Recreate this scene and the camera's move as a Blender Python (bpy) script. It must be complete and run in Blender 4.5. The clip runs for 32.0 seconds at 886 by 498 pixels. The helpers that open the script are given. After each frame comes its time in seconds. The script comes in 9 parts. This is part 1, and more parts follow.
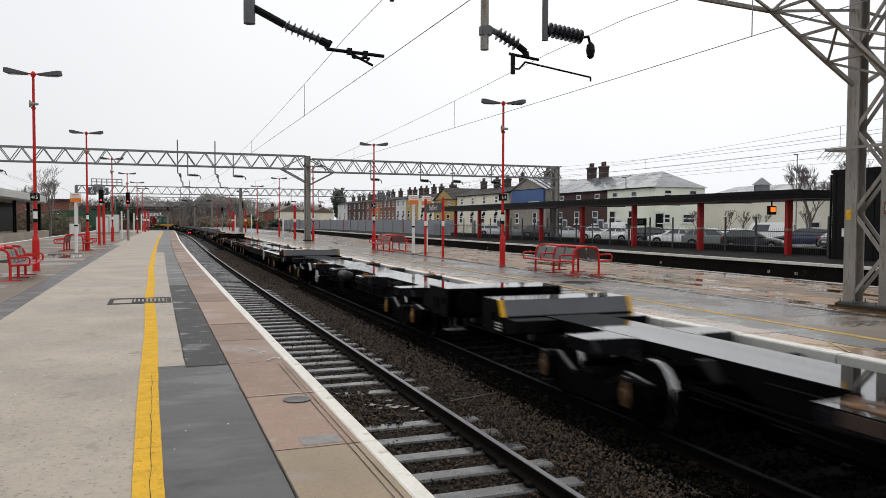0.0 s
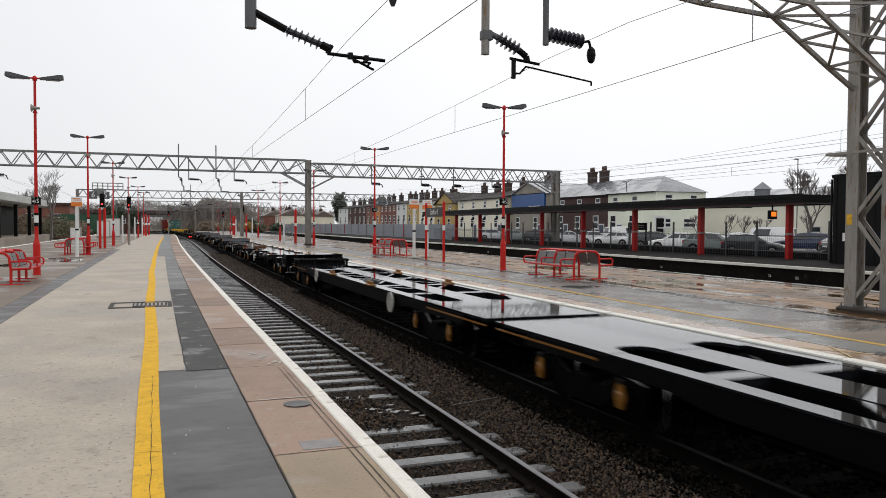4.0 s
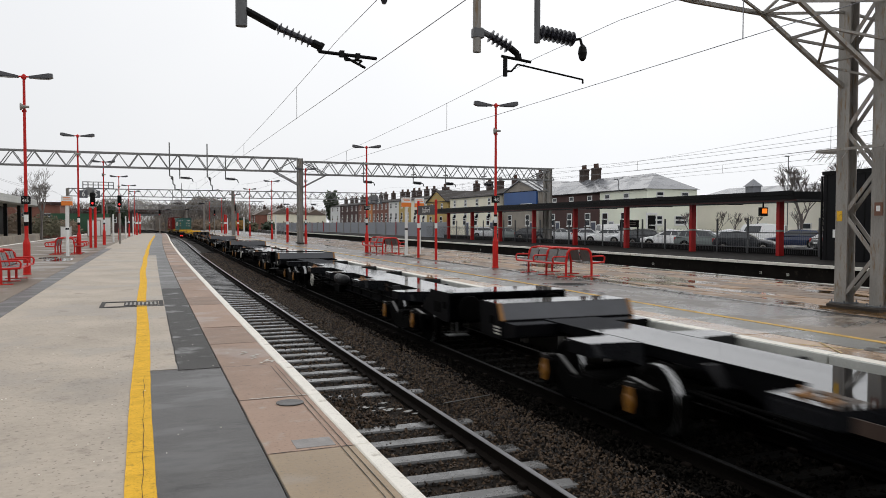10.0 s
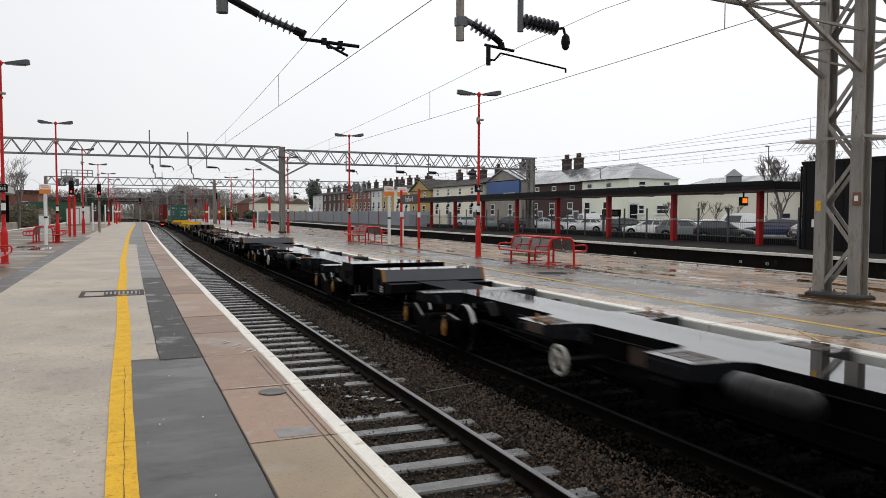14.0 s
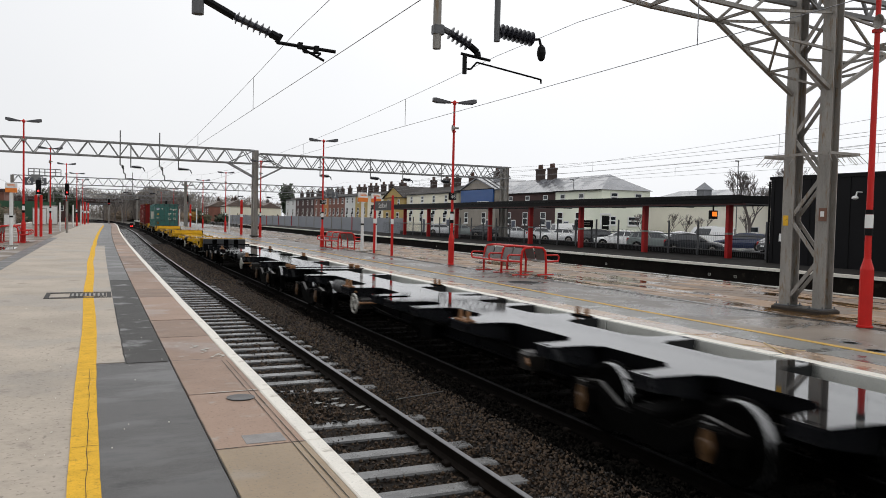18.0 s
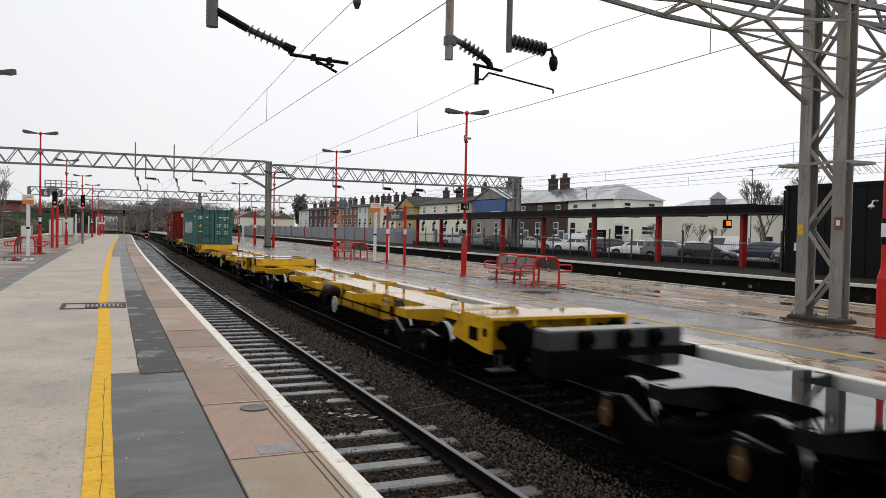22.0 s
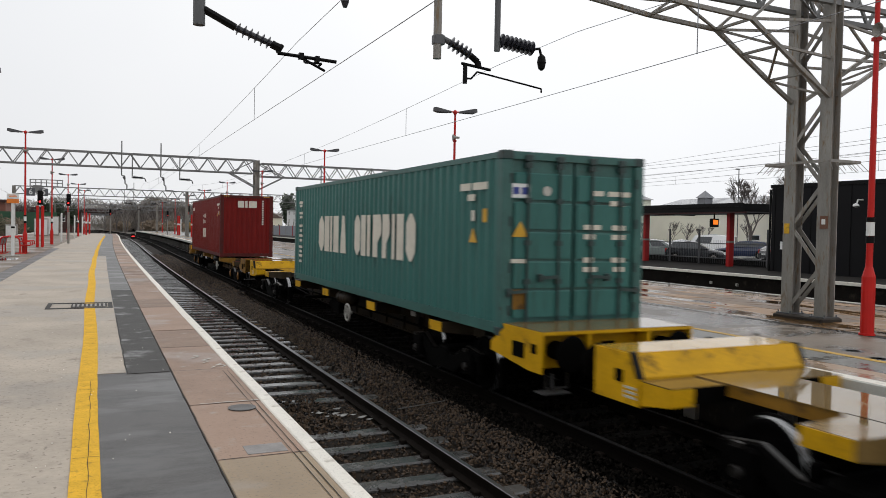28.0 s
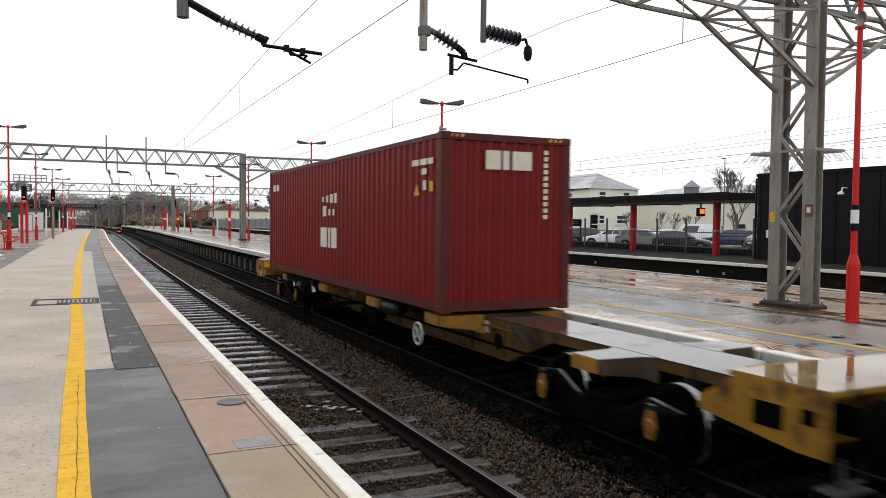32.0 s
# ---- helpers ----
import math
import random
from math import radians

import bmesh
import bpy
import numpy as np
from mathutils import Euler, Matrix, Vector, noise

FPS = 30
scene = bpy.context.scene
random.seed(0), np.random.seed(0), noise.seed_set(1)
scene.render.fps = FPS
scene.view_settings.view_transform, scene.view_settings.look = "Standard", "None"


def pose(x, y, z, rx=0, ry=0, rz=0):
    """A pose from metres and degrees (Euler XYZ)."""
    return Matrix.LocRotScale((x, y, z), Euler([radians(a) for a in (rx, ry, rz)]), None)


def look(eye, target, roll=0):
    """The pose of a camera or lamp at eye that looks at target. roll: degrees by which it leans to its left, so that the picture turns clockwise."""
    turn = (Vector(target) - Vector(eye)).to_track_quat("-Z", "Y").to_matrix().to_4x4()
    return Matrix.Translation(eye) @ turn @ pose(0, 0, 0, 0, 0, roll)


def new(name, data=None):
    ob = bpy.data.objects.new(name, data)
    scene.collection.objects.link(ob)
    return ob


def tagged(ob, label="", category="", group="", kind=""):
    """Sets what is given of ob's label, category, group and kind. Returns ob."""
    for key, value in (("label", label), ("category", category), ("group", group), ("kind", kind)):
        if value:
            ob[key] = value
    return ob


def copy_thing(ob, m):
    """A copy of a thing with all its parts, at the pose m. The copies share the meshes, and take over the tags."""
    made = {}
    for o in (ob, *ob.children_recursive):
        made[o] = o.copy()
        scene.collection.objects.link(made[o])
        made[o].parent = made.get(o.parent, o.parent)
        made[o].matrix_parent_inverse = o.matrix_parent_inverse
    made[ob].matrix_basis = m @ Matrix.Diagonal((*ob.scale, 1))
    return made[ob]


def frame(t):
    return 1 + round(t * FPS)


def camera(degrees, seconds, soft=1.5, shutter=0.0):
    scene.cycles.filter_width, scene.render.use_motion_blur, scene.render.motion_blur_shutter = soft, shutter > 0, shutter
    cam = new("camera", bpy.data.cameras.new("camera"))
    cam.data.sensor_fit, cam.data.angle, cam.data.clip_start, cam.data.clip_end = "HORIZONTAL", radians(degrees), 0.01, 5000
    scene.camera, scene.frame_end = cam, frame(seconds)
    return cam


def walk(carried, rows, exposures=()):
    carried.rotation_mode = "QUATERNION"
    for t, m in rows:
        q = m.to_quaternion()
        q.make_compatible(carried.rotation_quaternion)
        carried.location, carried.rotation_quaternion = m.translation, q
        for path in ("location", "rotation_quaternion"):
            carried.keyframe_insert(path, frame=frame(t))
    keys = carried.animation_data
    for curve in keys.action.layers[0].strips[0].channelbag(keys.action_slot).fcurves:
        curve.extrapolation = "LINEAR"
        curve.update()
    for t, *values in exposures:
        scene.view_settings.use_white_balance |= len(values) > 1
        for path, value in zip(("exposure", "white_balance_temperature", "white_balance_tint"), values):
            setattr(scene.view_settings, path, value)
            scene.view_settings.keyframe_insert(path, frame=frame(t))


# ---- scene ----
cam = camera(60.5, 32.0, soft=0.75, shutter=0.5)
EYE = Vector((0.0, 0.0, 1.583))


def gaze(pitch, roll, yaw):
    """The held camera's pose from its tilt, lean and turn in degrees; yaw 0 looks along the rails."""
    p, a = radians(pitch), radians(yaw)
    return look(EYE, EYE + Vector((math.sin(a) * math.cos(p), math.cos(a) * math.cos(p), math.sin(p))), roll)


walk(cam, [(t, gaze(p, r, a)) for t, p, r, a in [
    (0, -2.08, 0.23, 20.82), (0.5, -2.00, 0.17, 20.96), (1, -1.97, 0.06, 21.08), (1.5, -1.85, 0.20, 21.00), (2, -1.78, 0.34, 20.91),
    (2.5, -1.77, 0.28, 20.83), (3, -1.76, 0.23, 20.84), (3.5, -1.74, 0.33, 20.81), (5.5, -1.91, -0.02, 20.54), (6, -1.92, 0.22, 20.55),
    (6.5, -1.73, 0.31, 20.65), (7, -1.55, 0.12, 20.70), (7.5, -1.48, 0.16, 20.80), (8, -1.47, 0.19, 20.91), (8.5, -1.51, 0.28, 21.04),
    (9, -1.54, 0.31, 21.14), (9.5, -1.70, 0.27, 21.27), (10, -1.91, 0.08, 21.35), (10.5, -2.08, 0.03, 21.46), (11, -2.20, -0.16, 21.63),
    (11.5, -2.34, -0.29, 21.99), (12, -2.51, -0.19, 22.28), (12.5, -2.67, -0.03, 22.43), (13, -2.80, -0.04, 22.50), (13.5, -2.89, -0.01, 22.57),
    (14, -2.73, 0.17, 22.64), (14.5, -2.60, 0.81, 22.76), (16.5, -2.44, 1.61, 24.47), (17, -2.48, 1.64, 24.57), (17.5, -2.44, 1.70, 24.71),
    (18, -2.14, 1.32, 24.68), (18.5, -1.83, 0.64, 24.53), (19, -1.64, 0.37, 24.32), (19.5, -1.52, 0.66, 24.28), (20, -1.48, 0.85, 24.18),
    (20.5, -1.40, 1.14, 23.85), (21, -1.33, 1.20, 23.79), (21.5, -1.34, 1.16, 23.74), (22, -1.40, 1.15, 23.71), (22.5, -1.45, 1.09, 23.69),
    (23, -1.42, 1.22, 23.73), (23.5, -1.31, 1.31, 23.80), (24, -1.23, 1.31, 23.92), (24.5, -1.21, 1.29, 24.01), (25, -1.15, 1.48, 24.09),
    (25.5, -1.18, 1.40, 24.14), (27.5, -1.39, 1.10, 24.38), (28, -1.45, 1.11, 24.58), (28.5, -1.53, 1.17, 24.69), (29, -1.57, 1.19, 24.81),
    (29.5, -1.64, 0.95, 24.95), (30, -1.72, 0.76, 25.11), (30.5, -1.85, 0.78, 25.22), (31, -1.96, 0.97, 25.32), (31.5, -2.01, 0.80, 25.40),
    (32, -2.06, 0.55, 25.48),
]], [(0, 0.0), (25, 0.0), (27.5, -0.05), (28.2, 0.0), (29, 0.26), (30, 0.31), (31, 0.29), (32, 0.27)])

# speed of the train at each full second, metres a second
SPEED = [11.23, 11.01, 10.80, 10.60, 10.42, 10.27, 10.15, 10.06, 9.99, 9.93, 9.87, 9.80, 9.72, 9.62, 9.51, 9.38, 9.22, 9.04, 8.85, 8.66, 8.47, 8.30, 8.14, 7.97, 7.80, 7.60, 7.38, 7.15, 6.91, 6.65, 6.39, 6.12, 5.84]

# ---- light ----
world = bpy.data.worlds.new("overcast")
scene.world = world
world.use_nodes = True
wn, wl = world.node_tree.nodes, world.node_tree.links
wn.clear()
w_sky = wn.new("ShaderNodeTexSky")
w_sky.sky_type, w_sky.sun_disc = "NISHITA", False
w_sky.sun_elevation, w_sky.sun_rotation = radians(53), radians(35)
w_grey = wn.new("ShaderNodeHueSaturation")
w_grey.inputs["Saturation"].default_value = 0.12
w_noise = wn.new("ShaderNodeTexNoise")
w_noise.inputs["Scale"].default_value = 1.6
w_tc, w_sep = wn.new("ShaderNodeTexCoord"), wn.new("ShaderNodeSeparateXYZ")
w_rise = wn.new("ShaderNodeMapRange")
w_rise.inputs[1].default_value, w_rise.inputs[2].default_value, w_rise.inputs[3].default_value, w_rise.inputs[4].default_value = 0.0, 0.5, 0.84, 1.06
w_mul = wn.new("ShaderNodeMix")
w_mul.data_type, w_mul.blend_type = "RGBA", "MULTIPLY"
w_mul.inputs[0].default_value = 1.0
wl.new(w_tc.outputs["Generated"], w_sep.inputs[0])
wl.new(w_sep.outputs["Z"], w_rise.inputs[0])
w_noise.inputs["Detail"].default_value = 3
w_ramp = wn.new("ShaderNodeValToRGB")
w_ramp.color_ramp.elements[0].position, w_ramp.color_ramp.elements[0].color = 0.25, (0.83, 0.85, 0.89, 1)
w_ramp.color_ramp.elements[1].position, w_ramp.color_ramp.elements[1].color = 0.75, (0.95, 0.955, 0.965, 1)
w_cloud, w_add, w_out = wn.new("ShaderNodeBackground"), wn.new("ShaderNodeAddShader"), wn.new("ShaderNodeOutputWorld")
w_back = wn.new("ShaderNodeBackground")
w_back.inputs["Strength"].default_value = 0.012
w_cloud.inputs["Strength"].default_value = 1.07
wl.new(w_sky.outputs[0], w_grey.inputs["Color"])
wl.new(w_grey.outputs[0], w_back.inputs["Color"])
wl.new(w_noise.outputs["Fac"], w_ramp.inputs[0])
wl.new(w_ramp.outputs[0], w_mul.inputs[6])
wl.new(w_rise.outputs[0], w_mul.inputs[7])
w_side = wn.new("ShaderNodeMapRange")
w_side.inputs[1].default_value, w_side.inputs[2].default_value, w_side.inputs[3].default_value, w_side.inputs[4].default_value = -0.25, 0.55, 0.87, 1.04
w_mul2 = wn.new("ShaderNodeMix")
w_mul2.data_type, w_mul2.blend_type = "RGBA", "MULTIPLY"
w_mul2.inputs[0].default_value = 1.0
wl.new(w_sep.outputs["X"], w_side.inputs[0])
wl.new(w_mul.outputs[2], w_mul2.inputs[6])
wl.new(w_side.outputs[0], w_mul2.inputs[7])
wl.new(w_mul2.outputs[2], w_cloud.inputs["Color"])
wl.new(w_back.outputs[0], w_add.inputs[0])
wl.new(w_cloud.outputs[0], w_add.inputs[1])
wl.new(w_add.outputs[0], w_out.inputs[0])
sun = new("sun", bpy.data.lights.new("sun", "SUN"))
sun.data.energy, sun.data.angle, sun.data.color = 0.35, radians(60), (1.0, 0.97, 0.93)
sun.matrix_world = look((0, 0, 60), (-7, -10, 44))
scene.view_settings.exposure = 0.0


# ---- materials ----
MATS = {}


def surf(name, base, rough=0.6, metal=0.0, var=0.2, scale=1.5, grain=40.0, bump=0.15, wet=0.0, wet_scale=0.5,
         wet_rough=0.08, each=0.0, island=0.0, speck=0.0, spec=0.5, stain=None, stain_at=0.6, coat=0.0, stretch=(1, 1, 1), wet_dark=0.55):
    """A weathered surface: broad variation, fine grain, optional stains, wet patches, and a difference from piece to piece."""
    m = bpy.data.materials.new(name)
    m.use_nodes = True
    n, l = m.node_tree.nodes, m.node_tree.links
    b = n["Principled BSDF"]
    tc, mp = n.new("ShaderNodeTexCoord"), n.new("ShaderNodeMapping")
    mp.inputs["Scale"].default_value = stretch
    if each:                                   # laid pieces share one pattern that runs on from piece to piece
        l.new(n.new("ShaderNodeNewGeometry").outputs["Position"], mp.inputs[0])
    else:
        l.new(tc.outputs["Object"], mp.inputs[0])

    def tex(s, d=4, r=0.55):
        t = n.new("ShaderNodeTexNoise")
        t.inputs["Scale"].default_value, t.inputs["Detail"].default_value, t.inputs["Roughness"].default_value = s, d, r
        l.new(mp.outputs[0], t.inputs["Vector"])
        return t.outputs["Fac"]

    def calc(op, a, c, clamp=False):
        t = n.new("ShaderNodeMath")
        t.operation, t.use_clamp = op, clamp
        for i, v in enumerate((a, c)):
            if isinstance(v, (int, float)):
                t.inputs[i].default_value = v
            else:
                l.new(v, t.inputs[i])
        return t.outputs[0]

    def mix(f, a, c, kind="MIX"):
        t = n.new("ShaderNodeMix")
        t.data_type, t.blend_type = "RGBA", kind
        for i, v in ((0, f), (6, a), (7, c)):
            if isinstance(v, (int, float)):
                t.inputs[i].default_value = v
            elif isinstance(v, tuple):
                t.inputs[i].default_value = (*v[:3], 1)
            else:
                l.new(v, t.inputs[i])
        return t.outputs[2]

    def band(v, lo, hi):
        t = n.new("ShaderNodeMapRange")
        t.inputs[1].default_value, t.inputs[2].default_value = lo, hi
        l.new(v, t.inputs[0])
        return t.outputs[0]

    broad, fine = tex(scale), tex(grain, 3, 0.65)
    both = calc("ADD", calc("MULTIPLY", broad, 0.6), calc("MULTIPLY", fine, 0.4))
    if each:
        oi = n.new("ShaderNodeObjectInfo")
        both = calc("ADD", both, calc("MULTIPLY", calc("SUBTRACT", oi.outputs["Random"], 0.5), each))
    if island:
        gi = n.new("ShaderNodeNewGeometry")
        both = calc("ADD", both, calc("MULTIPLY", calc("SUBTRACT", gi.outputs["Random Per Island"], 0.5), island))
    f = band(both, 0.3, 0.7)
    col = mix(f, tuple(v * (1 - var) for v in base), tuple(min(1, v * (1 + var)) for v in base))
    if stain:
        col = mix(band(tex(scale * 2.3, 6, 0.7), stain_at, stain_at + 0.12), col, stain)
    if speck:
        col = mix(calc("MULTIPLY", band(tex(grain * 1.7, 2, 0.5), 0.62, 0.68), speck), col, tuple(v * 0.25 for v in base))
        col = mix(calc("MULTIPLY", band(tex(scale * 7, 5, 0.7), 0.56, 0.68), speck * 0.6), col, tuple(v * 0.6 for v in base))
    r = calc("ADD", calc("MULTIPLY", calc("SUBTRACT", fine, 0.5), 0.25), rough, True)
    if wet:
        w = band(tex(wet_scale, 5, 0.6), 0.62 - wet * 0.3, 0.7 - wet * 0.3)
        col = mix(calc("MULTIPLY", w, 1 - wet_dark), col, (0, 0, 0))
        t = n.new("ShaderNodeMix")
        l.new(w, t.inputs[0]), l.new(r, t.inputs[2])
        t.inputs[3].default_value = wet_rough
        r = t.outputs[0]
        k = calc("MULTIPLY", calc("SUBTRACT", 1.0, calc("MULTIPLY", w, 0.85)), bump)
    else:
        k = bump
    l.new(col, b.inputs["Base Color"])
    l.new(r, b.inputs["Roughness"])
    b.inputs["Metallic"].default_value = metal
    b.inputs["Specular IOR Level"].default_value = spec
    b.inputs["Coat Weight"].default_value = coat
    bp = n.new("ShaderNodeBump")
    bp.inputs["Distance"].default_value = 0.02
    if isinstance(k, (int, float)):
        bp.inputs["Strength"].default_value = k
    else:
        l.new(k, bp.inputs["Strength"])
    l.new(fine, bp.inputs["Height"])
    l.new(bp.outputs[0], b.inputs["Normal"])
    MATS[name] = m
    return m


def glow(name, colour, strength):
    m = bpy.data.materials.new(name)
    m.use_nodes = True
    b = m.node_tree.nodes["Principled BSDF"]
    b.inputs["Base Color"].default_value = (*colour, 1)
    b.inputs["Emission Color"].default_value = (*colour, 1)
    b.inputs["Emission Strength"].default_value = strength
    return m


def pane(name, tint=(0.02, 0.025, 0.03)):
    """Window glass seen from outside on a dull day: dark, smooth, mirroring the sky."""
    m = bpy.data.materials.new(name)
    m.use_nodes = True
    b = m.node_tree.nodes["Principled BSDF"]
    b.inputs["Base Color"].default_value = (*tint, 1)
    b.inputs["Roughness"].default_value = 0.05
    b.inputs["Specular IOR Level"].default_value = 0.6
    return m


concrete = surf("platform_concrete", (0.42, 0.36, 0.293), 0.65, var=0.22, scale=0.7, grain=16, bump=0.08, wet=0.42, wet_scale=0.45, wet_rough=0.45, stain=(0.22, 0.185, 0.15), stain_at=0.6, wet_dark=0.8, spec=0.2, speck=0.5)
asphalt = surf("wet_asphalt", (0.054, 0.05, 0.047), 0.42, var=0.35, scale=0.9, grain=60, bump=0.14, spec=0.3, wet=0.4, wet_scale=0.8, wet_rough=0.33, wet_dark=0.9, stain=(0.026, 0.024, 0.023), stain_at=0.52, speck=0.5, stretch=(1, 2.2, 1))
asphalt_island = surf("wet_island_asphalt", (0.086, 0.066, 0.05), 0.42, var=0.4, scale=0.7, grain=50, bump=0.12, spec=0.35, wet=0.45, wet_scale=0.5, wet_rough=0.2, wet_dark=0.8, stain=(0.035, 0.031, 0.027), stain_at=0.54, speck=0.5)
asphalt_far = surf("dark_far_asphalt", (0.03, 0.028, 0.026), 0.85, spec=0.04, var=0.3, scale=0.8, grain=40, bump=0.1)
asphalt_old = surf("worn_asphalt", (0.15, 0.145, 0.13), 0.5, var=0.25, scale=0.8, grain=60, bump=0.12, wet=0.5, wet_scale=0.7, wet_rough=0.16)
slab_pink = surf("pink_slab", (0.275, 0.186, 0.137), 0.65, var=0.24, scale=1.6, grain=28, bump=0.1, each=0.6, wet=0.3, wet_scale=0.6, wet_rough=0.4, stain=(0.36, 0.31, 0.26), stain_at=0.58, wet_dark=0.85, speck=0.5, spec=0.3)
white_line = surf("white_paint", (0.74, 0.7, 0.62), 0.5, var=0.12, scale=2.5, grain=50, bump=0.1, stain=(0.4, 0.35, 0.28), stain_at=0.58, speck=0.3)
yellow_line = surf("yellow_paint", (0.72, 0.415, 0.045), 0.85, var=0.18, scale=6, grain=50, bump=0.1, stain=(0.3, 0.19, 0.05), stain_at=0.58, speck=0.4, spec=0.08)
brick_paver = surf("wet_brick_paver", (0.165, 0.086, 0.028), 0.5, var=0.4, scale=0.8, grain=30, bump=0.1, each=0.6, wet=0.4, wet_scale=0.5, wet_rough=0.07, wet_dark=0.75, spec=0.45, speck=0.3, stretch=(2.4, 0.5, 1))
ballast_m = surf("ballast", (0.014, 0.0098, 0.0068), 0.85, var=0.6, scale=2.5, grain=16, bump=0.9, spec=0.12)
# near-black ballast, stones, sleepers and rails paint the shade under the train
ballast_shaded = surf("oil_blackened_ballast", (0.003, 0.0026, 0.0023), 0.9, var=0.6, scale=2.5, grain=16, bump=0.9, spec=0.02)
stone_shaded = surf("oil_blackened_stone", (0.007, 0.006, 0.005), 0.9, var=0.8, scale=9, grain=40, bump=0.2, spec=0.03, island=0.7)
stone_m = surf("ballast_stone", (0.042, 0.0265, 0.0155), 0.6, var=0.85, scale=9, grain=40, bump=0.2, spec=0.3, island=0.7)
sleeper_m = surf("concrete_sleeper", (0.068, 0.066, 0.064), 0.35, var=0.5, scale=2.5, grain=30, bump=0.16, each=0.5, wet=0.5, wet_scale=2.5, wet_rough=0.16, stain=(0.03, 0.026, 0.022), stain_at=0.55, speck=0.6, spec=0.55, wet_dark=0.75)
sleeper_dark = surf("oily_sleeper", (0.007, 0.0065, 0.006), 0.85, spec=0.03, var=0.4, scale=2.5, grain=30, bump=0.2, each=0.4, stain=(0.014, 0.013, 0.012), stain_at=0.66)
rail_side = surf("rusty_rail", (0.01, 0.0075, 0.006), 0.8, 0.0, var=0.35, scale=3, grain=40, spec=0.05)
rail_shaded = surf("greasy_rail", (0.004, 0.0033, 0.0028), 0.9, var=0.35, scale=3, grain=40, spec=0.02)
rail_dull = surf("dull_rail", (0.02, 0.02, 0.02), 0.7, 1.0, var=0.3, scale=3, grain=40, bump=0.03)
rail_top = surf("polished_rail", (0.16, 0.16, 0.165), 0.38, 1.0, var=0.15, scale=3, grain=40, bump=0.03)
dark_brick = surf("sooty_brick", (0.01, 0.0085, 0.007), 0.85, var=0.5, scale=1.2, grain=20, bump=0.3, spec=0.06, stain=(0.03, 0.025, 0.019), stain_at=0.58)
earth = surf("trackside_earth", (0.075, 0.065, 0.05), 0.85, var=0.4, scale=0.3, grain=6, bump=0.3)
tarmac = surf("car_park_tarmac", (0.11, 0.11, 0.112), 0.5, var=0.25, scale=0.3, grain=30, wet=0.5, wet_rough=0.2)
red_paint = surf("red_paint", (0.52, 0.017, 0.013), 0.4, var=0.15, scale=3, grain=60, bump=0.04, spec=0.25)
dark_red = surf("dark_red_paint", (0.36, 0.013, 0.013), 0.4, var=0.15, scale=3, grain=60, bump=0.04, spec=0.25)
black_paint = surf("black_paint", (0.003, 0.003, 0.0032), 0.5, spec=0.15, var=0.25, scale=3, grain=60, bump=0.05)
galv = surf("galvanised_steel", (0.26, 0.245, 0.222), 0.55, 0.1, var=0.35, scale=2, grain=40, bump=0.06, stain=(0.2, 0.135, 0.075), stain_at=0.54, stretch=(3, 3, 0.6))
galv_dark = surf("weathered_steel", (0.1, 0.102, 0.106), 0.55, 0.1, var=0.2, scale=2, grain=40, bump=0.06)
galv_mid = surf("dull_galvanised_steel", (0.19, 0.19, 0.188), 0.55, 0.1, var=0.25, scale=2, grain=40, bump=0.06)
white_metal = surf("white_metal", (0.72, 0.72, 0.7), 0.4, var=0.1, scale=3, grain=60, bump=0.03)
orange_m = surf("orange_panel", (0.75, 0.2, 0.02), 0.4, var=0.1, scale=3, grain=60, bump=0.03)
insul = surf("insulator_brown", (0.03, 0.03, 0.038), 0.25, var=0.2, scale=6, grain=60, bump=0.03)
cable_m = surf("cable", (0.22, 0.22, 0.23), 0.5, 0.3, var=0.2)
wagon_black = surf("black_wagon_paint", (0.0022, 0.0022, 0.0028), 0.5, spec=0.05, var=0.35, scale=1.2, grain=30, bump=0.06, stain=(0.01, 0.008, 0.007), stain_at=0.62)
deck_black = surf("wet_black_deck", (0.012, 0.0125, 0.014), 0.1, spec=0.44, var=0.3, scale=1.0, grain=40, bump=0.004, wet=0.95, wet_scale=1.2, wet_rough=0.045, wet_dark=0.85)
wagon_grey = surf("grey_wagon_paint", (0.055, 0.057, 0.064), 0.45, var=0.25, scale=1.5, grain=30, bump=0.05, stain=(0.05, 0.045, 0.04), stain_at=0.64)
wagon_yellow = surf("yellow_wagon_paint", (0.57, 0.31, 0.006), 0.45, var=0.28, scale=1.3, grain=30, bump=0.06, stain=(0.1, 0.055, 0.012), stain_at=0.58, spec=0.18)
deck_yellow = surf("wet_yellow_deck", (0.5, 0.29, 0.018), 0.12, var=0.2, scale=1.0, grain=40, bump=0.006, wet=0.8, wet_scale=1.2, wet_rough=0.035, stain=(0.25, 0.15, 0.04), stain_at=0.6, wet_dark=0.85, spec=0.36)
# grimy paint; also darkens yellow spines and flanges as painted shade
wagon_rust_shade = surf("grimy_yellow_wagon_paint", (0.23, 0.112, 0.01), 0.5, var=0.4, scale=1.3, grain=25, bump=0.08, stain=(0.05, 0.025, 0.008), stain_at=0.52, spec=0.3)
deck_rust = surf("wet_grimy_deck", (0.06, 0.045, 0.03), 0.2, var=0.35, scale=1.0, grain=40, bump=0.01, wet=0.7, wet_scale=1.2, wet_rough=0.08, wet_dark=0.85, spec=0.4)
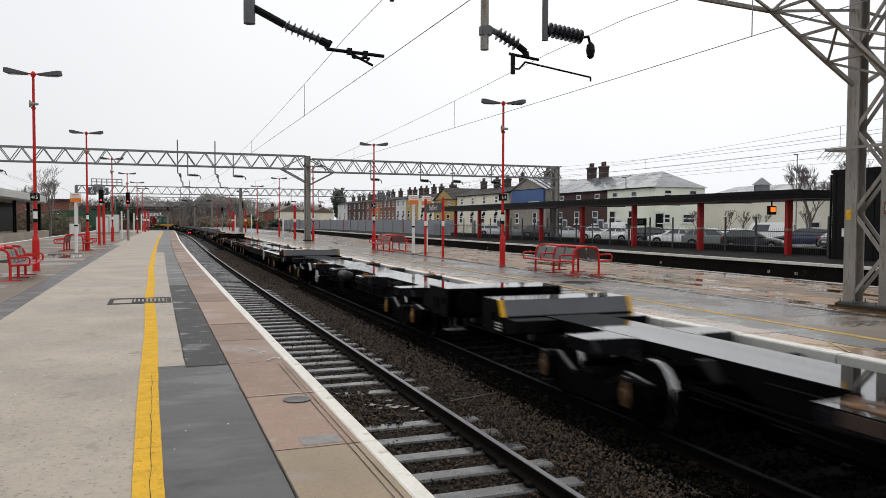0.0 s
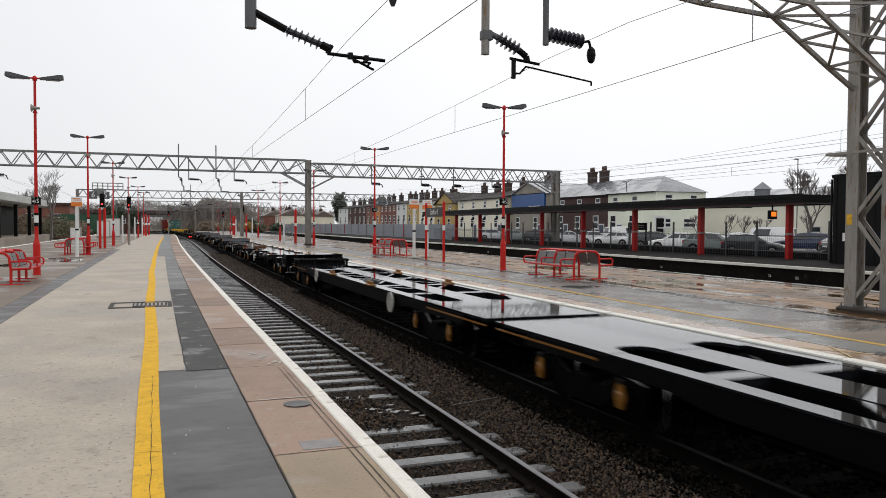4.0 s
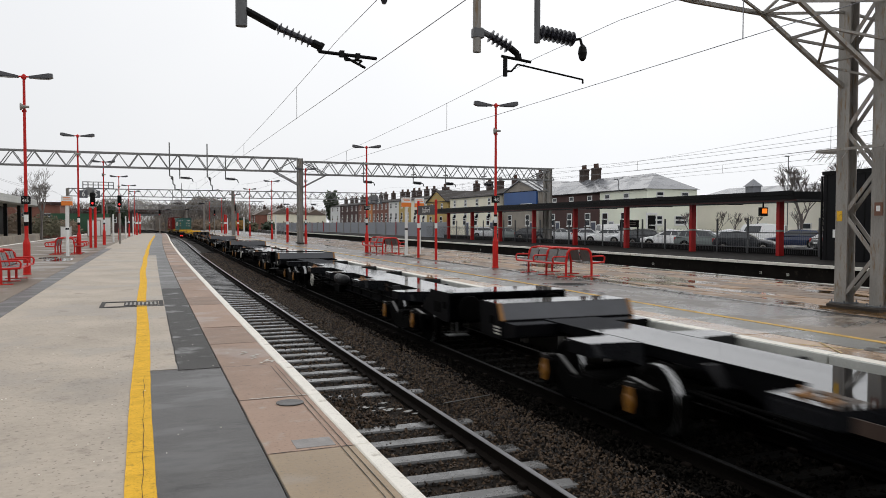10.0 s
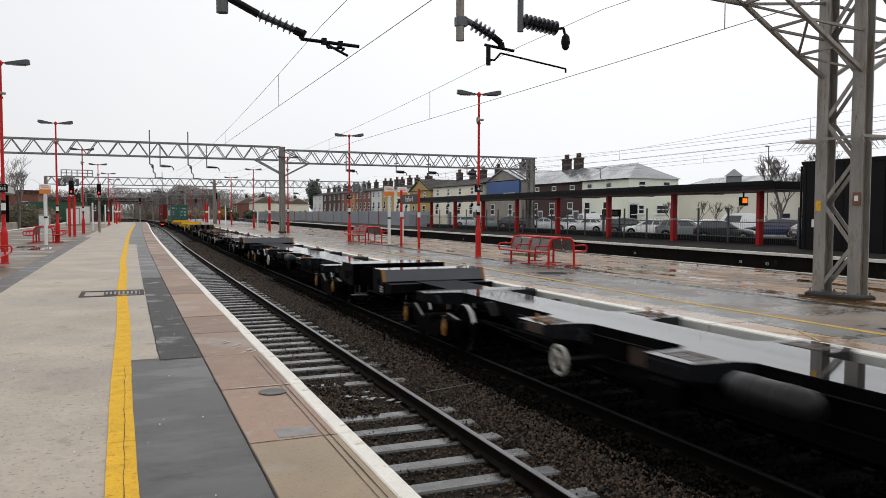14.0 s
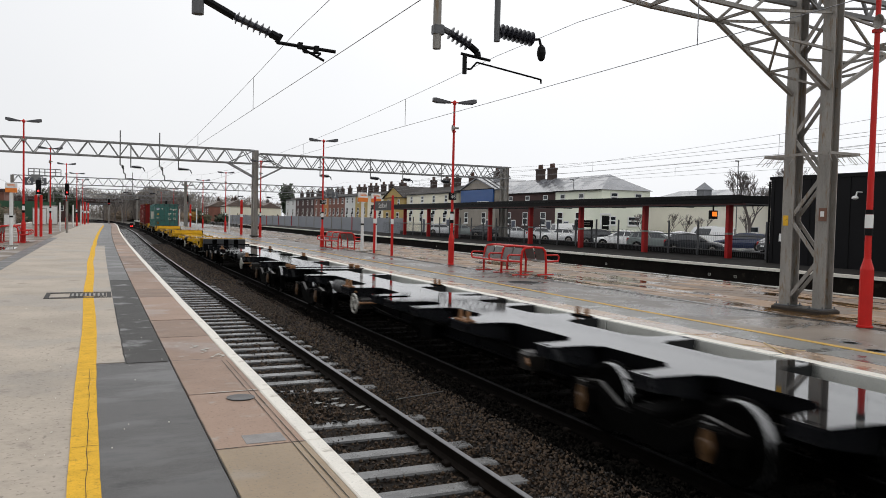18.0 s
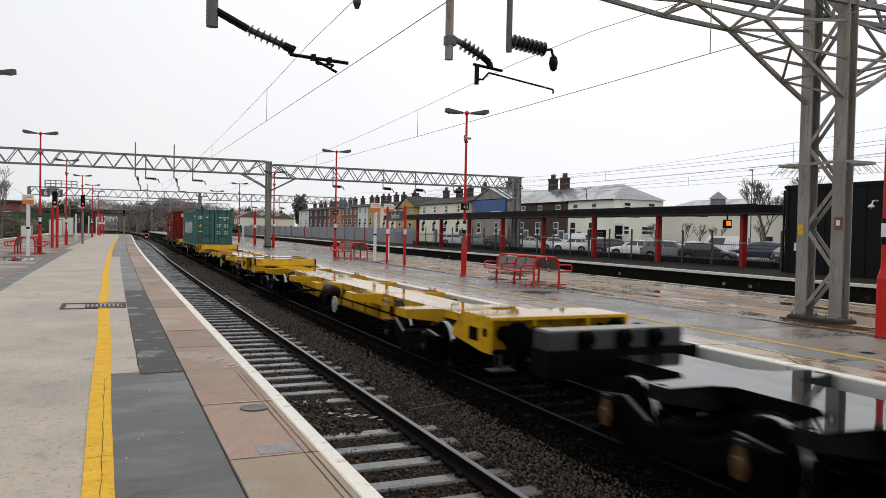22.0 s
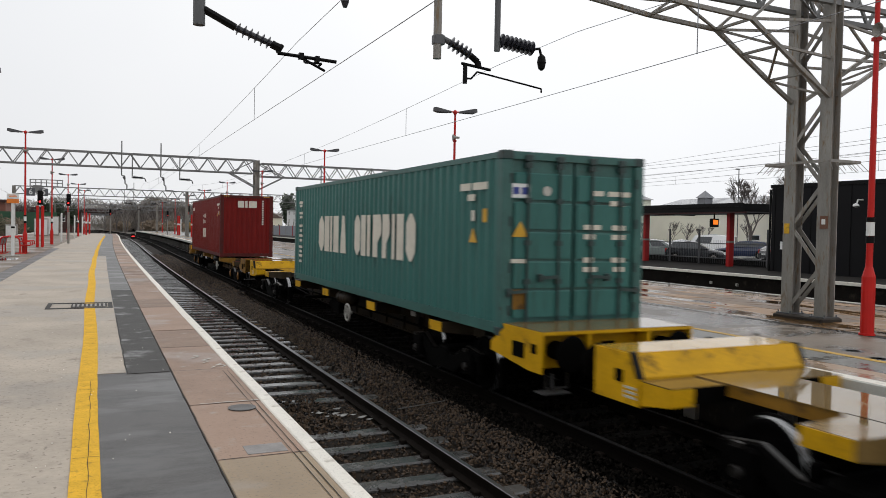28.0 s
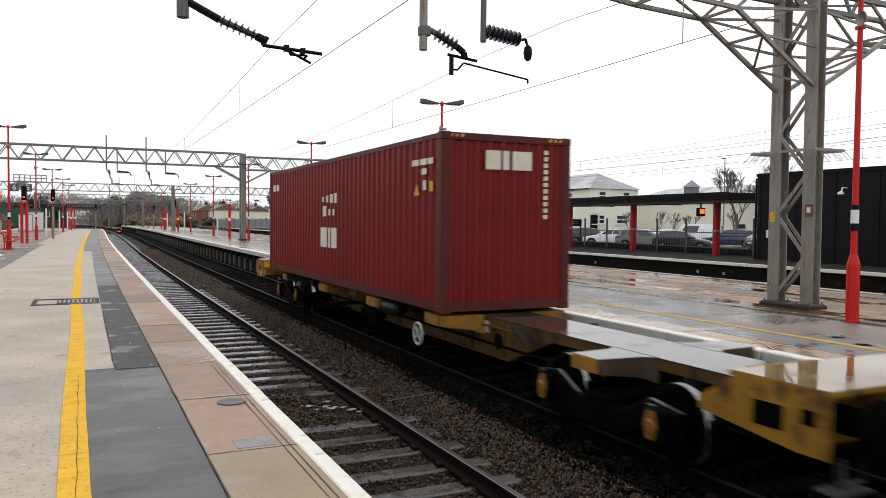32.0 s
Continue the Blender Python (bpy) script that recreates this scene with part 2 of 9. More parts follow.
deck_tan = surf("wet_tan_deck", (0.21, 0.135, 0.05), 0.16, var=0.3, scale=1.0, grain=40, bump=0.006, wet=0.7, wet_scale=1.2, wet_rough=0.05, wet_dark=0.85, spec=0.4)
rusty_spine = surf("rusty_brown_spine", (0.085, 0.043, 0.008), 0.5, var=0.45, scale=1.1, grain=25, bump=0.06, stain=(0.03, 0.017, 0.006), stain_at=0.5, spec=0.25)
# dark copy of the yellow paint: grime plus painted shade below the load
spine_grime_shade = surf("grimy_yellow_spine", (0.016, 0.009, 0.0025), 0.6, var=0.5, scale=1.1, grain=25, bump=0.06, stain=(0.007, 0.005, 0.003), stain_at=0.46, spec=0.12)
# near-black for running gear; it also paints the shade inside hollows
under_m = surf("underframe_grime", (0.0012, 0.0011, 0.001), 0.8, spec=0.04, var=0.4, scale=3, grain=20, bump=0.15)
bogie_wet = surf("wet_bogie_steel", (0.014, 0.0125, 0.011), 0.35, var=0.4, scale=4, grain=30, bump=0.08, spec=0.3)
amber_m = surf("amber_axle_cap", (0.2, 0.082, 0.008), 0.4, var=0.2, scale=8, grain=40)
amber_dim = surf("grimy_amber_axle_cap", (0.07, 0.032, 0.008), 0.5, var=0.4, scale=8, grain=40)
wheel_white = surf("white_painted_wheel", (0.34, 0.325, 0.29), 0.45, var=0.3, scale=6, grain=40)
tyre_steel = surf("wheel_rim_steel", (0.3, 0.3, 0.3), 0.28, 0.9, var=0.2, scale=5, grain=30)
perforated_step = surf("worn_step_steel", (0.05, 0.05, 0.05), 0.5, 0.2, var=0.3, scale=6, grain=60, bump=0.2)
tank_worn = surf("worn_grey_air_tank", (0.045, 0.045, 0.045), 0.5, var=0.35, scale=2, grain=30, spec=0.25)
tank_grey = surf("grey_air_tank", (0.01, 0.01, 0.0105), 0.4, var=0.2, scale=2, grain=30, spec=0.2)
teal_m = surf("teal_container", (0.04, 0.145, 0.128), 0.4, var=0.18, scale=1.1, grain=20, bump=0.06, stain=(0.034, 0.1, 0.086), stain_at=0.56, spec=0.3, stretch=(1.6, 1.6, 0.3))
teal_frame = surf("teal_container_frame", (0.034, 0.115, 0.1), 0.45, var=0.3, scale=2, grain=20, stain=(0.03, 0.045, 0.036), stain_at=0.6)
maroon_m = surf("maroon_container", (0.165, 0.008, 0.006), 0.42, var=0.18, scale=0.9, grain=20, bump=0.06, stain=(0.08, 0.012, 0.01), stain_at=0.66, spec=0.2)
maroon_frame = surf("maroon_container_frame", (0.08, 0.01, 0.008), 0.5, var=0.3, scale=2, grain=20, stain=(0.04, 0.025, 0.02), stain_at=0.55, spec=0.25)
sign_white = surf("sign_white", (0.75, 0.75, 0.73), 0.4, var=0.05, bump=0.02)
decal_white = surf("container_lettering", (0.66, 0.62, 0.52), 0.5, var=0.12, scale=4, grain=30, bump=0.02)
decal_yellow = surf("warning_decal", (0.6, 0.33, 0.02), 0.5, var=0.1, scale=4, grain=30, bump=0.02)
glass_dark = pane("dark_glass")
car_glass = pane("car_glass", (0.05, 0.055, 0.06))
red_lamp = glow("red_signal_lamp", (1.0, 0.03, 0.03), 2.2)
amber_lamp = glow("amber_display", (1.0, 0.22, 0.02), 1.1)


# ---- shapes ----
def part(name, bm, material, parent=None, label="", smooth=False):
    """Links a bmesh as one mesh object under a thing or a part."""
    me = bpy.data.meshes.new(name)
    bm.to_mesh(me)
    bm.free()
    if smooth:
        me.polygons.foreach_set("use_smooth", [True] * len(me.polygons))
    for m in material if isinstance(material, (list, tuple)) else [material]:
        me.materials.append(m)
    ob = new(name, me)
    ob.parent = parent
    return tagged(ob, label)


def again(ob, m, parent=None):
    """Another piece on the same mesh."""
    o = new(ob.name.split(".")[0], ob.data)
    o.parent = parent or ob.parent
    o.matrix_basis = m
    if "label" in ob:
        o["label"] = ob["label"]
    return o


def thing(name, m, label, category, group="", kind=""):
    ob = new(name)
    ob.empty_display_size = 0.2
    ob.matrix_basis = m
    return tagged(ob, label, category, group, kind)


def faces(bm, vs, quads, mi=0):
    v = [bm.verts.new(p) for p in vs]
    for q in quads:
        try:
            bm.faces.new([v[i] for i in q]).material_index = mi
        except ValueError:
            pass
    return v


def box(bm, x0, x1, y0, y1, z0, z1, mi=0, c=0.0):
    """A box; c cuts its long upright and top edges by that much."""
    if not c:
        vs = [(x, y, z) for z in (z0, z1) for y in (y0, y1) for x in (x0, x1)]
        return faces(bm, vs, [(0, 2, 3, 1), (4, 5, 7, 6), (0, 1, 5, 4), (2, 6, 7, 3), (0, 4, 6, 2), (1, 3, 7, 5)], mi)
    ring = [(x0 + c, y0), (x1 - c, y0), (x1, y0 + c), (x1, y1 - c), (x1 - c, y1), (x0 + c, y1), (x0, y1 - c), (x0, y0 + c)]
    cx, cy = (x0 + x1) / 2, (y0 + y1) / 2
    kx, ky = 1 - c / max(1e-6, (x1 - x0) / 2) * 0.99, 1 - c / max(1e-6, (y1 - y0) / 2) * 0.99
    top = [(cx + (x - cx) * max(kx, 0.2), cy + (y - cy) * max(ky, 0.2)) for x, y in ring]
    vs = [(x, y, z0) for x, y in ring] + [(x, y, z1 - c) for x, y in ring] + [(x, y, z1) for x, y in top]
    q = [tuple(range(7, -1, -1)), tuple(range(16, 24))]
    for k in (0, 8):
        q += [(k + i, k + (i + 1) % 8, k + 8 + (i + 1) % 8, k + 8 + i) for i in range(8)]
    return faces(bm, vs, q, mi)


def prism(bm, outline, axis, a, b, mi=0):
    """An outline of 2D points pushed from a to b along the axis (0 x, 1 y, 2 z)."""
    def at(p, t):
        q = list(p)
        q.insert(axis, t)
        return q
    n = len(outline)
    vs = [at(p, a) for p in outline] + [at(p, b) for p in outline]
    q = [tuple(range(n - 1, -1, -1)), tuple(range(n, 2 * n))] + [(i, (i + 1) % n, n + (i + 1) % n, n + i) for i in range(n)]
    return faces(bm, vs, q, mi)


def rod(bm, a, b, r, n=8, r2=None, mi=0, caps=True):
    """A round bar from a to b."""
    a, b = Vector(a), Vector(b)
    d = (b - a).normalized()
    u = d.orthogonal().normalized()
    w = d.cross(u)
    r2 = r if r2 is None else r2
    vs = [p + (u * math.cos(t) + w * math.sin(t)) * k for p, k in ((a, r), (b, r2)) for t in [2 * math.pi * i / n for i in range(n)]]
    q = [(i, (i + 1) % n, n + (i + 1) % n, n + i) for i in range(n)]
    if caps:
        q += [tuple(range(n - 1, -1, -1)), tuple(range(n, 2 * n))]
    return faces(bm, vs, q, mi)


def bar(bm, a, b, w, h=None, mi=0):
    """A flat or square bar from a to b."""
    a, b = Vector(a), Vector(b)
    d = (b - a).normalized()
    u = d.cross(Vector((0, 0, 1)))
    u = Vector((1, 0, 0)) if u.length < 1e-3 else u.normalized()
    v = u.cross(d)
    h = w if h is None else h
    vs = [p + u * (w / 2 * s) + v * (h / 2 * t) for p in (a, b) for s, t in ((-1, -1), (1, -1), (1, 1), (-1, 1))]
    return faces(bm, vs, [(0, 3, 2, 1), (4, 5, 6, 7), (0, 1, 5, 4), (1, 2, 6, 5), (2, 3, 7, 6), (3, 0, 4, 7)], mi)


def tube(bm, pts, r, n=8, mi=0):
    """A bent round tube through the points."""
    for a, b in zip(pts, pts[1:]):
        rod(bm, a, b, r, n, mi=mi)


def turned(bm, rings, axis=2, at=(0, 0, 0), n=16, mi=0):
    """A turned shape: rings of (radius, distance along the axis)."""
    vs, q = [], []
    for r, t in rings:
        for i in range(n):
            p = [r * math.cos(2 * math.pi * i / n), r * math.sin(2 * math.pi * i / n)]
            p.insert(axis, t)
            vs.append(Vector(p) + Vector(at))
    for k in range(len(rings) - 1):
        q += [(k * n + i, k * n + (i + 1) % n, (k + 1) * n + (i + 1) % n, (k + 1) * n + i) for i in range(n)]
    q += [tuple(range(n - 1, -1, -1)), tuple(range((len(rings) - 1) * n, len(rings) * n))]
    return faces(bm, vs, q, mi)


def mesh_of(fn, *a, **k):
    bm = bmesh.new()
    fn(bm, *a, **k)
    return bm


# ---- the line of the railway: x across, y along, z up from the platform top ----
XE, T1, T2, E2, E3, E4 = 1.497, 2.83, 6.339, 7.666, 16.9, 24.0   # platform edges and track centres
T3, T4 = E3 + 1.45, E4 - 1.45
EL = -9.8                                                     # the other edge of the near platform
ZR = -0.898                                                   # rail top
FAR = 330.0


def off(y):
    """How far the tracks have swung to the right at y: an easy curve that later turns back."""
    if y < 5.5:
        return 0.0
    if y < 90:
        return 1.3e-4 * (y - 5.5) ** 2
    return 0.928 + 0.02197 * (y - 90) - 2.6e-4 * (y - 90) ** 2


def lean(y):
    return (off(y + 0.5) - off(y - 0.5))


def along(y0, y1, step=4.0):
    n = max(1, math.ceil((y1 - y0) / step))
    return [y0 + (y1 - y0) * i / n for i in range(n + 1)]


def sweep(bm, outline, ys, mi=0, closed=True, ease=off):
    """An outline of (x, z) carried along the railway's line."""
    n = len(outline)
    vs = [(x + ease(y), y, z) for y in ys for x, z in outline]
    q = []
    for k in range(len(ys) - 1):
        for i in range(n if closed else n - 1):
            j = (i + 1) % n
            q.append((k * n + i, (k + 1) * n + i, (k + 1) * n + j, k * n + j))
    if closed:
        q += [tuple(range(n)), tuple(range(len(ys) * n - 1, (len(ys) - 1) * n - 1, -1))]
    return faces(bm, vs, q, mi)


def slab(bm, x0, x1, ys, z0, z1, mi=0):
    return sweep(bm, [(x0, z0), (x0, z1), (x1, z1), (x1, z0)], ys, mi)


def here(x, y, z=0.0, turn=0.0):
    """A pose on the railway's line: x across from the line, y along it."""
    return pose(x + off(y), y, z, 0, 0, turn - math.degrees(math.atan(lean(y))))


# ---- ground, track beds and platforms ----
bm = bmesh.new()
R = 2600
faces(bm, [(-R, -R, -1.42), (R, -R, -1.42), (R, R, -1.42), (-R, R, -1.42)], [(0, 1, 2, 3)])
tagged(part("ground", bm, earth), "dark trackside earth under a dull sky", "ground", kind="structure")

Y_NEAR = -14.0
for label, xa, xb, far, name in (("dark wet ballast bed between two platforms", XE - 0.25, E2 + 0.3, FAR, "track_bed"),
                                 ("dark ballast bed beyond the island platform", E3 - 0.3, E4 + 0.3, FAR, "track_bed"),
                                 ("dark ballast bed on the far side of the near platform", EL - 7.2, EL + 0.3, FAR, "track_bed")):
    bm = bmesh.new()
    ys = along(Y_NEAR, 60, 0.5) + along(62, far, 6)
    xs = [xa + (xb - xa) * i / 14 for i in range(15)]
    vs = [(x + off(y), y, -1.10 + 0.03 * noise.noise((x * 1.7, y * 1.7, 3.0))) for y in ys for x in xs]
    faces(bm, vs, [(k * 15 + i, k * 15 + i + 1, k * 15 + i + 16, k * 15 + i + 15) for k in range(len(ys) - 1) for i in range(14)])
    # the strip by track 2 turns near-black: painted shade below the wagons
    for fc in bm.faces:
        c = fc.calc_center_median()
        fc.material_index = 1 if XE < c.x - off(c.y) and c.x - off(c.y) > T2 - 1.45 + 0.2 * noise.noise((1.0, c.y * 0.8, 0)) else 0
    tagged(part(name, bm, [ballast_m, ballast_shaded], smooth=True), label, "track bed", kind="structure")


def rail_outline(x):
    return [(x - 0.075, ZR - 0.159), (x - 0.075, ZR - 0.145), (x - 0.012, ZR - 0.12), (x - 0.012, ZR - 0.045), (x - 0.036, ZR - 0.03),
            (x - 0.036, ZR - 0.004), (x + 0.036, ZR - 0.004), (x + 0.036, ZR - 0.03), (x + 0.012, ZR - 0.045), (x + 0.012, ZR - 0.12),
            (x + 0.075, ZR - 0.145), (x + 0.075, ZR - 0.159)]


def track(x, far, label, y0=Y_NEAR, head=None):
    t = thing("railway_track", Matrix(), label, "track", "tracks between the platforms", "structure")
    ys = along(y0, 90, 2.0) + along(94, far, 6.0)
    for s in (-0.7525, 0.7525):
        r = part("rail", mesh_of(sweep, rail_outline(x + s), ys), rail_shaded if head else rail_side, t)
        part("rail_head", mesh_of(sweep, [(x + s - 0.033, ZR - 0.0042), (x + s - 0.026, ZR + 0.003), (x + s + 0.026, ZR + 0.003), (x + s + 0.033, ZR - 0.0042)], ys), head or rail_top, r)
    return t


track_1 = track(T1, 300, "running line on concrete sleepers beside the near platform, polished rail heads")
track_2 = track(T2, 300, "running line under the freight train, dull rail heads", head=rail_dull)
track_3 = track(T3, 260, "running line beyond the island platform", 4)
track_4 = track(T4, 260, "running line along the far platform", 4)
track_5 = track(EL - 1.4, 200, "running line behind the near platform", 20)


def platform(name, outline, y0, y1, mat, label):
    bm = bmesh.new()
    ys = along(y0, min(y1, 60), 2.0) + (along(64, y1, 4.0) if y1 > 60 else [])
    sweep(bm, outline, ys)
    return tagged(part(name, bm, mat), label, "platform", kind="structure")


# the near platform tapers to its far end
def line_drift(y):
    """The hand-painted line wanders: it bears left with distance, and its edges waver."""
    return off(y) + 0.03 - 0.0055 * min(max(y - 5.5, 0), 22) + 0.014 * math.sin(y * 0.62 + 0.6) + 0.005 * noise.noise((3.0, y * 1.9, 2.0))


platform("platform_near", [(EL, -1.3), (EL, -0.004), (-0.125, -0.004), (-0.125, -1.3)], Y_NEAR, 128, concrete, "worn grey concrete platform surface with damp stains")
platform("platform_near_strip", [(-0.12, -1.3), (-0.12, -0.004), (0.745, -0.004), (0.745, -1.3)], Y_NEAR, 128, asphalt, "dark wet asphalt strip between yellow line and coping slabs")
platform("platform_near_bed", [(0.75, -0.35), (0.75, -0.06), (XE - 0.02, -0.06), (XE - 0.02, -0.35)], Y_NEAR, 128, asphalt_old, "bedding under the coping slabs")
platform("platform_near_wall", [(0.75, -1.35), (0.75, -0.35), (XE - 0.3, -0.35), (XE - 0.3, -1.35)], Y_NEAR, 128, dark_brick, "dark brick platform wall")
bm = bmesh.new()
sweep(bm, [(-0.16, 0.0), (-0.16, 0.004), (-0.07, 0.004), (0.018, 0.004), (0.018, 0.0)], along(Y_NEAR, 26, 0.22) + along(27, 60, 1.0) + along(62, 104, 3.0), ease=line_drift)
tagged(part("yellow_safety_line", bm, yellow_line), "worn yellow painted safety line along the platform", "painted line", kind="structure")

platform("platform_island", [(9.2, -1.3), (9.2, -0.006), (11.6, -0.006), (11.6, -1.3)], Y_NEAR, 190, asphalt_island, "wet dark asphalt strip on the island platform")
platform("platform_island_bed", [(11.605, -1.3), (11.605, -0.05), (E3 - 0.02, -0.05), (E3 - 0.02, -1.3)], Y_NEAR, 190, asphalt_old, "bedding under the brick pavers of the island platform")
platform("platform_island_front", [(E2 + 0.3, -1.35), (E2 + 0.3, -0.06), (9.195, -0.06), (9.195, -1.35)], Y_NEAR, 190, dark_brick, "dark brick wall of the island platform under overhanging slabs")
bm = bmesh.new()
sweep(bm, [(9.12, 0.0), (9.12, 0.004), (9.25, 0.004), (9.25, 0.0)], along(Y_NEAR, 60, 1.0) + along(62, 180, 3.0), ease=lambda y: off(y) + 0.03 * min(max(y - 11, 0), 8) + 0.012 * math.sin(y * 0.8))
tagged(part("yellow_safety_line", bm, surf("faded_line_paint", (0.5, 0.31, 0.07), 0.6, var=0.3, scale=3, grain=50, stain=(0.3, 0.22, 0.12), stain_at=0.56, spec=0.2)), "thin worn yellow safety line on the island platform", "painted line", kind="structure")

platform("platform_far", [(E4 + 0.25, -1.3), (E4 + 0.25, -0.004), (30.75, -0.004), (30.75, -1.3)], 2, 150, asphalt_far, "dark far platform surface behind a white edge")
platform("platform_far_wall", [(E4 + 0.12, -1.35), (E4 + 0.12, -0.1), (E4 + 0.245, -0.1), (E4 + 0.245, -1.35)], 2, 150, dark_brick, "dark brick wall of the far platform")
bm = bmesh.new()
sweep(bm, [(E4, -0.1), (E4, 0.006), (E4 + 0.3, 0.006), (E4 + 0.3, -0.1)], along(2, 150, 4.0))
tagged(part("platform_far_edge", bm, white_line), "white painted edge of the far platform", "platform edge", kind="structure")
bm = bmesh.new()
sweep(bm, [(E3 - 0.3, -0.1), (E3 - 0.3, 0.004), (E3, 0.004), (E3, -0.1)], along(Y_NEAR, 190, 4.0))
tagged(part("platform_island_edge", bm, surf("worn_edge_paint", (0.3, 0.28, 0.25), 0.4, var=0.3, wet=0.6, wet_rough=0.1)), "worn back edge of the island platform", "platform edge", kind="structure")
bm = bmesh.new()
sweep(bm, [(EL - 0.02, -0.1), (EL - 0.02, 0.006), (EL + 0.3, 0.006), (EL + 0.3, -0.1)], along(20, 128, 4.0))
tagged(part("platform_near_back_edge", bm, white_line), "worn white back edge of the near platform", "platform edge", kind="structure")
platform("platform_left", [(EL - 13, -1.3), (EL - 13, 0.0), (EL - 6.4, 0.0), (EL - 6.4, -1.3)], 30, 130, concrete, "far platform behind the near platform's back track")

# raised ground of the car park and the streets beyond
bm = bmesh.new()
slab(bm, 30.8, 70, along(-10, 330, 10), -1.5, -0.35)
tagged(part("car_park_ground", bm, tarmac), "wet grey tarmac car park behind the far platform", "car park", kind="structure")


# ---- the freight train ----
def ring(bm, r, w, at, axis=0, n=20, m=8, mi=0):
    """A round rim of radius r and thickness w round an axis."""
    vs, q = [], []
    for i in range(n):
        a = 2 * math.pi * i / n
        for j in range(m):
            b = 2 * math.pi * j / m
            k = r + w * math.cos(b)
            p = [k * math.cos(a), k * math.sin(a)]
            p.insert(axis, w * math.sin(b))
            vs.append(Vector(p) + Vector(at))
    for i in range(n):
        for j in range(m):
            q.append((i * m + j, ((i + 1) % n) * m + j, ((i + 1) % n) * m + (j + 1) % m, i * m + (j + 1) % m))
    return faces(bm, vs, q, mi)


WHEEL_R = 0.42
WHEELSETS = []


def bogie(wagon, u, amber):
    """A three-piece bogie with its two wheelsets; u is its centre."""
    bm = bmesh.new()
    for s in (-1, 1):
        x = s * 1.02
        prism(bm, [(u - 1.32, ZR + 0.5), (u - 1.3, ZR + 0.6), (u - 0.85, ZR + 0.66), (u - 0.45, ZR + 0.46), (u + 0.45, ZR + 0.46), (u + 0.85, ZR + 0.66),
                   (u + 1.3, ZR + 0.6), (u + 1.32, ZR + 0.5), (u + 0.8, ZR + 0.42), (u + 0.45, ZR + 0.2), (u - 0.45, ZR + 0.2), (u - 0.8, ZR + 0.42)], 0, x - 0.07, x + 0.07)
        for k in (-1, 1):
            box(bm, x - 0.13, x + 0.13, u + k * 1.0 - 0.16, u + k * 1.0 + 0.16, ZR + 0.28, ZR + 0.62, c=0.03)
            for d in (-0.26, 0.26):
                rod(bm, (x, u + k * 1.0 + d, ZR + 0.3), (x, u + k * 1.0 + d, ZR + 0.58), 0.06, 10)
        for d in (-0.24, -0.08, 0.08, 0.24):
            rod(bm, (x, u + d, ZR + 0.22), (x, u + d, ZR + 0.48), 0.06, 10)
    box(bm, -1.1, 1.1, u - 0.2, u + 0.2, ZR + 0.36, ZR + 0.56, c=0.03)
    for k in (-0.55, 0.55):
        box(bm, -0.9, 0.9, u + k - 0.05, u + k + 0.05, ZR + 0.28, ZR + 0.38)
    b = part("bogie", bm, under_m, wagon, "near-black cast bogie frame")
    for k in (-1, 1):
        bm = bmesh.new()
        rod(bm, (-0.98, 0, 0), (0.98, 0, 0), 0.075, 10)
        for s in (-1, 1):
            turned(bm, [(0.1, s * 0.66), (WHEEL_R + 0.028, s * 0.69), (WHEEL_R + 0.028, s * 0.715), (WHEEL_R, s * 0.722), (WHEEL_R - 0.004, s * 0.81), (WHEEL_R - 0.06, s * 0.815), (0.3, s * 0.77), (0.14, s * 0.80), (0.1, s * 0.83)], 0, n=28)
        for fc in bm.faces:
            rr = max(math.hypot(v.co.y, v.co.z) for v in fc.verts)
            fc.material_index = 0 if rr < WHEEL_R + 0.002 and min(math.hypot(v.co.y, v.co.z) for v in fc.verts) > WHEEL_R - 0.01 else 1
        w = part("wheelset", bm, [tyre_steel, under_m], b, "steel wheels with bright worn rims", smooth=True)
        w.matrix_basis = pose(0, u + k, ZR + WHEEL_R)
        WHEELSETS.append((w, wagon, u + k))
        for s in (-1, 1):
            bm = bmesh.new()
            turned(bm, [(0.085 if amber else 0.06, s * 1.14), (0.09 if amber else 0.06, s * 1.18), (0.06 if amber else 0.05, s * 1.2)], 0, (0, u + k, ZR + WHEEL_R + (0.02 if amber else -0.03)), 14)
            if amber:
                x0, x1 = sorted((s * 1.14, s * 1.185))
                prism(bm, [(u + k - 0.05, ZR + 0.31), (u + k + 0.05, ZR + 0.31), (u + k + 0.085, ZR + 0.42), (u + k + 0.075, ZR + 0.5), (u + k + 0.04, ZR + 0.6), (u + k - 0.04, ZR + 0.6), (u + k - 0.075, ZR + 0.5), (u + k - 0.085, ZR + 0.42)], 0, x0, x1)
            part("axle_cap", bm, (amber_dim if amber == "dim" else amber_m) if amber else bogie_wet, b, "amber painted axle box cover" if amber else "grey axle end cover", smooth=False)
            part("axle_block", mesh_of(box, s * 1.16 - 0.03, s * 1.16 + 0.03, u + k - 0.045, u + k + 0.045, ZR + 0.615, ZR + 0.66), bogie_wet, b)
    for s in (-1,):
        for k in (-1, 1):
            for e in (-1, 1):
                bm = bmesh.new()
                y = u + k + e * 0.49
                box(bm, s * 0.77 - 0.06, s * 0.77 + 0.06, y - 0.06, y + 0.06, ZR + 0.14, ZR + 0.58, c=0.02)
                bar(bm, (s * 0.77, y + e * 0.03, ZR + 0.5), (s * 0.77, u + k * 0.6, ZR + 0.72), 0.03)
                part("brake_block", bm, under_m, b)
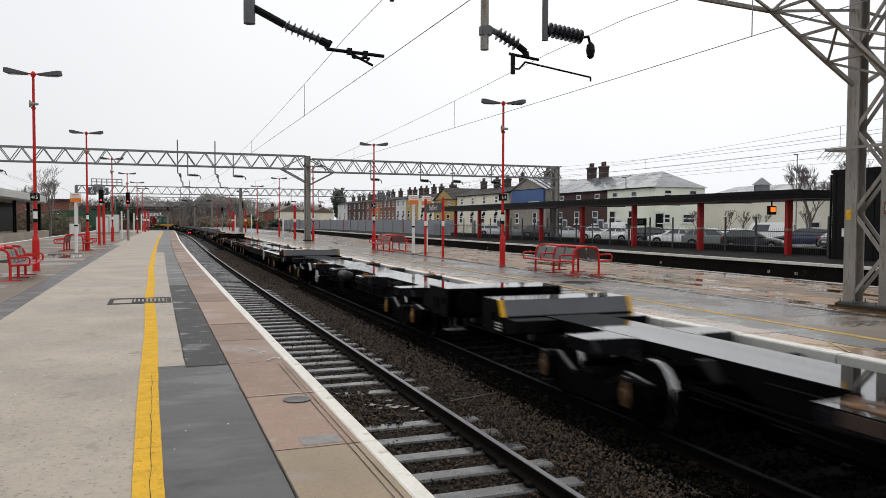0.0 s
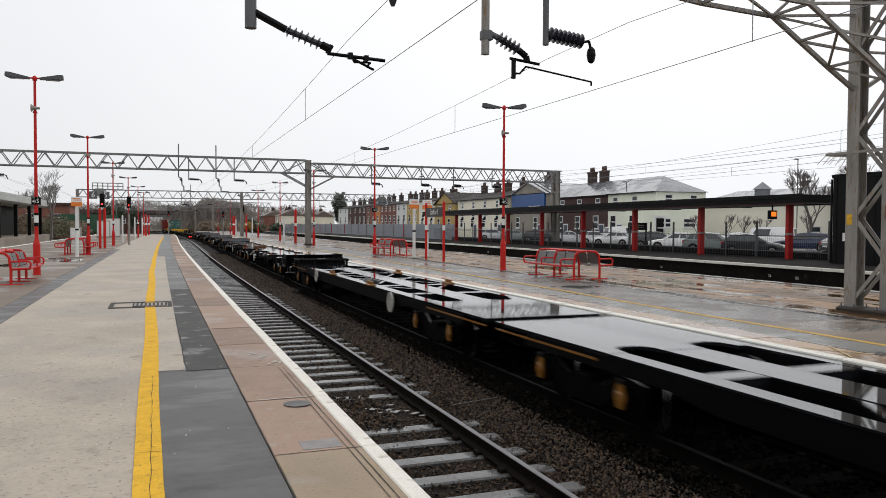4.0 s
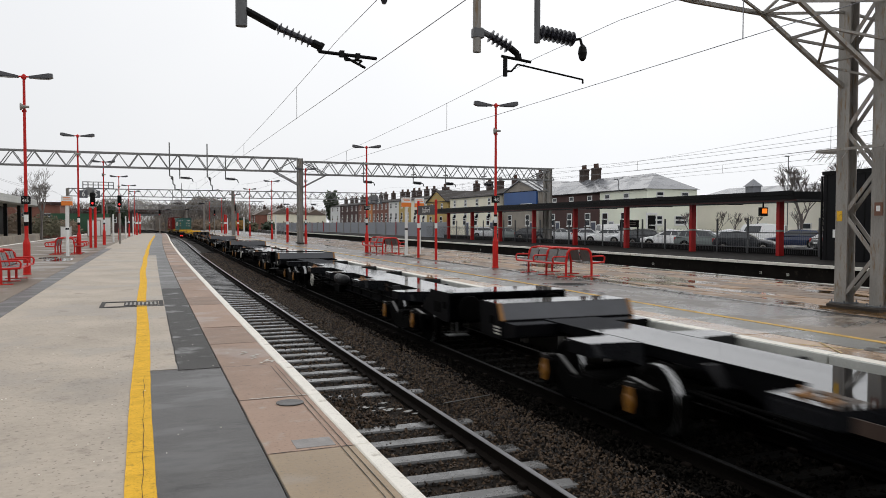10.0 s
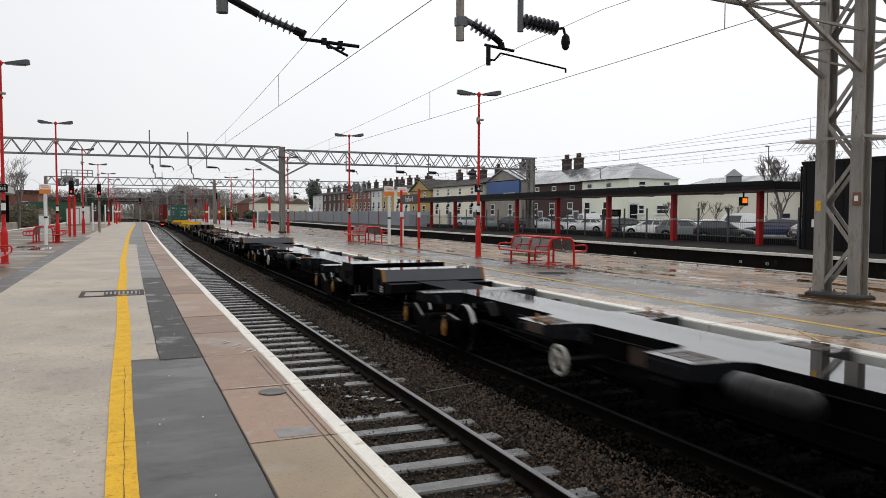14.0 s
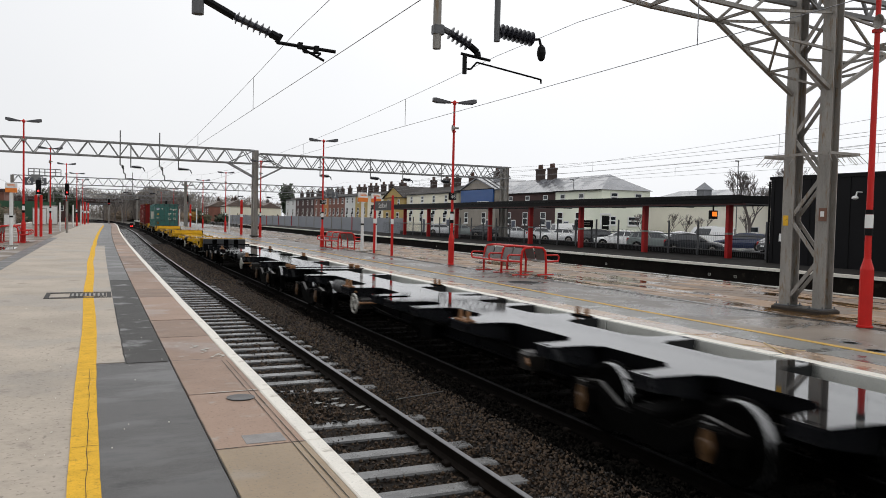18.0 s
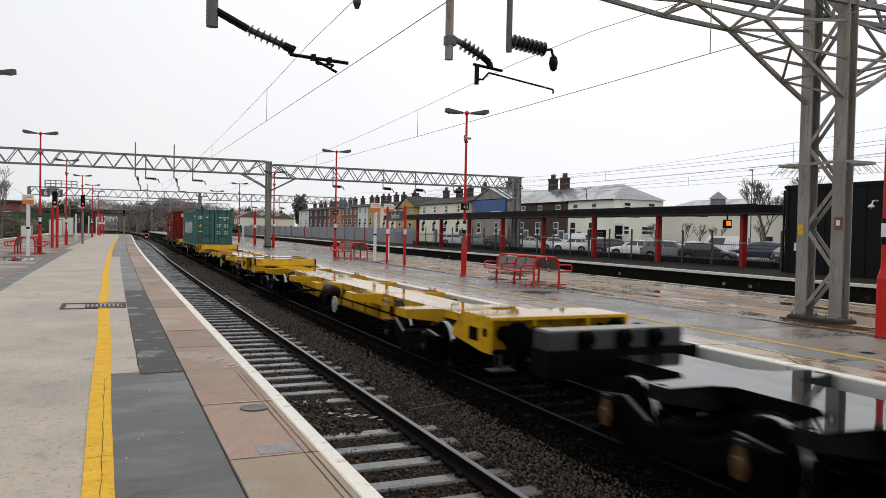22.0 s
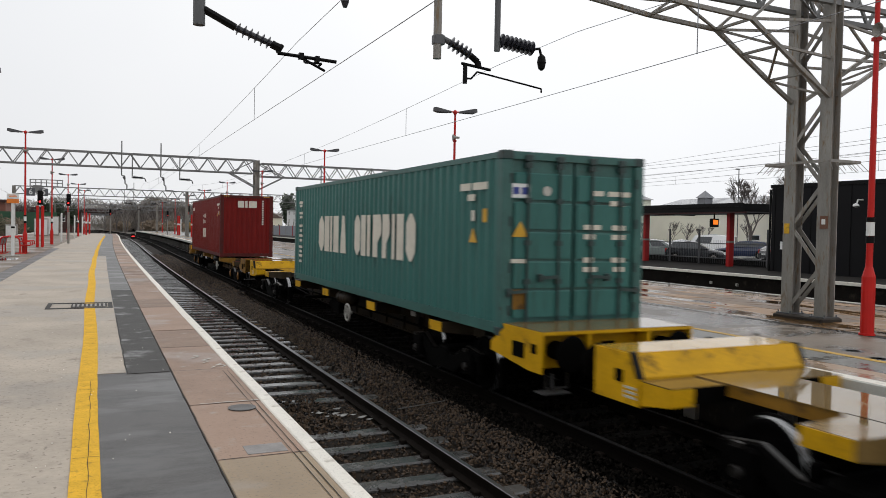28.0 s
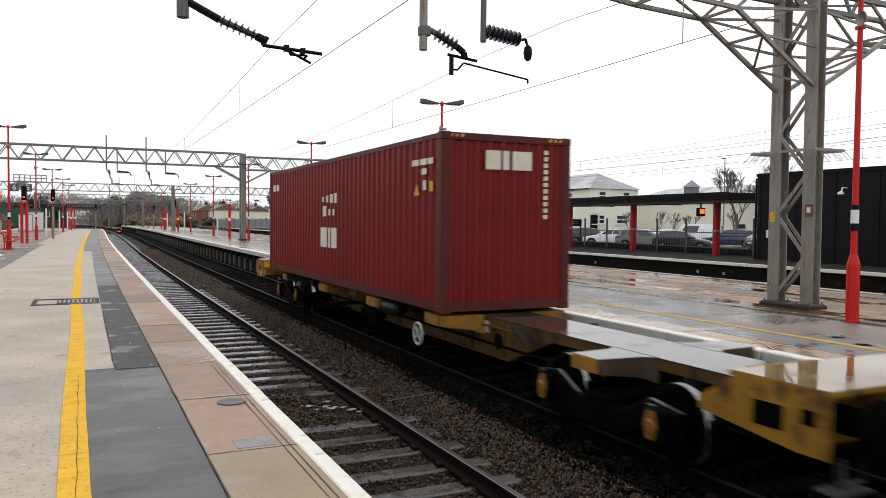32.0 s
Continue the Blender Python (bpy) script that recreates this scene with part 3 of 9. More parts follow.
    for s in (-1, 1):
        for k in (-1, 1):
            bm = bmesh.new()
            v = [(u + k * 0.42, ZR + 0.47), (u + k * 0.84, ZR + 0.668), (u + k * 1.3, ZR + 0.61), (u + k * 1.3, ZR + 0.62), (u + k * 0.84, ZR + 0.68), (u + k * 0.42, ZR + 0.482)]
            prism(bm, v if k > 0 else v[::-1], 0, s * 1.02 - 0.032, s * 1.02 + 0.032)
            part("side_frame_flange", bm, bogie_wet, b, "wet flange on top of the bogie frame")
    return b


def buffers(wagon, y, s):
    """Two round buffers on an end; s is the way they point."""
    for x in (-0.86, 0.86):
        bm = bmesh.new()
        turned(bm, [(0.12, 0.0), (0.12, s * 0.24), (0.09, s * 0.25), (0.09, s * 0.4), (0.22, s * 0.42), (0.235, s * 0.44), (0.22, s * 0.465), (0.12, s * 0.475)], 1, (x, y, 0.04), 18)
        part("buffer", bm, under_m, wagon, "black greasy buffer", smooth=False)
    bm = bmesh.new()
    box(bm, -0.1, 0.1, min(y, y + s * 0.06), max(y, y + s * 0.06), -0.16, 0.12)
    tube(bm, [(0, y, 0.0), (0, y + s * 0.3, 0.02), (0, y + s * 0.36, -0.06), (0, y + s * 0.3, -0.12)], 0.035)
    part("draw_hook", bm, under_m, wagon)
    for x in (-0.45, 0.45):
        bm = bmesh.new()
        tube(bm, [(x, y, -0.1), (x, y + s * 0.15, -0.14), (x * 0.8, y + s * 0.3, -0.36), (x * 0.7, y + s * 0.42, -0.4), (x * 0.6, y + s * 0.5, -0.3)], 0.022, 6)
        part("brake_hose", bm, under_m, wagon)


def hand_wheel(wagon, u, r=0.18, z=-0.3, spokes=True, x=-1.24):
    bm = bmesh.new()
    if spokes:
        ring(bm, r, 0.024, (x, u, z), 0)
        for i in range(4):
            a = math.pi / 4 + i * math.pi / 2
            bar(bm, (x + 0.01, u, z), (x, u + r * math.cos(a), z + r * math.sin(a)), 0.04, 0.03)
        rod(bm, (x - 0.02, u, z), (x + 0.1, u, z), 0.03)
    else:
        turned(bm, [(r * 0.7, x + 0.0), (r * 0.72, x - 0.015), (r, x - 0.015), (r, x + 0.02), (0.05, x + 0.03)], 0, (0, u, z), 24)
        rod(bm, (x, u, z), (x + 0.5, u, z), 0.03)
    part("hand_brake_wheel", bm, wheel_white, wagon, "white painted spoked hand brake wheel" if spokes else "white painted disc hand brake wheel")


def outrigger(wagon, u, w, deck, tip=1.16, root=0.485, flare=0.18, z=0.075, lock=None):
    """The arms that carry a container's corners, one on each side of the spine."""
    for s in (-1, 1):
        bm = bmesh.new()
        out = [(s * root, u - w / 2 - flare), (s * (root + 0.16), u - w / 2 - flare * 0.25), (s * tip, u - w / 2), (s * tip, u + w / 2), (s * (root + 0.16), u + w / 2 + flare * 0.25), (s * root, u + w / 2 + flare)]
        if s > 0:
            out.reverse()
        depth = [0.3 if abs(x) < root + 0.05 else 0.24 if abs(x) < tip - 0.05 else 0.17 for x, _ in out]
        n = len(out)
        faces(bm, [(x, y, z - d) for (x, y), d in zip(out, depth)] + [(x, y, z) for x, y in out],
              [tuple(range(n - 1, -1, -1)), tuple(range(n, 2 * n))] + [(i, (i + 1) % n, n + (i + 1) % n, n + i) for i in range(n)])
        o = part("outrigger", bm, [deck], wagon)
        if lock:
            for e in ((-0.14, 0.14) if w > 0.5 else (0,)):
                bm = bmesh.new()
                box(bm, s * (tip - 0.2) - 0.07, s * (tip - 0.2) + 0.07, u + e - 0.06, u + e + 0.06, z, z + 0.025, c=0.01)
                rod(bm, (s * (tip - 0.2), u + e, z + 0.02), (s * (tip - 0.2), u + e, z + 0.085), 0.03, 8, 0.02)
                part("container_spigot", bm, lock, o)


rust_lock = surf("rusty_spigot", (0.19, 0.085, 0.028), 0.6, var=0.4, scale=8, grain=40)
brown_panel = surf("dull_brown_panel", (0.035, 0.017, 0.009), 0.6, var=0.4, scale=6, grain=40)
grid_rust = surf("rusty_grid", (0.035, 0.02, 0.01), 0.6, var=0.5, scale=8, grain=40)
plate_pale = surf("pale_plate", (0.5, 0.48, 0.43), 0.5, var=0.2, scale=6, grain=40)


def panel(wagon, u0, u1, z0, z1, mat, x=-0.56, label="pale data panel"):
    part("data_panel", mesh_of(box, x - 0.012, x, u0, u1, z0, z1), mat, wagon, label)


def headstock(wagon, L, front, body, deck, nose=0.0):
    """The full-width end platform with its hollow face, buffers outside."""
    a, b, s = (nose, nose + 1.0, -1) if front else (L - 1.0, L, 1)
    e = a if front else b
    h = part("end_platform", mesh_of(box, -1.22, 1.22, a, b, 0.27, 0.31), [body], wagon)
    for x in (-1.22, 1.19):
        bm = bmesh.new()
        prism(bm, [(e, -0.22), (e, 0.27), (e - s * 0.95, 0.27), (e - s * 1.35, 0.02), (e - s * 1.35, -0.1), (e - s * 0.3, -0.22)], 0, x, x + 0.03)
        part("side_plate", bm, body, h)
    y0, y1 = sorted((e - s * 0.28, e - s * 0.32))
    part("back_plate", mesh_of(box, -1.19, 1.19, y0, y1, -0.2, 0.27), body, h)
    for x in (-0.5, 0.46):
        part("rib", mesh_of(box, x, x + 0.04, *sorted((e, e - s * 0.3)), -0.16, 0.27), body, h)
    part("neck", mesh_of(box, -0.48, 0.48, *sorted((e - s * 0.32, e - s * 1.5)), 0.0, 0.2), body, h)
    part("platform_plate", mesh_of(box, -1.21, 1.21, a + 0.01, b - 0.01, 0.31, 0.318), deck, h)
    for x in (-1.235, 1.22):
        # near-black sheets paint the shade of two recesses
        part("side_recess", mesh_of(box, x, x + 0.015, *sorted((e - s * 0.12, e - s * 0.24)), 0.02, 0.14), under_m, h, "dark lifting recess")
        part("side_recess", mesh_of(box, x, x + 0.015, *sorted((e - s * 0.42, e - s * 0.72)), -0.08, 0.12), under_m, h, "dark lifting recess")
    for x in (-1.0, 1.0):
        bm = bmesh.new()
        tube(bm, [(x - 0.16, e + s * 0.02, -0.22), (x - 0.16, e + s * 0.02, -0.4), (x + 0.16, e + s * 0.02, -0.4), (x + 0.16, e + s * 0.02, -0.22)], 0.015, 6)
        part("hand_hold", bm, bogie_wet, h)
    bm = bmesh.new()
    box(bm, -1.25, -0.85, *sorted((e - s * 0.1, e + s * 0.12)), -0.46, -0.44)
    bar(bm, (-1.05, e, -0.22), (-1.05, e, -0.44), 0.03)
    part("shunter_step", bm, perforated_step, h)
    buffers(wagon, e - s * 0.3, s)


def upstand(wagon, L, body, slope, edge, deck):
    """The raised rear box with a sloping inner face."""
    bm = bmesh.new()
    prism(bm, [(L - 0.76, -0.22), (L - 0.76, 0.08), (L - 0.63, 0.32), (L, 0.32), (L, -0.22)], 0, -1.22, 1.22)
    h = part("end_upstand", bm, [body], wagon)
    # on yellow wagons the near-black shelf body paints a shaded open gap
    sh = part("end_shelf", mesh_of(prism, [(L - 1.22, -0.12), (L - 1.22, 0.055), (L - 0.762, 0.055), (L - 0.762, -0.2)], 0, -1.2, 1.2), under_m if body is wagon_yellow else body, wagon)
    if body is wagon_yellow:
        for x in (-1.202, 0.902):
            part("shelf_bracket", mesh_of(prism, [(L - 1.226, -0.13), (L - 1.226, 0.05), (L - 0.77, 0.05), (L - 0.77, -0.2)], 0, x, x + 0.3), body, sh, "yellow painted bracket")
    part("shelf_plate", mesh_of(box, -1.2, 1.2, L - 1.22, L - 0.765, 0.055, 0.062), deck_tan if body is wagon_yellow else deck, sh)
    prism_face = [(L - 0.767, 0.085), (L - 0.638, 0.325), (L - 0.62, 0.31), (L - 0.75, 0.075)]
    part("slope_plate", mesh_of(prism, prism_face, 0, -1.16, 1.16), slope, h, "dull painted sloping plate")
    part("top_plate", mesh_of(box, -1.2, 1.2, L - 0.615, L - 0.01, 0.32, 0.328), deck, h)
    for s in (-1, 1):
        bm = bmesh.new()
        e = [(L - 0.775, 0.075), (L - 0.645, 0.335), (L - 0.6, 0.335), (L - 0.72, 0.07)]
        prism(bm, e, 0, s * 1.19 - 0.035, s * 1.19 + 0.035)
        part("edge_stripe", bm, edge, h, "yellow warning edge")
        bm = bmesh.new()
        box(bm, s * 1.228 - 0.008, s * 1.228 + 0.008, L - 0.5, L - 0.38, 0.0, 0.13)
        # near-black sheet paints the recess's shade
        part("side_recess", bm, under_m, h, "dark lifting recess")
        bm = bmesh.new()
        for k in (-0.05, -0.1, -0.15):
            box(bm, s * 1.226 - 0.006, s * 1.226 + 0.006, L - 0.72, L - 0.54, k, k + 0.025)
        part("data_panel", bm, plate_pale, h, "small pale data panel")
    bm = bmesh.new()
    ring(bm, 0.05, 0.012, (0.9, L - 0.3, 0.36), 1, 12, 6)
    part("lifting_ring", bm, galv_dark, h)
    buffers(wagon, L - 0.02, 1)


def spine_body(wagon, L, body, deck, y0=0.9, y1=None, half=0.485):
    y1 = L - 0.75 if y1 is None else y1
    shaded = deck is deck_rust and body is wagon_yellow
    side = [(y0, -0.06), (y0, 0.063), (y1, 0.063), (y1, -0.06), (L - 4.9, -0.08), (L - 6.0, -0.5), (6.0, -0.5), (4.9, -0.08)]
    # yellow wagons' spine sides hold painted shade in a darker colour
    b = part("spine_beam", mesh_of(prism, side, 0, -half + 0.02, half - 0.02), spine_grime_shade if shaded else rusty_spine if body is wagon_rust_shade else wagon_rust_shade if deck is deck_tan else body, wagon)
    part("deck_plate", mesh_of(box, -half, half, y0 + 0.002, y1 - 0.002, 0.063, 0.075), deck, b, "wet shiny deck plate")
    bm = bmesh.new()
    for s in (-1, 1):
        box(bm, s * (half - 0.02) - 0.05, s * (half - 0.02) + 0.05, 6.0, L - 6.0, -0.53, -0.5)
        rod(bm, (s * (half + 0.03), 5.6, -0.06), (s * (half + 0.03), L - 5.6, -0.06), 0.018, 6)
        for k in range(9):
            y = 6.2 + (L - 12.4) * k / 8
            box(bm, s * (half - 0.02) - 0.035, s * (half - 0.02) + 0.035, y - 0.01, y + 0.01, -0.5, 0.055)
    part("flange", bm, spine_grime_shade if shaded else rusty_spine if body is wagon_rust_shade else wagon_rust_shade if body is wagon_yellow else body, b)
    return b


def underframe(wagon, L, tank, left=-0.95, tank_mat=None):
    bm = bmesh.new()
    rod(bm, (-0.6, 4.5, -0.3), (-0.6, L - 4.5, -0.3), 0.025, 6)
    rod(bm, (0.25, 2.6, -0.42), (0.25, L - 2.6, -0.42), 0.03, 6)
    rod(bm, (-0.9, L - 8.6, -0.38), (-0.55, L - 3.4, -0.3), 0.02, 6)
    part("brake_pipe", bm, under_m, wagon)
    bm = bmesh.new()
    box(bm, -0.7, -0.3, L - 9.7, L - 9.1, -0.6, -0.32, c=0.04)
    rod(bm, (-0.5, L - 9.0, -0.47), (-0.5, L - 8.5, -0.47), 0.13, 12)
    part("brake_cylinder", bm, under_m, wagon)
    for y, ln in tank:
        bm = bmesh.new()
        turned(bm, [(0.05, y), (0.11, y + 0.03), (0.15, y + 0.1), (0.15, y + ln - 0.1), (0.11, y + ln - 0.03), (0.05, y + ln)], 1, (left, 0, -0.06), 28)
        for k in (0.3, ln - 0.3):
            turned(bm, [(0.157, y + k - 0.03), (0.157, y + k + 0.03)], 1, (left, 0, -0.06), 16)
        part("air_tank", bm, tank_mat or tank_grey, wagon, "cylindrical air tank under the frame", smooth=True)


def spine_wagon(label, body, deck, slope, edge, amber, L, arms=(7.25, 10.15, 13.6), centres=(3.72, 3.05), front="box", rear="upstand", wheel=8.06, grid=True, nose=0.0):
    w = thing("container_wagon", Matrix(), label, "freight wagon", "wagons of the freight train")
    fy, ry = (nose + 0.9 if front == "box" else 0.02), (L - 0.75 if rear == "upstand" else L - 0.9 if rear == "box" else L - 0.02)
    spine_body(w, L, body, deck, fy, ry)
    if front == "box":
        headstock(w, L, True, body, deck_tan if deck is deck_rust else deck_yellow if body is wagon_yellow else deck, nose)
    if rear == "upstand":
        upstand(w, L, body, slope, edge, deck_yellow if body is wagon_yellow else deck)
    elif rear == "box":
        headstock(w, L, False, body, deck)
    for k, e in ((0, front), (L, rear)):
        if e == "plain":
            s = -1 if k == 0 else 1
            bm = bmesh.new()
            prism(bm, [(-1.15, k), (-1.15, k - s * 0.55), (-0.53, k - s * 0.8), (0.53, k - s * 0.8), (1.15, k - s * 0.55), (1.15, k)], 2, 0.035, 0.075)
            box(bm, -1.15, 1.15, *sorted((k, k - s * 0.08)), -0.16, 0.06)
            part("inner_headstock", bm, [deck], w)
            part("drawbar", mesh_of(box, -0.1, 0.1, *sorted((k - s * 0.2, k + s * 0.2)), -0.12, 0.0), under_m, w)
    bogie(w, centres[0], amber)
    bogie(w, L - centres[1], amber)
    for c in (centres[0], L - centres[1]):
        outrigger(w, c + 0.1, 0.5, deck, 1.18, 0.46, 0.16)
        for s in (-1, 1):
            part("end_plate", mesh_of(box, s * 1.188 - 0.008, s * 1.188 + 0.008, c - 0.14, c + 0.34, -0.09, 0.07), body, w)
    for s in (-1, 1):
        for c in (5.4, L - 4.9):
            part("angled_bracket", mesh_of(prism, [(c - 0.18, -0.14), (c - 0.14, -0.14), (c + 0.14, 0.06), (c + 0.09, 0.06)], 0, s * 0.64 - 0.1, s * 0.64 + 0.1), wagon_black if body is wagon_black else spine_grime_shade, w)
    for a in arms:
        # the teal container's wagon gets dark arms: shade painted into their colour
        outrigger(w, L - a + 0.1, 0.7, deck if body is wagon_black else spine_grime_shade if deck is deck_rust and body is wagon_yellow else body, lock=None if a == arms[1] else amber_m if "plain" in (front, rear) else rust_lock)
        if deck is deck_rust:
            for s in (-1, 1):
                part("end_plate", mesh_of(box, s * 1.168 - 0.008, s * 1.168 + 0.008, L - a - 0.14, L - a + 0.34, -0.1, 0.07), body, w, "painted plate on the arm's end")
        if grid:
            for s in (-1, 1):
                e = [(0.7, -0.27), (1.06, -0.27), (1.06, -0.15), (0.8, -0.15), (0.8, -0.06), (1.06, -0.06), (1.06, 0.06), (0.8, 0.06), (0.8, 0.15), (1.06, 0.15), (1.06, 0.27), (0.7, 0.27)]
                e = [(s * p * 0.96, L - a + 0.1 + q) for p, q in e]
                part("tread_grid", mesh_of(prism, e if s > 0 else e[::-1], 2, 0.075, 0.081), grid_rust, w, "rusty slotted tread")
    underframe(w, L, ((L - 11.8, 1.0),), -1.0, spine_grime_shade if body is wagon_yellow else None)
    hand_wheel(w, L - wheel)
    panel(w, L - 7.5, L - 7.05, -0.06, 0.06, brown_panel if body is wagon_black else body, -1.165, "grimy data panel")
    part("panel_bracket", mesh_of(box, -1.2, -0.5, L - 8.2, L - 8.0, -0.34, -0.28), under_m, w)
    panel(w, L - 9.5, L - 8.5, -0.4, -0.06, brown_panel if body is wagon_black else spine_grime_shade, -0.467, "dull brown panel on the web")
    panel(w, 6.7, 7.2, -0.18, 0.0, brown_panel if body is wagon_black else plate_pale, -0.467, "small data panel on the web")
    # near-black disc paints the shade inside the opening
    part("web_opening", mesh_of(turned, [(0.13, -0.466), (0.13, -0.476), (0.02, -0.481)], 0, (0, 6.4, -0.28), 16), under_m, w, "round dark opening in the web")
    return w


def finger_wagon(label, L, front, rear, arms, centres, wheel, tank, spigots):
    """A low spine wagon whose flat deck plate spreads into uneven arms; arms are (u from, u to) at the tips."""
    w = thing("container_wagon", Matrix(), label, "freight wagon", "wagons of the freight train")
    D, half, tip = 0.04, 0.47, 1.2
    y0, y1 = (0.9 if front == "box" else 0.02), (L - 0.9 if rear == "box" else L - 0.02)
    side = [(y0, -0.12), (y0, D - 0.012), (y1, D - 0.012), (y1, -0.12), (L - 4.9, -0.14), (L - 6.0, -0.5), (6.0, -0.5), (4.9, -0.14)]
    b = part("spine_beam", mesh_of(prism, side, 0, -half + 0.02, half - 0.02), wagon_black, w)
    part("deck_plate", mesh_of(box, -half, half, y0 + 0.002, y1 - 0.002, D - 0.012, D), deck_black, b, "wet shiny deck plate")
    bm = bmesh.new()
    for s in (-1, 1):
        box(bm, s * (half - 0.02) - 0.05, s * (half - 0.02) + 0.05, 6.0, L - 6.0, -0.53, -0.5)
        for k in range(7):
            y = 6.3 + (L - 12.6) * k / 6
            box(bm, s * (half - 0.02) - 0.03, s * (half - 0.02) + 0.03, y - 0.01, y + 0.01, -0.5, D - 0.02)
    part("flange", bm, wagon_black, b)
    for k, e in ((0, front), (L, rear)):
        s = -1 if k == 0 else 1
        if e == "box":
            buffers(w, k - s * 0.02, s)
            part("end_block", mesh_of(box, -1.2, 1.2, *sorted((k - s * 0.02, k - s * 0.5)), -0.3, 0.06), wagon_black, w)
            bm = bmesh.new()
            u0, u1 = sorted((k - s * 0.03, k - s * 0.42))
            box(bm, -1.18, 1.0, u0, u1, 0.06, 0.31, c=0.02)
            up = part("end_upstand", bm, surf("sooty_grey_paint", (0.022, 0.022, 0.024), 0.45, var=0.3, scale=1.5, grain=30) if "sooty_grey_paint" not in MATS else MATS["sooty_grey_paint"], w, "dark grey box across the wagon's end")
            for x in (-0.62, -0.02, 0.5):
                bm = bmesh.new()
                rod(bm, (x, u0 - 0.12, 0.2), (x, u0 + 0.02, 0.2), 0.085, 14)
                box(bm, x - 0.12, x + 0.12, u0 - 0.03, u0 + 0.01, 0.06, 0.3, c=0.02)
                part("lug", bm, under_m, up, "dark round lug")
            part("top_plate", mesh_of(box, -1.14, 0.96, u0 + 0.02, u1 - 0.02, 0.31, 0.316), galv, up, "pale top plate")
        else:
            bm = bmesh.new()
            prism(bm, [(-1.18, k), (-1.18, k - s * 0.2), (-half, k - s * 0.5), (half, k - s * 0.5), (1.18, k - s * 0.2), (1.18, k)], 2, D, D + 0.03)
            box(bm, -1.16, 1.16, *sorted((k - s * 0.02, k - s * 0.09)), -0.2, D)
            part("inner_headstock", bm, deck_black, w)
            for x in (-1.0, 1.0):
                part("buffing_pad", mesh_of(box, x - 0.07, x + 0.07, *sorted((k - s * 0.01, k - s * 0.14)), D + 0.03, D + 0.12, c=0.015), rust_lock, w, "small rusty stop")
    bogie(w, centres[0], "dim")
    bogie(w, centres[1], "dim")
    for a, c in arms:
        wide = c - a > 0.5
        for s in (-1, 1):
            bm = bmesh.new()
            out = [(s * half, a - 0.16), (s * (half + 0.18), a - 0.03), (s * tip, a), (s * tip, c), (s * (half + 0.18), c + 0.06), (s * half, c + 0.3)]
            prism(bm, out if s < 0 else out[::-1], 2, D - 0.02, D)
            for e in (a + 0.02, c - 0.02):
                prism(bm, [(s * half, D - 0.02), (s * half, D - 0.3), (s * tip, D - 0.15), (s * tip, D - 0.02)] if s < 0 else [(s * tip, D - 0.02), (s * tip, D - 0.15), (s * half, D - 0.3), (s * half, D - 0.02)], 1, e - 0.012, e + 0.012)
            box(bm, *sorted((s * tip, s * (tip - 0.02))), a, c, D - 0.15, D - 0.02)
            o = part("outrigger", bm, deck_black, w)
            # near-black sheets paint the slots' shade
            bm = bmesh.new()
            for e in ((a + 0.1, c - 0.1) if wide else ((a + c) / 2,)):
                box(bm, s * (tip - 0.07) - 0.035, s * (tip - 0.07) + 0.035, e - 0.05, e + 0.05, D - 0.001, D + 0.003)
            part("slot", bm, under_m, o, "dark slot in the arm's tip")
    for y in spigots:
        for s in (-1, 1):
            pl = part("spigot_plate", mesh_of(box, s * 1.1 - 0.08, s * 1.1 + 0.08, y - 0.22, y + 0.22, D, D + 0.02), rust_lock if s < 0 else under_m, w)
            for d in (-0.13, 0.13):
                part("container_spigot", mesh_of(rod, (s * 1.1, y + d, D + 0.02), (s * 1.1, y + d, D + 0.15), 0.045, 8, 0.03), rust_lock, pl)
    underframe(w, L, (tank,), -0.95, tank_worn)
    hand_wheel(w, wheel, 0.2, -0.27, True, -1.18)
    bm = bmesh.new()
    rod(bm, (-1.18, wheel, -0.27), (-0.5, wheel, -0.27), 0.025)
    bar(bm, (-1.05, wheel + 0.3, -0.05), (-0.85, wheel + 1.1, -0.02), 0.05, 0.03)
    part("brake_lever", bm, rust_lock, w, "rusty brake lever")
    for y in (6.3, L - 6.3):
        part("brake_valve", mesh_of(box, -1.0, -0.7, y - 0.16, y + 0.16, -0.42, -0.18, c=0.04), bogie_wet, w)
        part("valve_handle", mesh_of(rod, (-1.1, y - 0.3, -0.3), (-0.9, y + 0.1, -0.24), 0.022, 6), rust_lock, w)
    return w


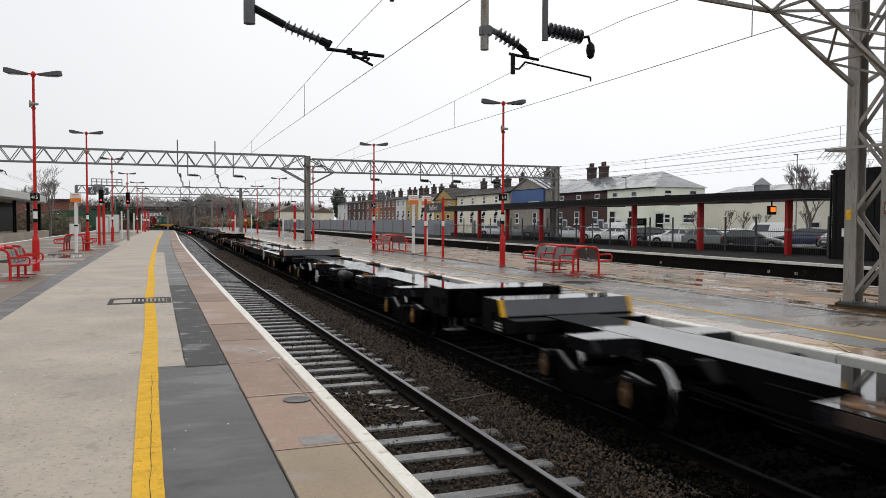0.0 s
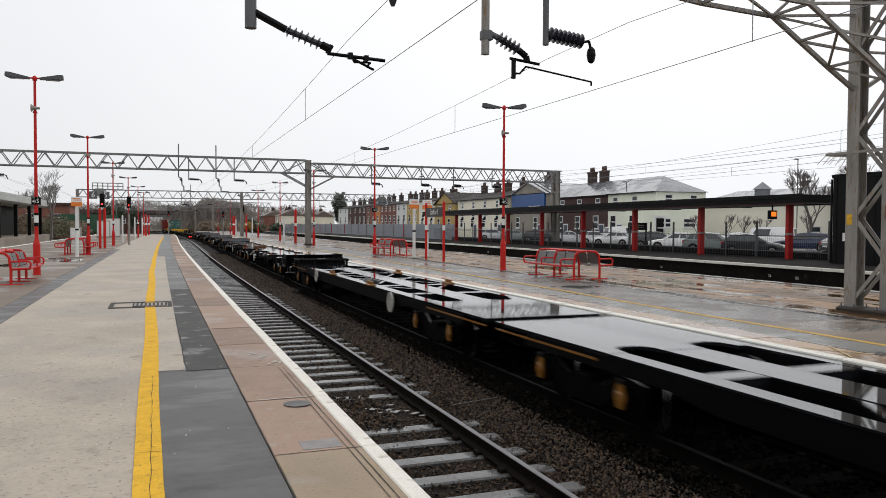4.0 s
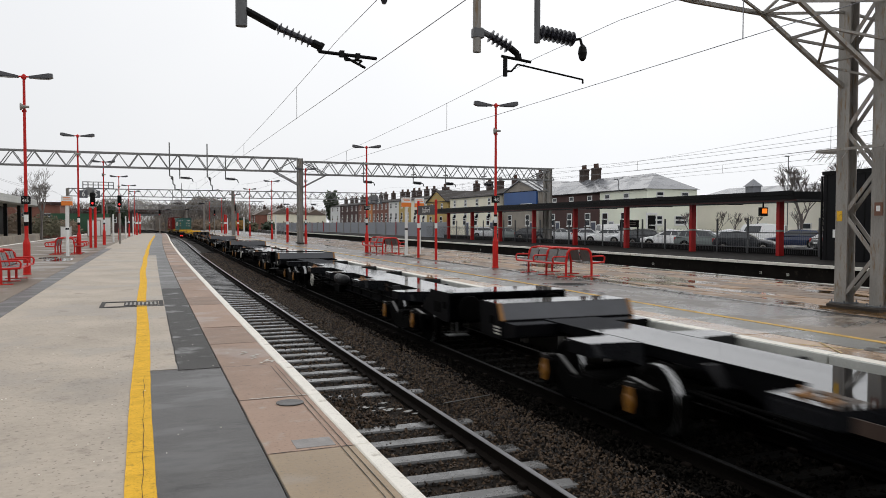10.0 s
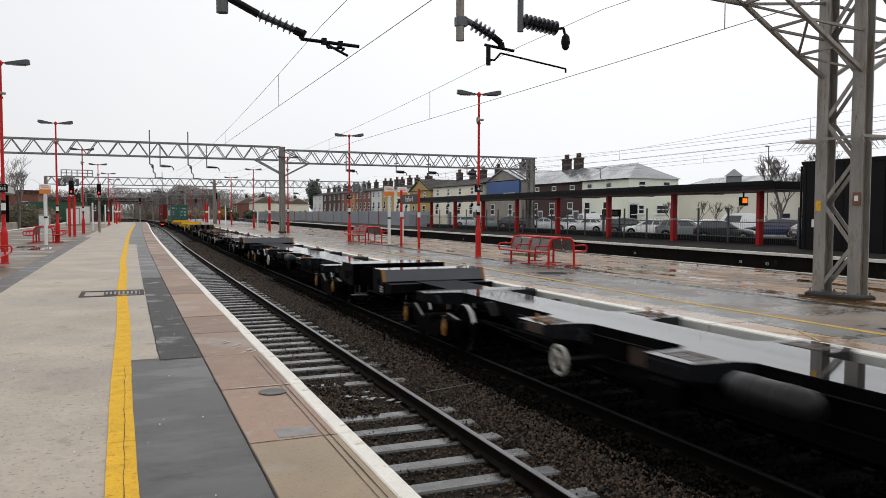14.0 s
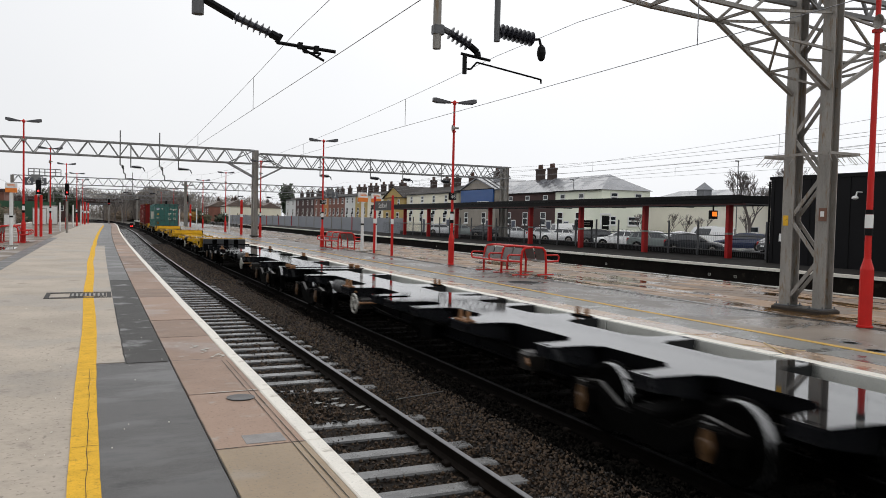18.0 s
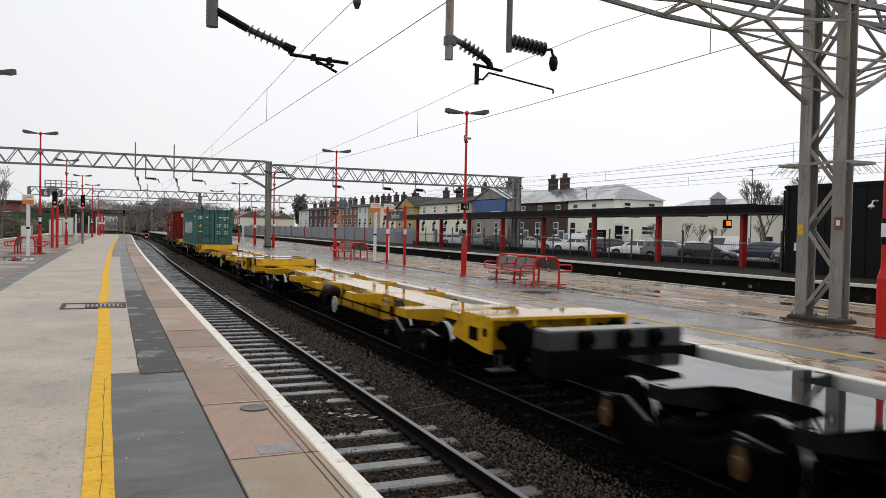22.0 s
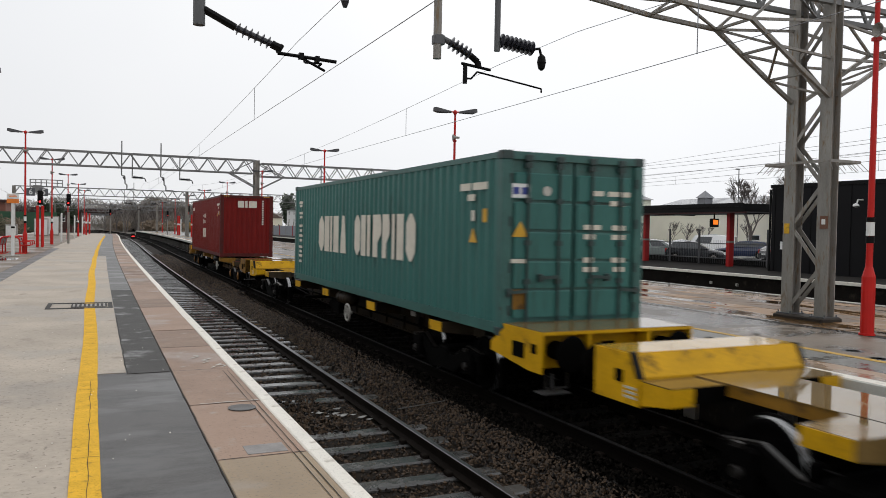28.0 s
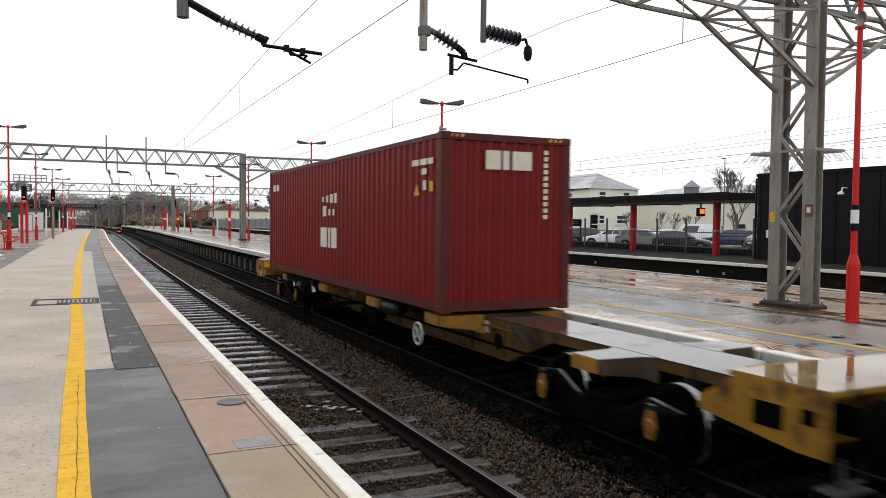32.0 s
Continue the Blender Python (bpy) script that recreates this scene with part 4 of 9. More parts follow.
def lattice_wagon(label, L, front, rear):
    """A skeletal wagon: side sills, a centre sill, crossbars and braces with open bays."""
    w = thing("skeletal_wagon", Matrix(), label, "freight wagon", "wagons of the freight train")
    top = 0.015
    for s in (-1, 1):
        bm = bmesh.new()
        prism(bm, [(1.0, -0.21), (1.0, -0.01), (L - 1.0, -0.01), (L - 1.0, -0.21), (L - 4.4, -0.21), (L - 5.2, -0.31), (5.2, -0.31), (4.4, -0.21)], 0, s * 1.05 - 0.06, s * 1.05 + 0.06)
        f = part("side_sill", bm, wagon_black, w)
        part("sill_top", mesh_of(box, *sorted((s * (0.87 if s < 0 else 0.99), s * 1.13)), 0.6, L - 0.6, -0.01, top), deck_black, f, "wet shiny sill top")
    bm = bmesh.new()
    box(bm, -0.27, 0.27, 0.3, L - 0.3, -0.32, -0.01)
    c = part("centre_sill", bm, wagon_black, w)
    part("sill_top", mesh_of(box, -0.3, 0.3, 0.3, L - 0.3, -0.01, top), deck_black, c, "wet shiny sill top")
    for y, h in ((4.87, 0.16), (7.32, 0.13), (L / 2, 0.11), (L - 7.32, 0.13), (L - 4.87, 0.16)):
        part("crossbar", mesh_of(box, -1.0, 1.0, y - h, y + h, -0.16, top - 0.003), deck_black, w)
    for s in (-1, 1):
        for ya, yb in ((7.28, 6.15), (7.6, 9.05), (10.4, 9.2), (L - 7.28, L - 6.15), (L - 7.6, L - 9.05)):
            bm = bmesh.new()
            bar(bm, (s * 0.96, ya, top - 0.03), (s * 0.27, yb, top - 0.03), 0.09, 0.045)
            part("diagonal_brace", bm, deck_black, w)
    half = [(0.31, 3.3), (0.31, 3.05), (0.42, 2.9), (0.68, 2.86), (0.82, 2.98), (0.87, 3.3), (1.13, 3.3), (1.13, 0.0)]
    ring_pts = half + [(-x, y) for x, y in reversed(half)]
    for k in (0, 1):
        bm = bmesh.new()
        prism(bm, [(x, L - y) if k else (x, y) for x, y in ring_pts], 2, -0.03, top + 0.003)
        part("end_deck", bm, deck_black, w, "wet shiny end deck")
        y = L - 1.5 if k else 1.5
        for s in (-1, 1):
            part("painted_line", mesh_of(bar, (s * 1.118, y - 1.5, -0.1), (s * 1.118, y + 1.5, -0.1), 0.014, 0.03), amber_m, w, "thin amber line along the sill")
    for k, e in ((0, front), (L, rear)):
        s = -1 if k == 0 else 1
        if e == "frame":
            bm = bmesh.new()
            y0, y1 = sorted((k - s * 0.02, k - s * 0.14))
            box(bm, -1.06, 1.06, y0, y1, -0.26, 0.2)
            y0, y1 = sorted((k - s * 0.75, k - s * 0.85))
            box(bm, -1.06, 1.06, y0, y1, 0.12, 0.19)
            for x in (-1.02, -0.36, 0.3, 0.93):
                box(bm, x, x + 0.07, y0, y1, 0.02, 0.12)
            for x in (-1.06, -0.15, 0.96):
                box(bm, x, x + 0.1 if abs(x) > 0.5 else x + 0.35, *sorted((k - s * 0.14, k - s * 0.75)), 0.12, 0.2)
            part("end_frame", bm, wagon_black, w)
            buffers(w, k - s * 0.02, s)
        else:
            part("drawbar", mesh_of(box, -0.12, 0.12, *sorted((k - s * 0.3, k + s * 0.2)), -0.16, -0.03), under_m, w)
    bogie(w, 2.6, True)
    bogie(w, L - 2.6, True)
    hand_wheel(w, 5.38, 0.235, -0.22, False, -1.2)
    hand_wheel(w, L - 5.4, 0.235, -0.2, False, 1.2)
    if rear == "frame":
        hand_wheel(w, L - 5.44, 0.225, -0.16, False, -1.2)
    for y in (7.56, L - 7.56):
        for s in (-1, 1):
            bm = bmesh.new()
            box(bm, s * 1.1 - 0.09, s * 1.1 + 0.09, y - 0.26, y + 0.26, top, top + 0.035, c=0.01)
            pl = part("spigot_plate", bm, amber_m, w, "amber painted plate")
            for d in (-0.16, 0.0, 0.16):
                part("container_spigot", mesh_of(rod, (s * 1.1, y + d, top + 0.03), (s * 1.1, y + d, top + 0.11), 0.045, 8), amber_m, pl, "amber painted spigot")
    underframe(w, L, ((8.4, 1.1),), -0.7)
    part("fish_belly", mesh_of(prism, [(4.6, -0.32), (L - 4.6, -0.32), (L - 5.6, -0.58), (5.6, -0.58)], 0, -0.25, 0.25), under_m, w)
    return w


WAGONS = []
single_black = spine_wagon("black flat container wagon, empty, wet deck, grey sloping end", wagon_black, deck_black, wagon_grey, amber_m, True, 20.95, nose=0.5)
head_black = spine_wagon("black flat container wagon, empty, with bright yellow end plates", wagon_black, deck_black, wagon_grey, wagon_yellow, "dim", 20.95, nose=0.5)
single_yellow = spine_wagon("yellow flat container wagon, empty, wet deck", wagon_yellow, deck_yellow, wagon_yellow, black_paint, False, 20.95, wheel=12.5)
second_yellow = spine_wagon("yellow flat container wagon with a wet tan deck, empty", wagon_yellow, deck_tan, wagon_yellow, black_paint, False, 20.95, centres=(3.98, 3.05), nose=0.7, wheel=12.14)
third_yellow = spine_wagon("grimy yellow container wagon carrying a teal container", wagon_yellow, deck_rust, wagon_yellow, black_paint, False, 20.95, centres=(3.98, 3.05), nose=0.7, wheel=12.14)
single_grimy = spine_wagon("grimy yellow container wagon at the tail, carrying a maroon container", wagon_rust_shade, deck_rust, wagon_yellow, wagon_rust_shade, True, 20.95, arms=(13.7, 10.8, 7.35), centres=(3.06, 3.72), wheel=13.17)
twin_black_a = spine_wagon("black container wagon, front half of a coupled pair, empty", wagon_black, deck_black, wagon_grey, amber_m, True, 19.7, arms=(6.65, 9.85, 13.1), centres=(3.05, 2.68), rear="plain", wheel=7.66)
twin_black_b = spine_wagon("black container wagon, rear half of a coupled pair, empty", wagon_black, deck_black, wagon_grey, amber_m, True, 19.7, arms=(6.6, 9.85, 13.45), centres=(2.48, 3.05), front="plain", wheel=12.47)
part("brown_box_lid", mesh_of(box, -0.45, 0.35, 19.3, 19.65, 0.075, 0.19, c=0.02), surf("brown_lid", (0.11, 0.05, 0.02), 0.5, var=0.3, spec=0.25), twin_black_a, "brown box across the inner end")
for x in (-1.1, 1.1):
    part("end_stop", mesh_of(box, x - 0.05, x + 0.05, 19.08, 19.2, 0.0, 0.12, c=0.012), amber_m, twin_black_a, "amber painted stop")
panel(twin_black_a, 12.87, 13.38, -0.07, 0.04, surf("grimy_pale_plate", (0.2, 0.17, 0.12), 0.5, var=0.45, scale=6, grain=40, stain=(0.06, 0.04, 0.025), stain_at=0.55), -1.162, "pale worn panel on the arm's end")
lattice_a = lattice_wagon("black skeletal container wagon with open bays, empty", 19.75, "frame", "plain")
lattice_b = lattice_wagon("black skeletal container wagon with open bays, empty", 19.75, "plain", "frame")
finger_a = finger_wagon("black low container wagon with many short arms, empty", 19.8, "box", "plain", ((1.42, 1.8), (3.45, 3.76), (5.36, 5.67), (7.6, 8.27), (9.6, 9.93), (10.68, 11.34), (11.75, 12.05), (13.58, 14.18), (17.24, 17.56)), (3.68, 17.52), 13.23, (14.35, 1.0), (7.94, 13.9))
finger_b = finger_wagon("black low container wagon with many short arms, empty", 19.8, "plain", "box", ((3.28, 3.6), (6.4, 6.95), (8.95, 9.33), (10.0, 10.35), (11.15, 11.6), (12.92, 13.53), (15.3, 15.6), (17.1, 17.42)), (3.35, 17.15), 7.48, (8.2, 1.0), (6.67, 13.2))

mark_red, mark_blue = surf("red_mark", (0.35, 0.03, 0.02), 0.5), surf("dark_blue_mark", (0.02, 0.02, 0.05), 0.5)
for w in (single_yellow, second_yellow):
    for y, r in ((9.1, 0.17),):
        part("round_mark", mesh_of(turned, [(r, -0.465), (r, -0.469), (r * 0.62, -0.469), (r * 0.62, -0.465)], 0, (0, y, -0.16), 20), mark_red, w, "red ring painted on the web")
        part("mark_bar", mesh_of(box, -0.475, -0.465, y - 0.24, y + 0.24, -0.2, -0.12), mark_blue, w)
    part("mark_bar", mesh_of(box, -0.471, -0.465, 9.6, 10.4, -0.2, -0.1), mark_blue, w, "dark lettering bar on the web")

# from the head of what is seen to the tail: the wagon and its front end's place at the start
for src, front, length in ((head_black, -9.36, 20.95), (single_black, 12.75, 20.95), (lattice_a, 34.75, 19.75), (lattice_b, 54.95, 19.75), (twin_black_a, 75.76, 19.7), (twin_black_b, 95.46, 19.7),
                           (None, 116.1, 20.95), (None, 138.07, 20.95), (None, 160.18, 20.95), (finger_a, 182.05, 19.8), (finger_b, 202.3, 19.8),
                           (single_yellow, 223.2, 20.95), (second_yellow, 244.85, 20.95), (third_yellow, 266.22, 20.95), (single_grimy, 288.2, 20.95)):
    if src is None:
        src = copy_thing(single_black, Matrix())
    WAGONS.append((src, front, length))


# ---- the two containers ----
def corrugated(bm, x, y0, y1, z0, z1, depth, pitch, s, mi=0):
    """A trapezoid-ribbed side sheet in the plane x, ribs pushed inwards by depth."""
    n = max(1, round((y1 - y0) / pitch))
    p = (y1 - y0) / n
    pts = []
    for i in range(n):
        a = y0 + i * p
        pts += [(x, a), (x, a + p * 0.26), (x - s * depth, a + p * 0.5), (x - s * depth, a + p * 0.76)]
    pts.append((x, y1))
    m = len(pts)
    vs = [(a, b, z0) for a, b in pts] + [(a, b, z1) for a, b in pts]
    return faces(bm, vs, [(i, i + 1, m + i + 1, m + i) for i in range(m - 1)], mi)


rod_dark = surf("worn_lock_rod", (0.022, 0.045, 0.042), 0.5, var=0.4, scale=4, grain=30, stain=(0.06, 0.03, 0.018), stain_at=0.6)


def container(label, skin, frame_m, H, doors_near):
    L, W = 12.192, 2.438
    c = thing("shipping_container", Matrix(), label, "shipping container")
    for x in (-W / 2, W / 2 - 0.16):
        for y in (0, L - 0.16):
            part("corner_post", mesh_of(box, x, x + 0.16, y, y + 0.16, 0.118, H - 0.118, c=0.015), frame_m, c)
    for x in (-W / 2 - 0.004, W / 2 - 0.174):
        for y in (-0.004, L - 0.174):
            for z in (0.0, H - 0.118):
                part("corner_casting", mesh_of(box, x, x + 0.178, y, y + 0.178, z, z + 0.118, c=0.012), rod_dark if frame_m is teal_frame else frame_m, c, "worn steel corner casting")
    for x in (-W / 2 + 0.01, W / 2 - 0.07):
        part("frame_rail", mesh_of(box, x, x + 0.06, 0.16, L - 0.16, 0.02, 0.17), frame_m, c)
        part("frame_rail", mesh_of(box, x, x + 0.06, 0.16, L - 0.16, H - 0.1, H - 0.02), frame_m, c)
    for y in (0.01, L - 0.07):
        part("frame_rail", mesh_of(box, -W / 2 + 0.16, W / 2 - 0.16, y, y + 0.06, 0.02, 0.17), frame_m, c)
        part("frame_rail", mesh_of(box, -W / 2 + 0.16, W / 2 - 0.16, y, y + 0.06, H - 0.12, H - 0.01), frame_m, c)
    for s in (-1, 1):
        bm = bmesh.new()
        corrugated(bm, s * (W / 2 - 0.012), 0.16, L - 0.16, 0.16, H - 0.09, 0.045, 0.278, s)
        part("side_wall", bm, skin, c, "corrugated steel side")
    bm = bmesh.new()
    n = 40
    vs = [(x, 0.1 + (L - 0.2) * i / n, H - 0.02 - (0.02 if i % 2 else 0)) for i in range(n + 1) for x in (-W / 2 + 0.05, W / 2 - 0.05)]
    faces(bm, vs, [(2 * i, 2 * i + 1, 2 * i + 3, 2 * i + 2) for i in range(n)])
    part("roof", bm, skin, c)
    part("floor", mesh_of(box, -W / 2 + 0.08, W / 2 - 0.08, 0.08, L - 0.08, 0.1, 0.16), under_m, c)

    def ribs(y, s):
        bm = bmesh.new()
        nn = 9
        p = (W - 0.32) / nn
        pts = []
        for i in range(nn):
            a = -W / 2 + 0.16 + i * p
            pts += [(a, y), (a + p * 0.26, y), (a + p * 0.5, y + s * 0.045), (a + p * 0.76, y + s * 0.045)]
        pts.append((W / 2 - 0.16, y))
        m = len(pts)
        faces(bm, [(*q, 0.16) for q in pts] + [(*q, H - 0.11) for q in pts], [(i, i + 1, m + i + 1, m + i) for i in range(m - 1)])
        part("end_wall", bm, skin, c, "corrugated steel end")
    ribs(L - 0.03, -1)
    if not doors_near:
        ribs(0.03, 1)
    else:
        for s in (-1, 1):
            bm = bmesh.new()
            x0, x1 = sorted((s * 0.02, s * (W / 2 - 0.16)))
            d = part("door", mesh_of(box, x0, x1, 0.062, 0.1, 0.17, H - 0.12), frame_m, c, "steel door with pressed panels")
            for i in range(5):
                z = 0.3 + i * (H - 0.5) / 5
                part("door_panel", mesh_of(box, x0 + (0.015 if s > 0 else 0.05), x1 - (0.05 if s > 0 else 0.015), 0.03, 0.062, z - 0.06, z + (H - 0.5) / 5 - 0.1, c=0.018), skin, d, "pressed door panel")
            for k in (0.28, 0.8):
                x = s * k
                bm = bmesh.new()
                rod(bm, (x, 0.0, 0.1), (x, 0.0, H - 0.06), 0.02, 8)
                for z in (0.14, 0.75, 1.3, 1.9, H - 0.2):
                    box(bm, x - 0.05, x + 0.05, -0.015, 0.05, z - 0.035, z + 0.035)
                for z in (0.06, H - 0.1):
                    box(bm, x - 0.06, x + 0.06, -0.03, 0.03, z - 0.04, z + 0.05, c=0.01)
                part("lock_rod", bm, rod_dark, d, "worn dark locking rod")
                bm = bmesh.new()
                bar(bm, (x, -0.03, 0.62 + 0.2 * (k < 0.5)), (x + s * 0.34, -0.035, 0.6 + 0.2 * (k < 0.5)), 0.025, 0.045)
                box(bm, x + s * 0.3 - 0.04, x + s * 0.3 + 0.04, -0.03, 0.05, 0.55 + 0.2 * (k < 0.5), 0.66 + 0.2 * (k < 0.5), c=0.01)
                part("door_handle", bm, rod_dark, d)
            for z in (0.35, 0.95, 1.6, 2.2):
                part("hinge", mesh_of(rod, (s * (W / 2 - 0.13), 0.01, z - 0.07), (s * (W / 2 - 0.13), 0.01, z + 0.07), 0.025, 8), rod_dark, d)
    return c


def mark(c, name, bars, mat, label, y=None, x=None):
    """Flat painted shapes: on the near end at y, or on the side at x; each (a0, a1, z0, z1)."""
    bm = bmesh.new()
    for a0, a1, z0, z1 in bars:
        if y is not None:
            box(bm, a0, a1, y - 0.004, y, z0, z1)
        else:
            box(bm, x - 0.004, x, a0, a1, z0, z1)
    return part(name, bm, mat, c, label)


def triangle(c, a, z, r, mat, y=None, x=None):
    bm = bmesh.new()
    pts = [(a - r, z), (a + r, z), (a, z + 1.7 * r)]
    if y is not None:
        prism(bm, pts, 1, y - 0.004, y)
    else:
        prism(bm, pts, 0, x - 0.004, x)
    part("warning_triangle", bm, mat, c, "yellow warning triangle")


SIDE = -1.219 + 0.006


def side_blocks(c, runs, z0, z1, mat, label):
    """Large side marks as plain upright blocks of the lettering's size and colour."""
    for a0, a1 in runs:
        mark(c, "painted_block", [(a0, a1, z0, z1)], mat, label, x=SIDE)


green_box = container("teal green corrugated shipping container with white side marks", teal_m, teal_frame, 2.591, True)
maroon_box = container("maroon red corrugated shipping container with white marks", maroon_m, maroon_frame, 2.896, False)
CARGO = [(green_box, 268.02, 266.22, 20.95), (maroon_box, 295.15, 288.2, 20.95)]

def side_shape(c, u0, u1, z0, z1, kind, mat):
    """One large side mark as a plain filled shape: a block, a cut-cornered block or a taper."""
    w, h = u1 - u0, z1 - z0
    if kind == "round":
        k = min(0.38 * w, 0.2)
        pts = [(u0 + k, z0), (u1 - k, z0), (u1, z0 + k), (u1, z1 - k), (u1 - k, z1), (u0 + k, z1), (u0, z1 - k), (u0, z0 + k)]
    elif kind == "taper":
        pts = [(u0, z0), (u1, z0), (u1 - 0.3 * w, z1), (u0 + 0.3 * w, z1)]
    elif kind == "flag":
        pts = [(u0 + 0.45 * w, z0), (u1, z0), (u1, z1), (u0 + 0.12 * w, z1), (u0, z1 - 0.2 * h), (u0, z1 - 0.45 * h), (u0 + 0.45 * w, z0 + 0.35 * h)]
    else:
        pts = [(u0, z0), (u1, z0), (u1, z1), (u0, z1)]
    part("painted_shape", mesh_of(prism, pts, 0, SIDE - 0.004, SIDE), mat, c, "large off-white painted shape")


for u1, u0, kind in ((9.6, 9.13, "round"), (9.08, 8.67, ""), (8.59, 8.42, ""), (8.31, 7.89, ""), (7.74, 7.29, "taper"), (6.66, 6.28, "round"), (6.21, 5.91, ""), (5.82, 5.62, ""),
                     (5.45, 4.94, "flag"), (4.88, 4.47, "flag"), (4.35, 4.2, ""), (4.09, 3.74, ""), (3.61, 3.16, "round")):
    side_shape(green_box, u0, u1, 0.88, 1.74, kind, decal_white)
for z0, z1 in ((0.49, 0.71), (0.76, 0.95), (1.06, 1.26), (1.33, 1.53), (1.7, 1.88), (2.01, 2.17)):
    side_blocks(green_box, [(11.34, 11.68)], z1 - 0.07, z1, decal_white, "small white painted bar")
    side_blocks(green_box, [(11.38, 11.64)], z0, z0 + 0.07, decal_white, "small white painted bar")
side_blocks(green_box, [(1.0, 1.36), (0.46, 0.94)], 2.06, 2.17, decal_white, "short white bar")
side_blocks(green_box, [(0.86, 1.1)], 1.9, 2.0, decal_white, "short white bar")
side_blocks(green_box, [(0.86, 0.96)], 1.6, 1.76, decal_white, "short white bar")
side_blocks(green_box, [(0.46, 0.6)], 1.58, 1.78, decal_yellow, "small yellow plate")
triangle(green_box, 0.9, 1.28, 0.13, decal_yellow, x=SIDE)
DY = 0.026
mark(green_box, "logo_square", [(-1.08, -0.76, 1.93, 2.13)], sign_white, "white square", y=DY)
mark(green_box, "logo_shape", [(-1.04, -0.94, 1.98, 2.08), (-0.9, -0.8, 1.98, 2.08)], surf("blue_mark", (0.03, 0.05, 0.25), 0.5), "blue shape on the square", y=DY - 0.004)
bm = bmesh.new()
turned(bm, [(0.07, 0), (0.07, 0.004)], 1, (-0.48, DY - 0.004, 2.04), 18)
part("round_plate", bm, plate_pale, green_box, "pale round plate")
triangle(green_box, -0.91, 1.38, 0.13, decal_yellow, y=DY)
mark(green_box, "label_strip", [(-1.05, -0.77, 1.01, 1.07)], decal_white, "white strip", y=DY)
mark(green_box, "rust_patch", [(-1.01, -0.81, 0.36, 0.64)], wagon_rust_shade, "rusty patch on the door", y=DY)
for z0, runs in ((2.0, ((0.3, 0.5), (0.58, 0.98))), (1.86, ((0.62, 0.88),)), (1.5, ((0.16, 0.46), (0.66, 0.9))), (1.36, ((0.16, 0.36), (0.66, 0.9))), (1.02, ((0.16, 0.34), (0.66, 0.9))), (0.88, ((0.16, 0.4), (0.7, 0.9)))):
    for a0, a1 in runs:
        mark(green_box, "text_bar", [(a0, a1, z0, z0 + 0.075)], decal_white, "short white bar", y=DY - 0.002)
for a0, a1 in ((-0.42, -0.14), (-0.1, 0.02), (0.08, 0.45)):
    mark(maroon_box, "painted_block", [(a0, a1, 2.32, 2.63)], decal_white, "white painted block", y=0.022)
for k in range(11):
    mark(maroon_box, "text_bar", [(0.69, 0.77, 1.52 + k * 0.108, 1.59 + k * 0.108)], decal_white, "short white bar", y=0.022)
for s in (-1, 1):
    for k in range(4):
        a0 = s * 0.98 - 0.2 + k * 0.1
        mark(maroon_box, "height_stripe", [(a0, a0 + 0.05, 2.815, 2.86)], decal_yellow, "yellow height stripe", y=0.004)
for a0, a1, z0, z1 in ((5.5, 5.9, 0.84, 1.3), (5.98, 6.14, 0.84, 1.3), (6.24, 6.74, 0.84, 1.3), (5.5, 5.68, 1.86, 2.08), (5.78, 6.0, 1.86, 2.06), (6.14, 6.3, 1.88, 2.04), (6.5, 6.62, 1.9, 2.02), (5.66, 5.8, 1.58, 1.72), (5.98, 6.12, 1.58, 1.72), (6.3, 6.56, 1.56, 1.8), (11.0, 11.3, 2.3, 2.48), (11.4, 11.7, 2.3, 2.48),
                       (0.34, 0.56, 2.4, 2.5), (0.6, 0.86, 2.4, 2.5), (0.92, 1.2, 2.4, 2.5), (0.6, 0.8, 2.24, 2.34), (0.62, 0.74, 1.98, 2.14)):
    side_blocks(maroon_box, [(a0, a1)], z0, z1, decal_white, "white painted block")
side_blocks(maroon_box, [(0.34, 0.48)], 1.95, 2.12, decal_yellow, "small yellow plate")
triangle(maroon_box, 1.0, 1.9, 0.11, decal_yellow, x=SIDE)


# ---- platform furniture ----
def lettering(text, size, mat, m, parent, name="lettering"):
    """Raised flat lettering as a mesh part; it reads in its own x-y plane."""
    cu = bpy.data.curves.new(name, "FONT")
    cu.body, cu.size, cu.align_x, cu.align_y, cu.extrude, cu.resolution_u = text, size, "CENTER", "CENTER", 0.002, 2
    tmp = bpy.data.objects.new(name, cu)
    me = bpy.data.meshes.new_from_object(tmp)
    bpy.data.objects.remove(tmp)
    bpy.data.curves.remove(cu)
    me.materials.clear()
    me.materials.append(mat)
    ob = new(name, me)
    ob.parent, ob.matrix_basis = parent, m
    return ob


FACE = pose(0, 0, 0, 90, 0, 0)      # upright lettering that is read looking along +y


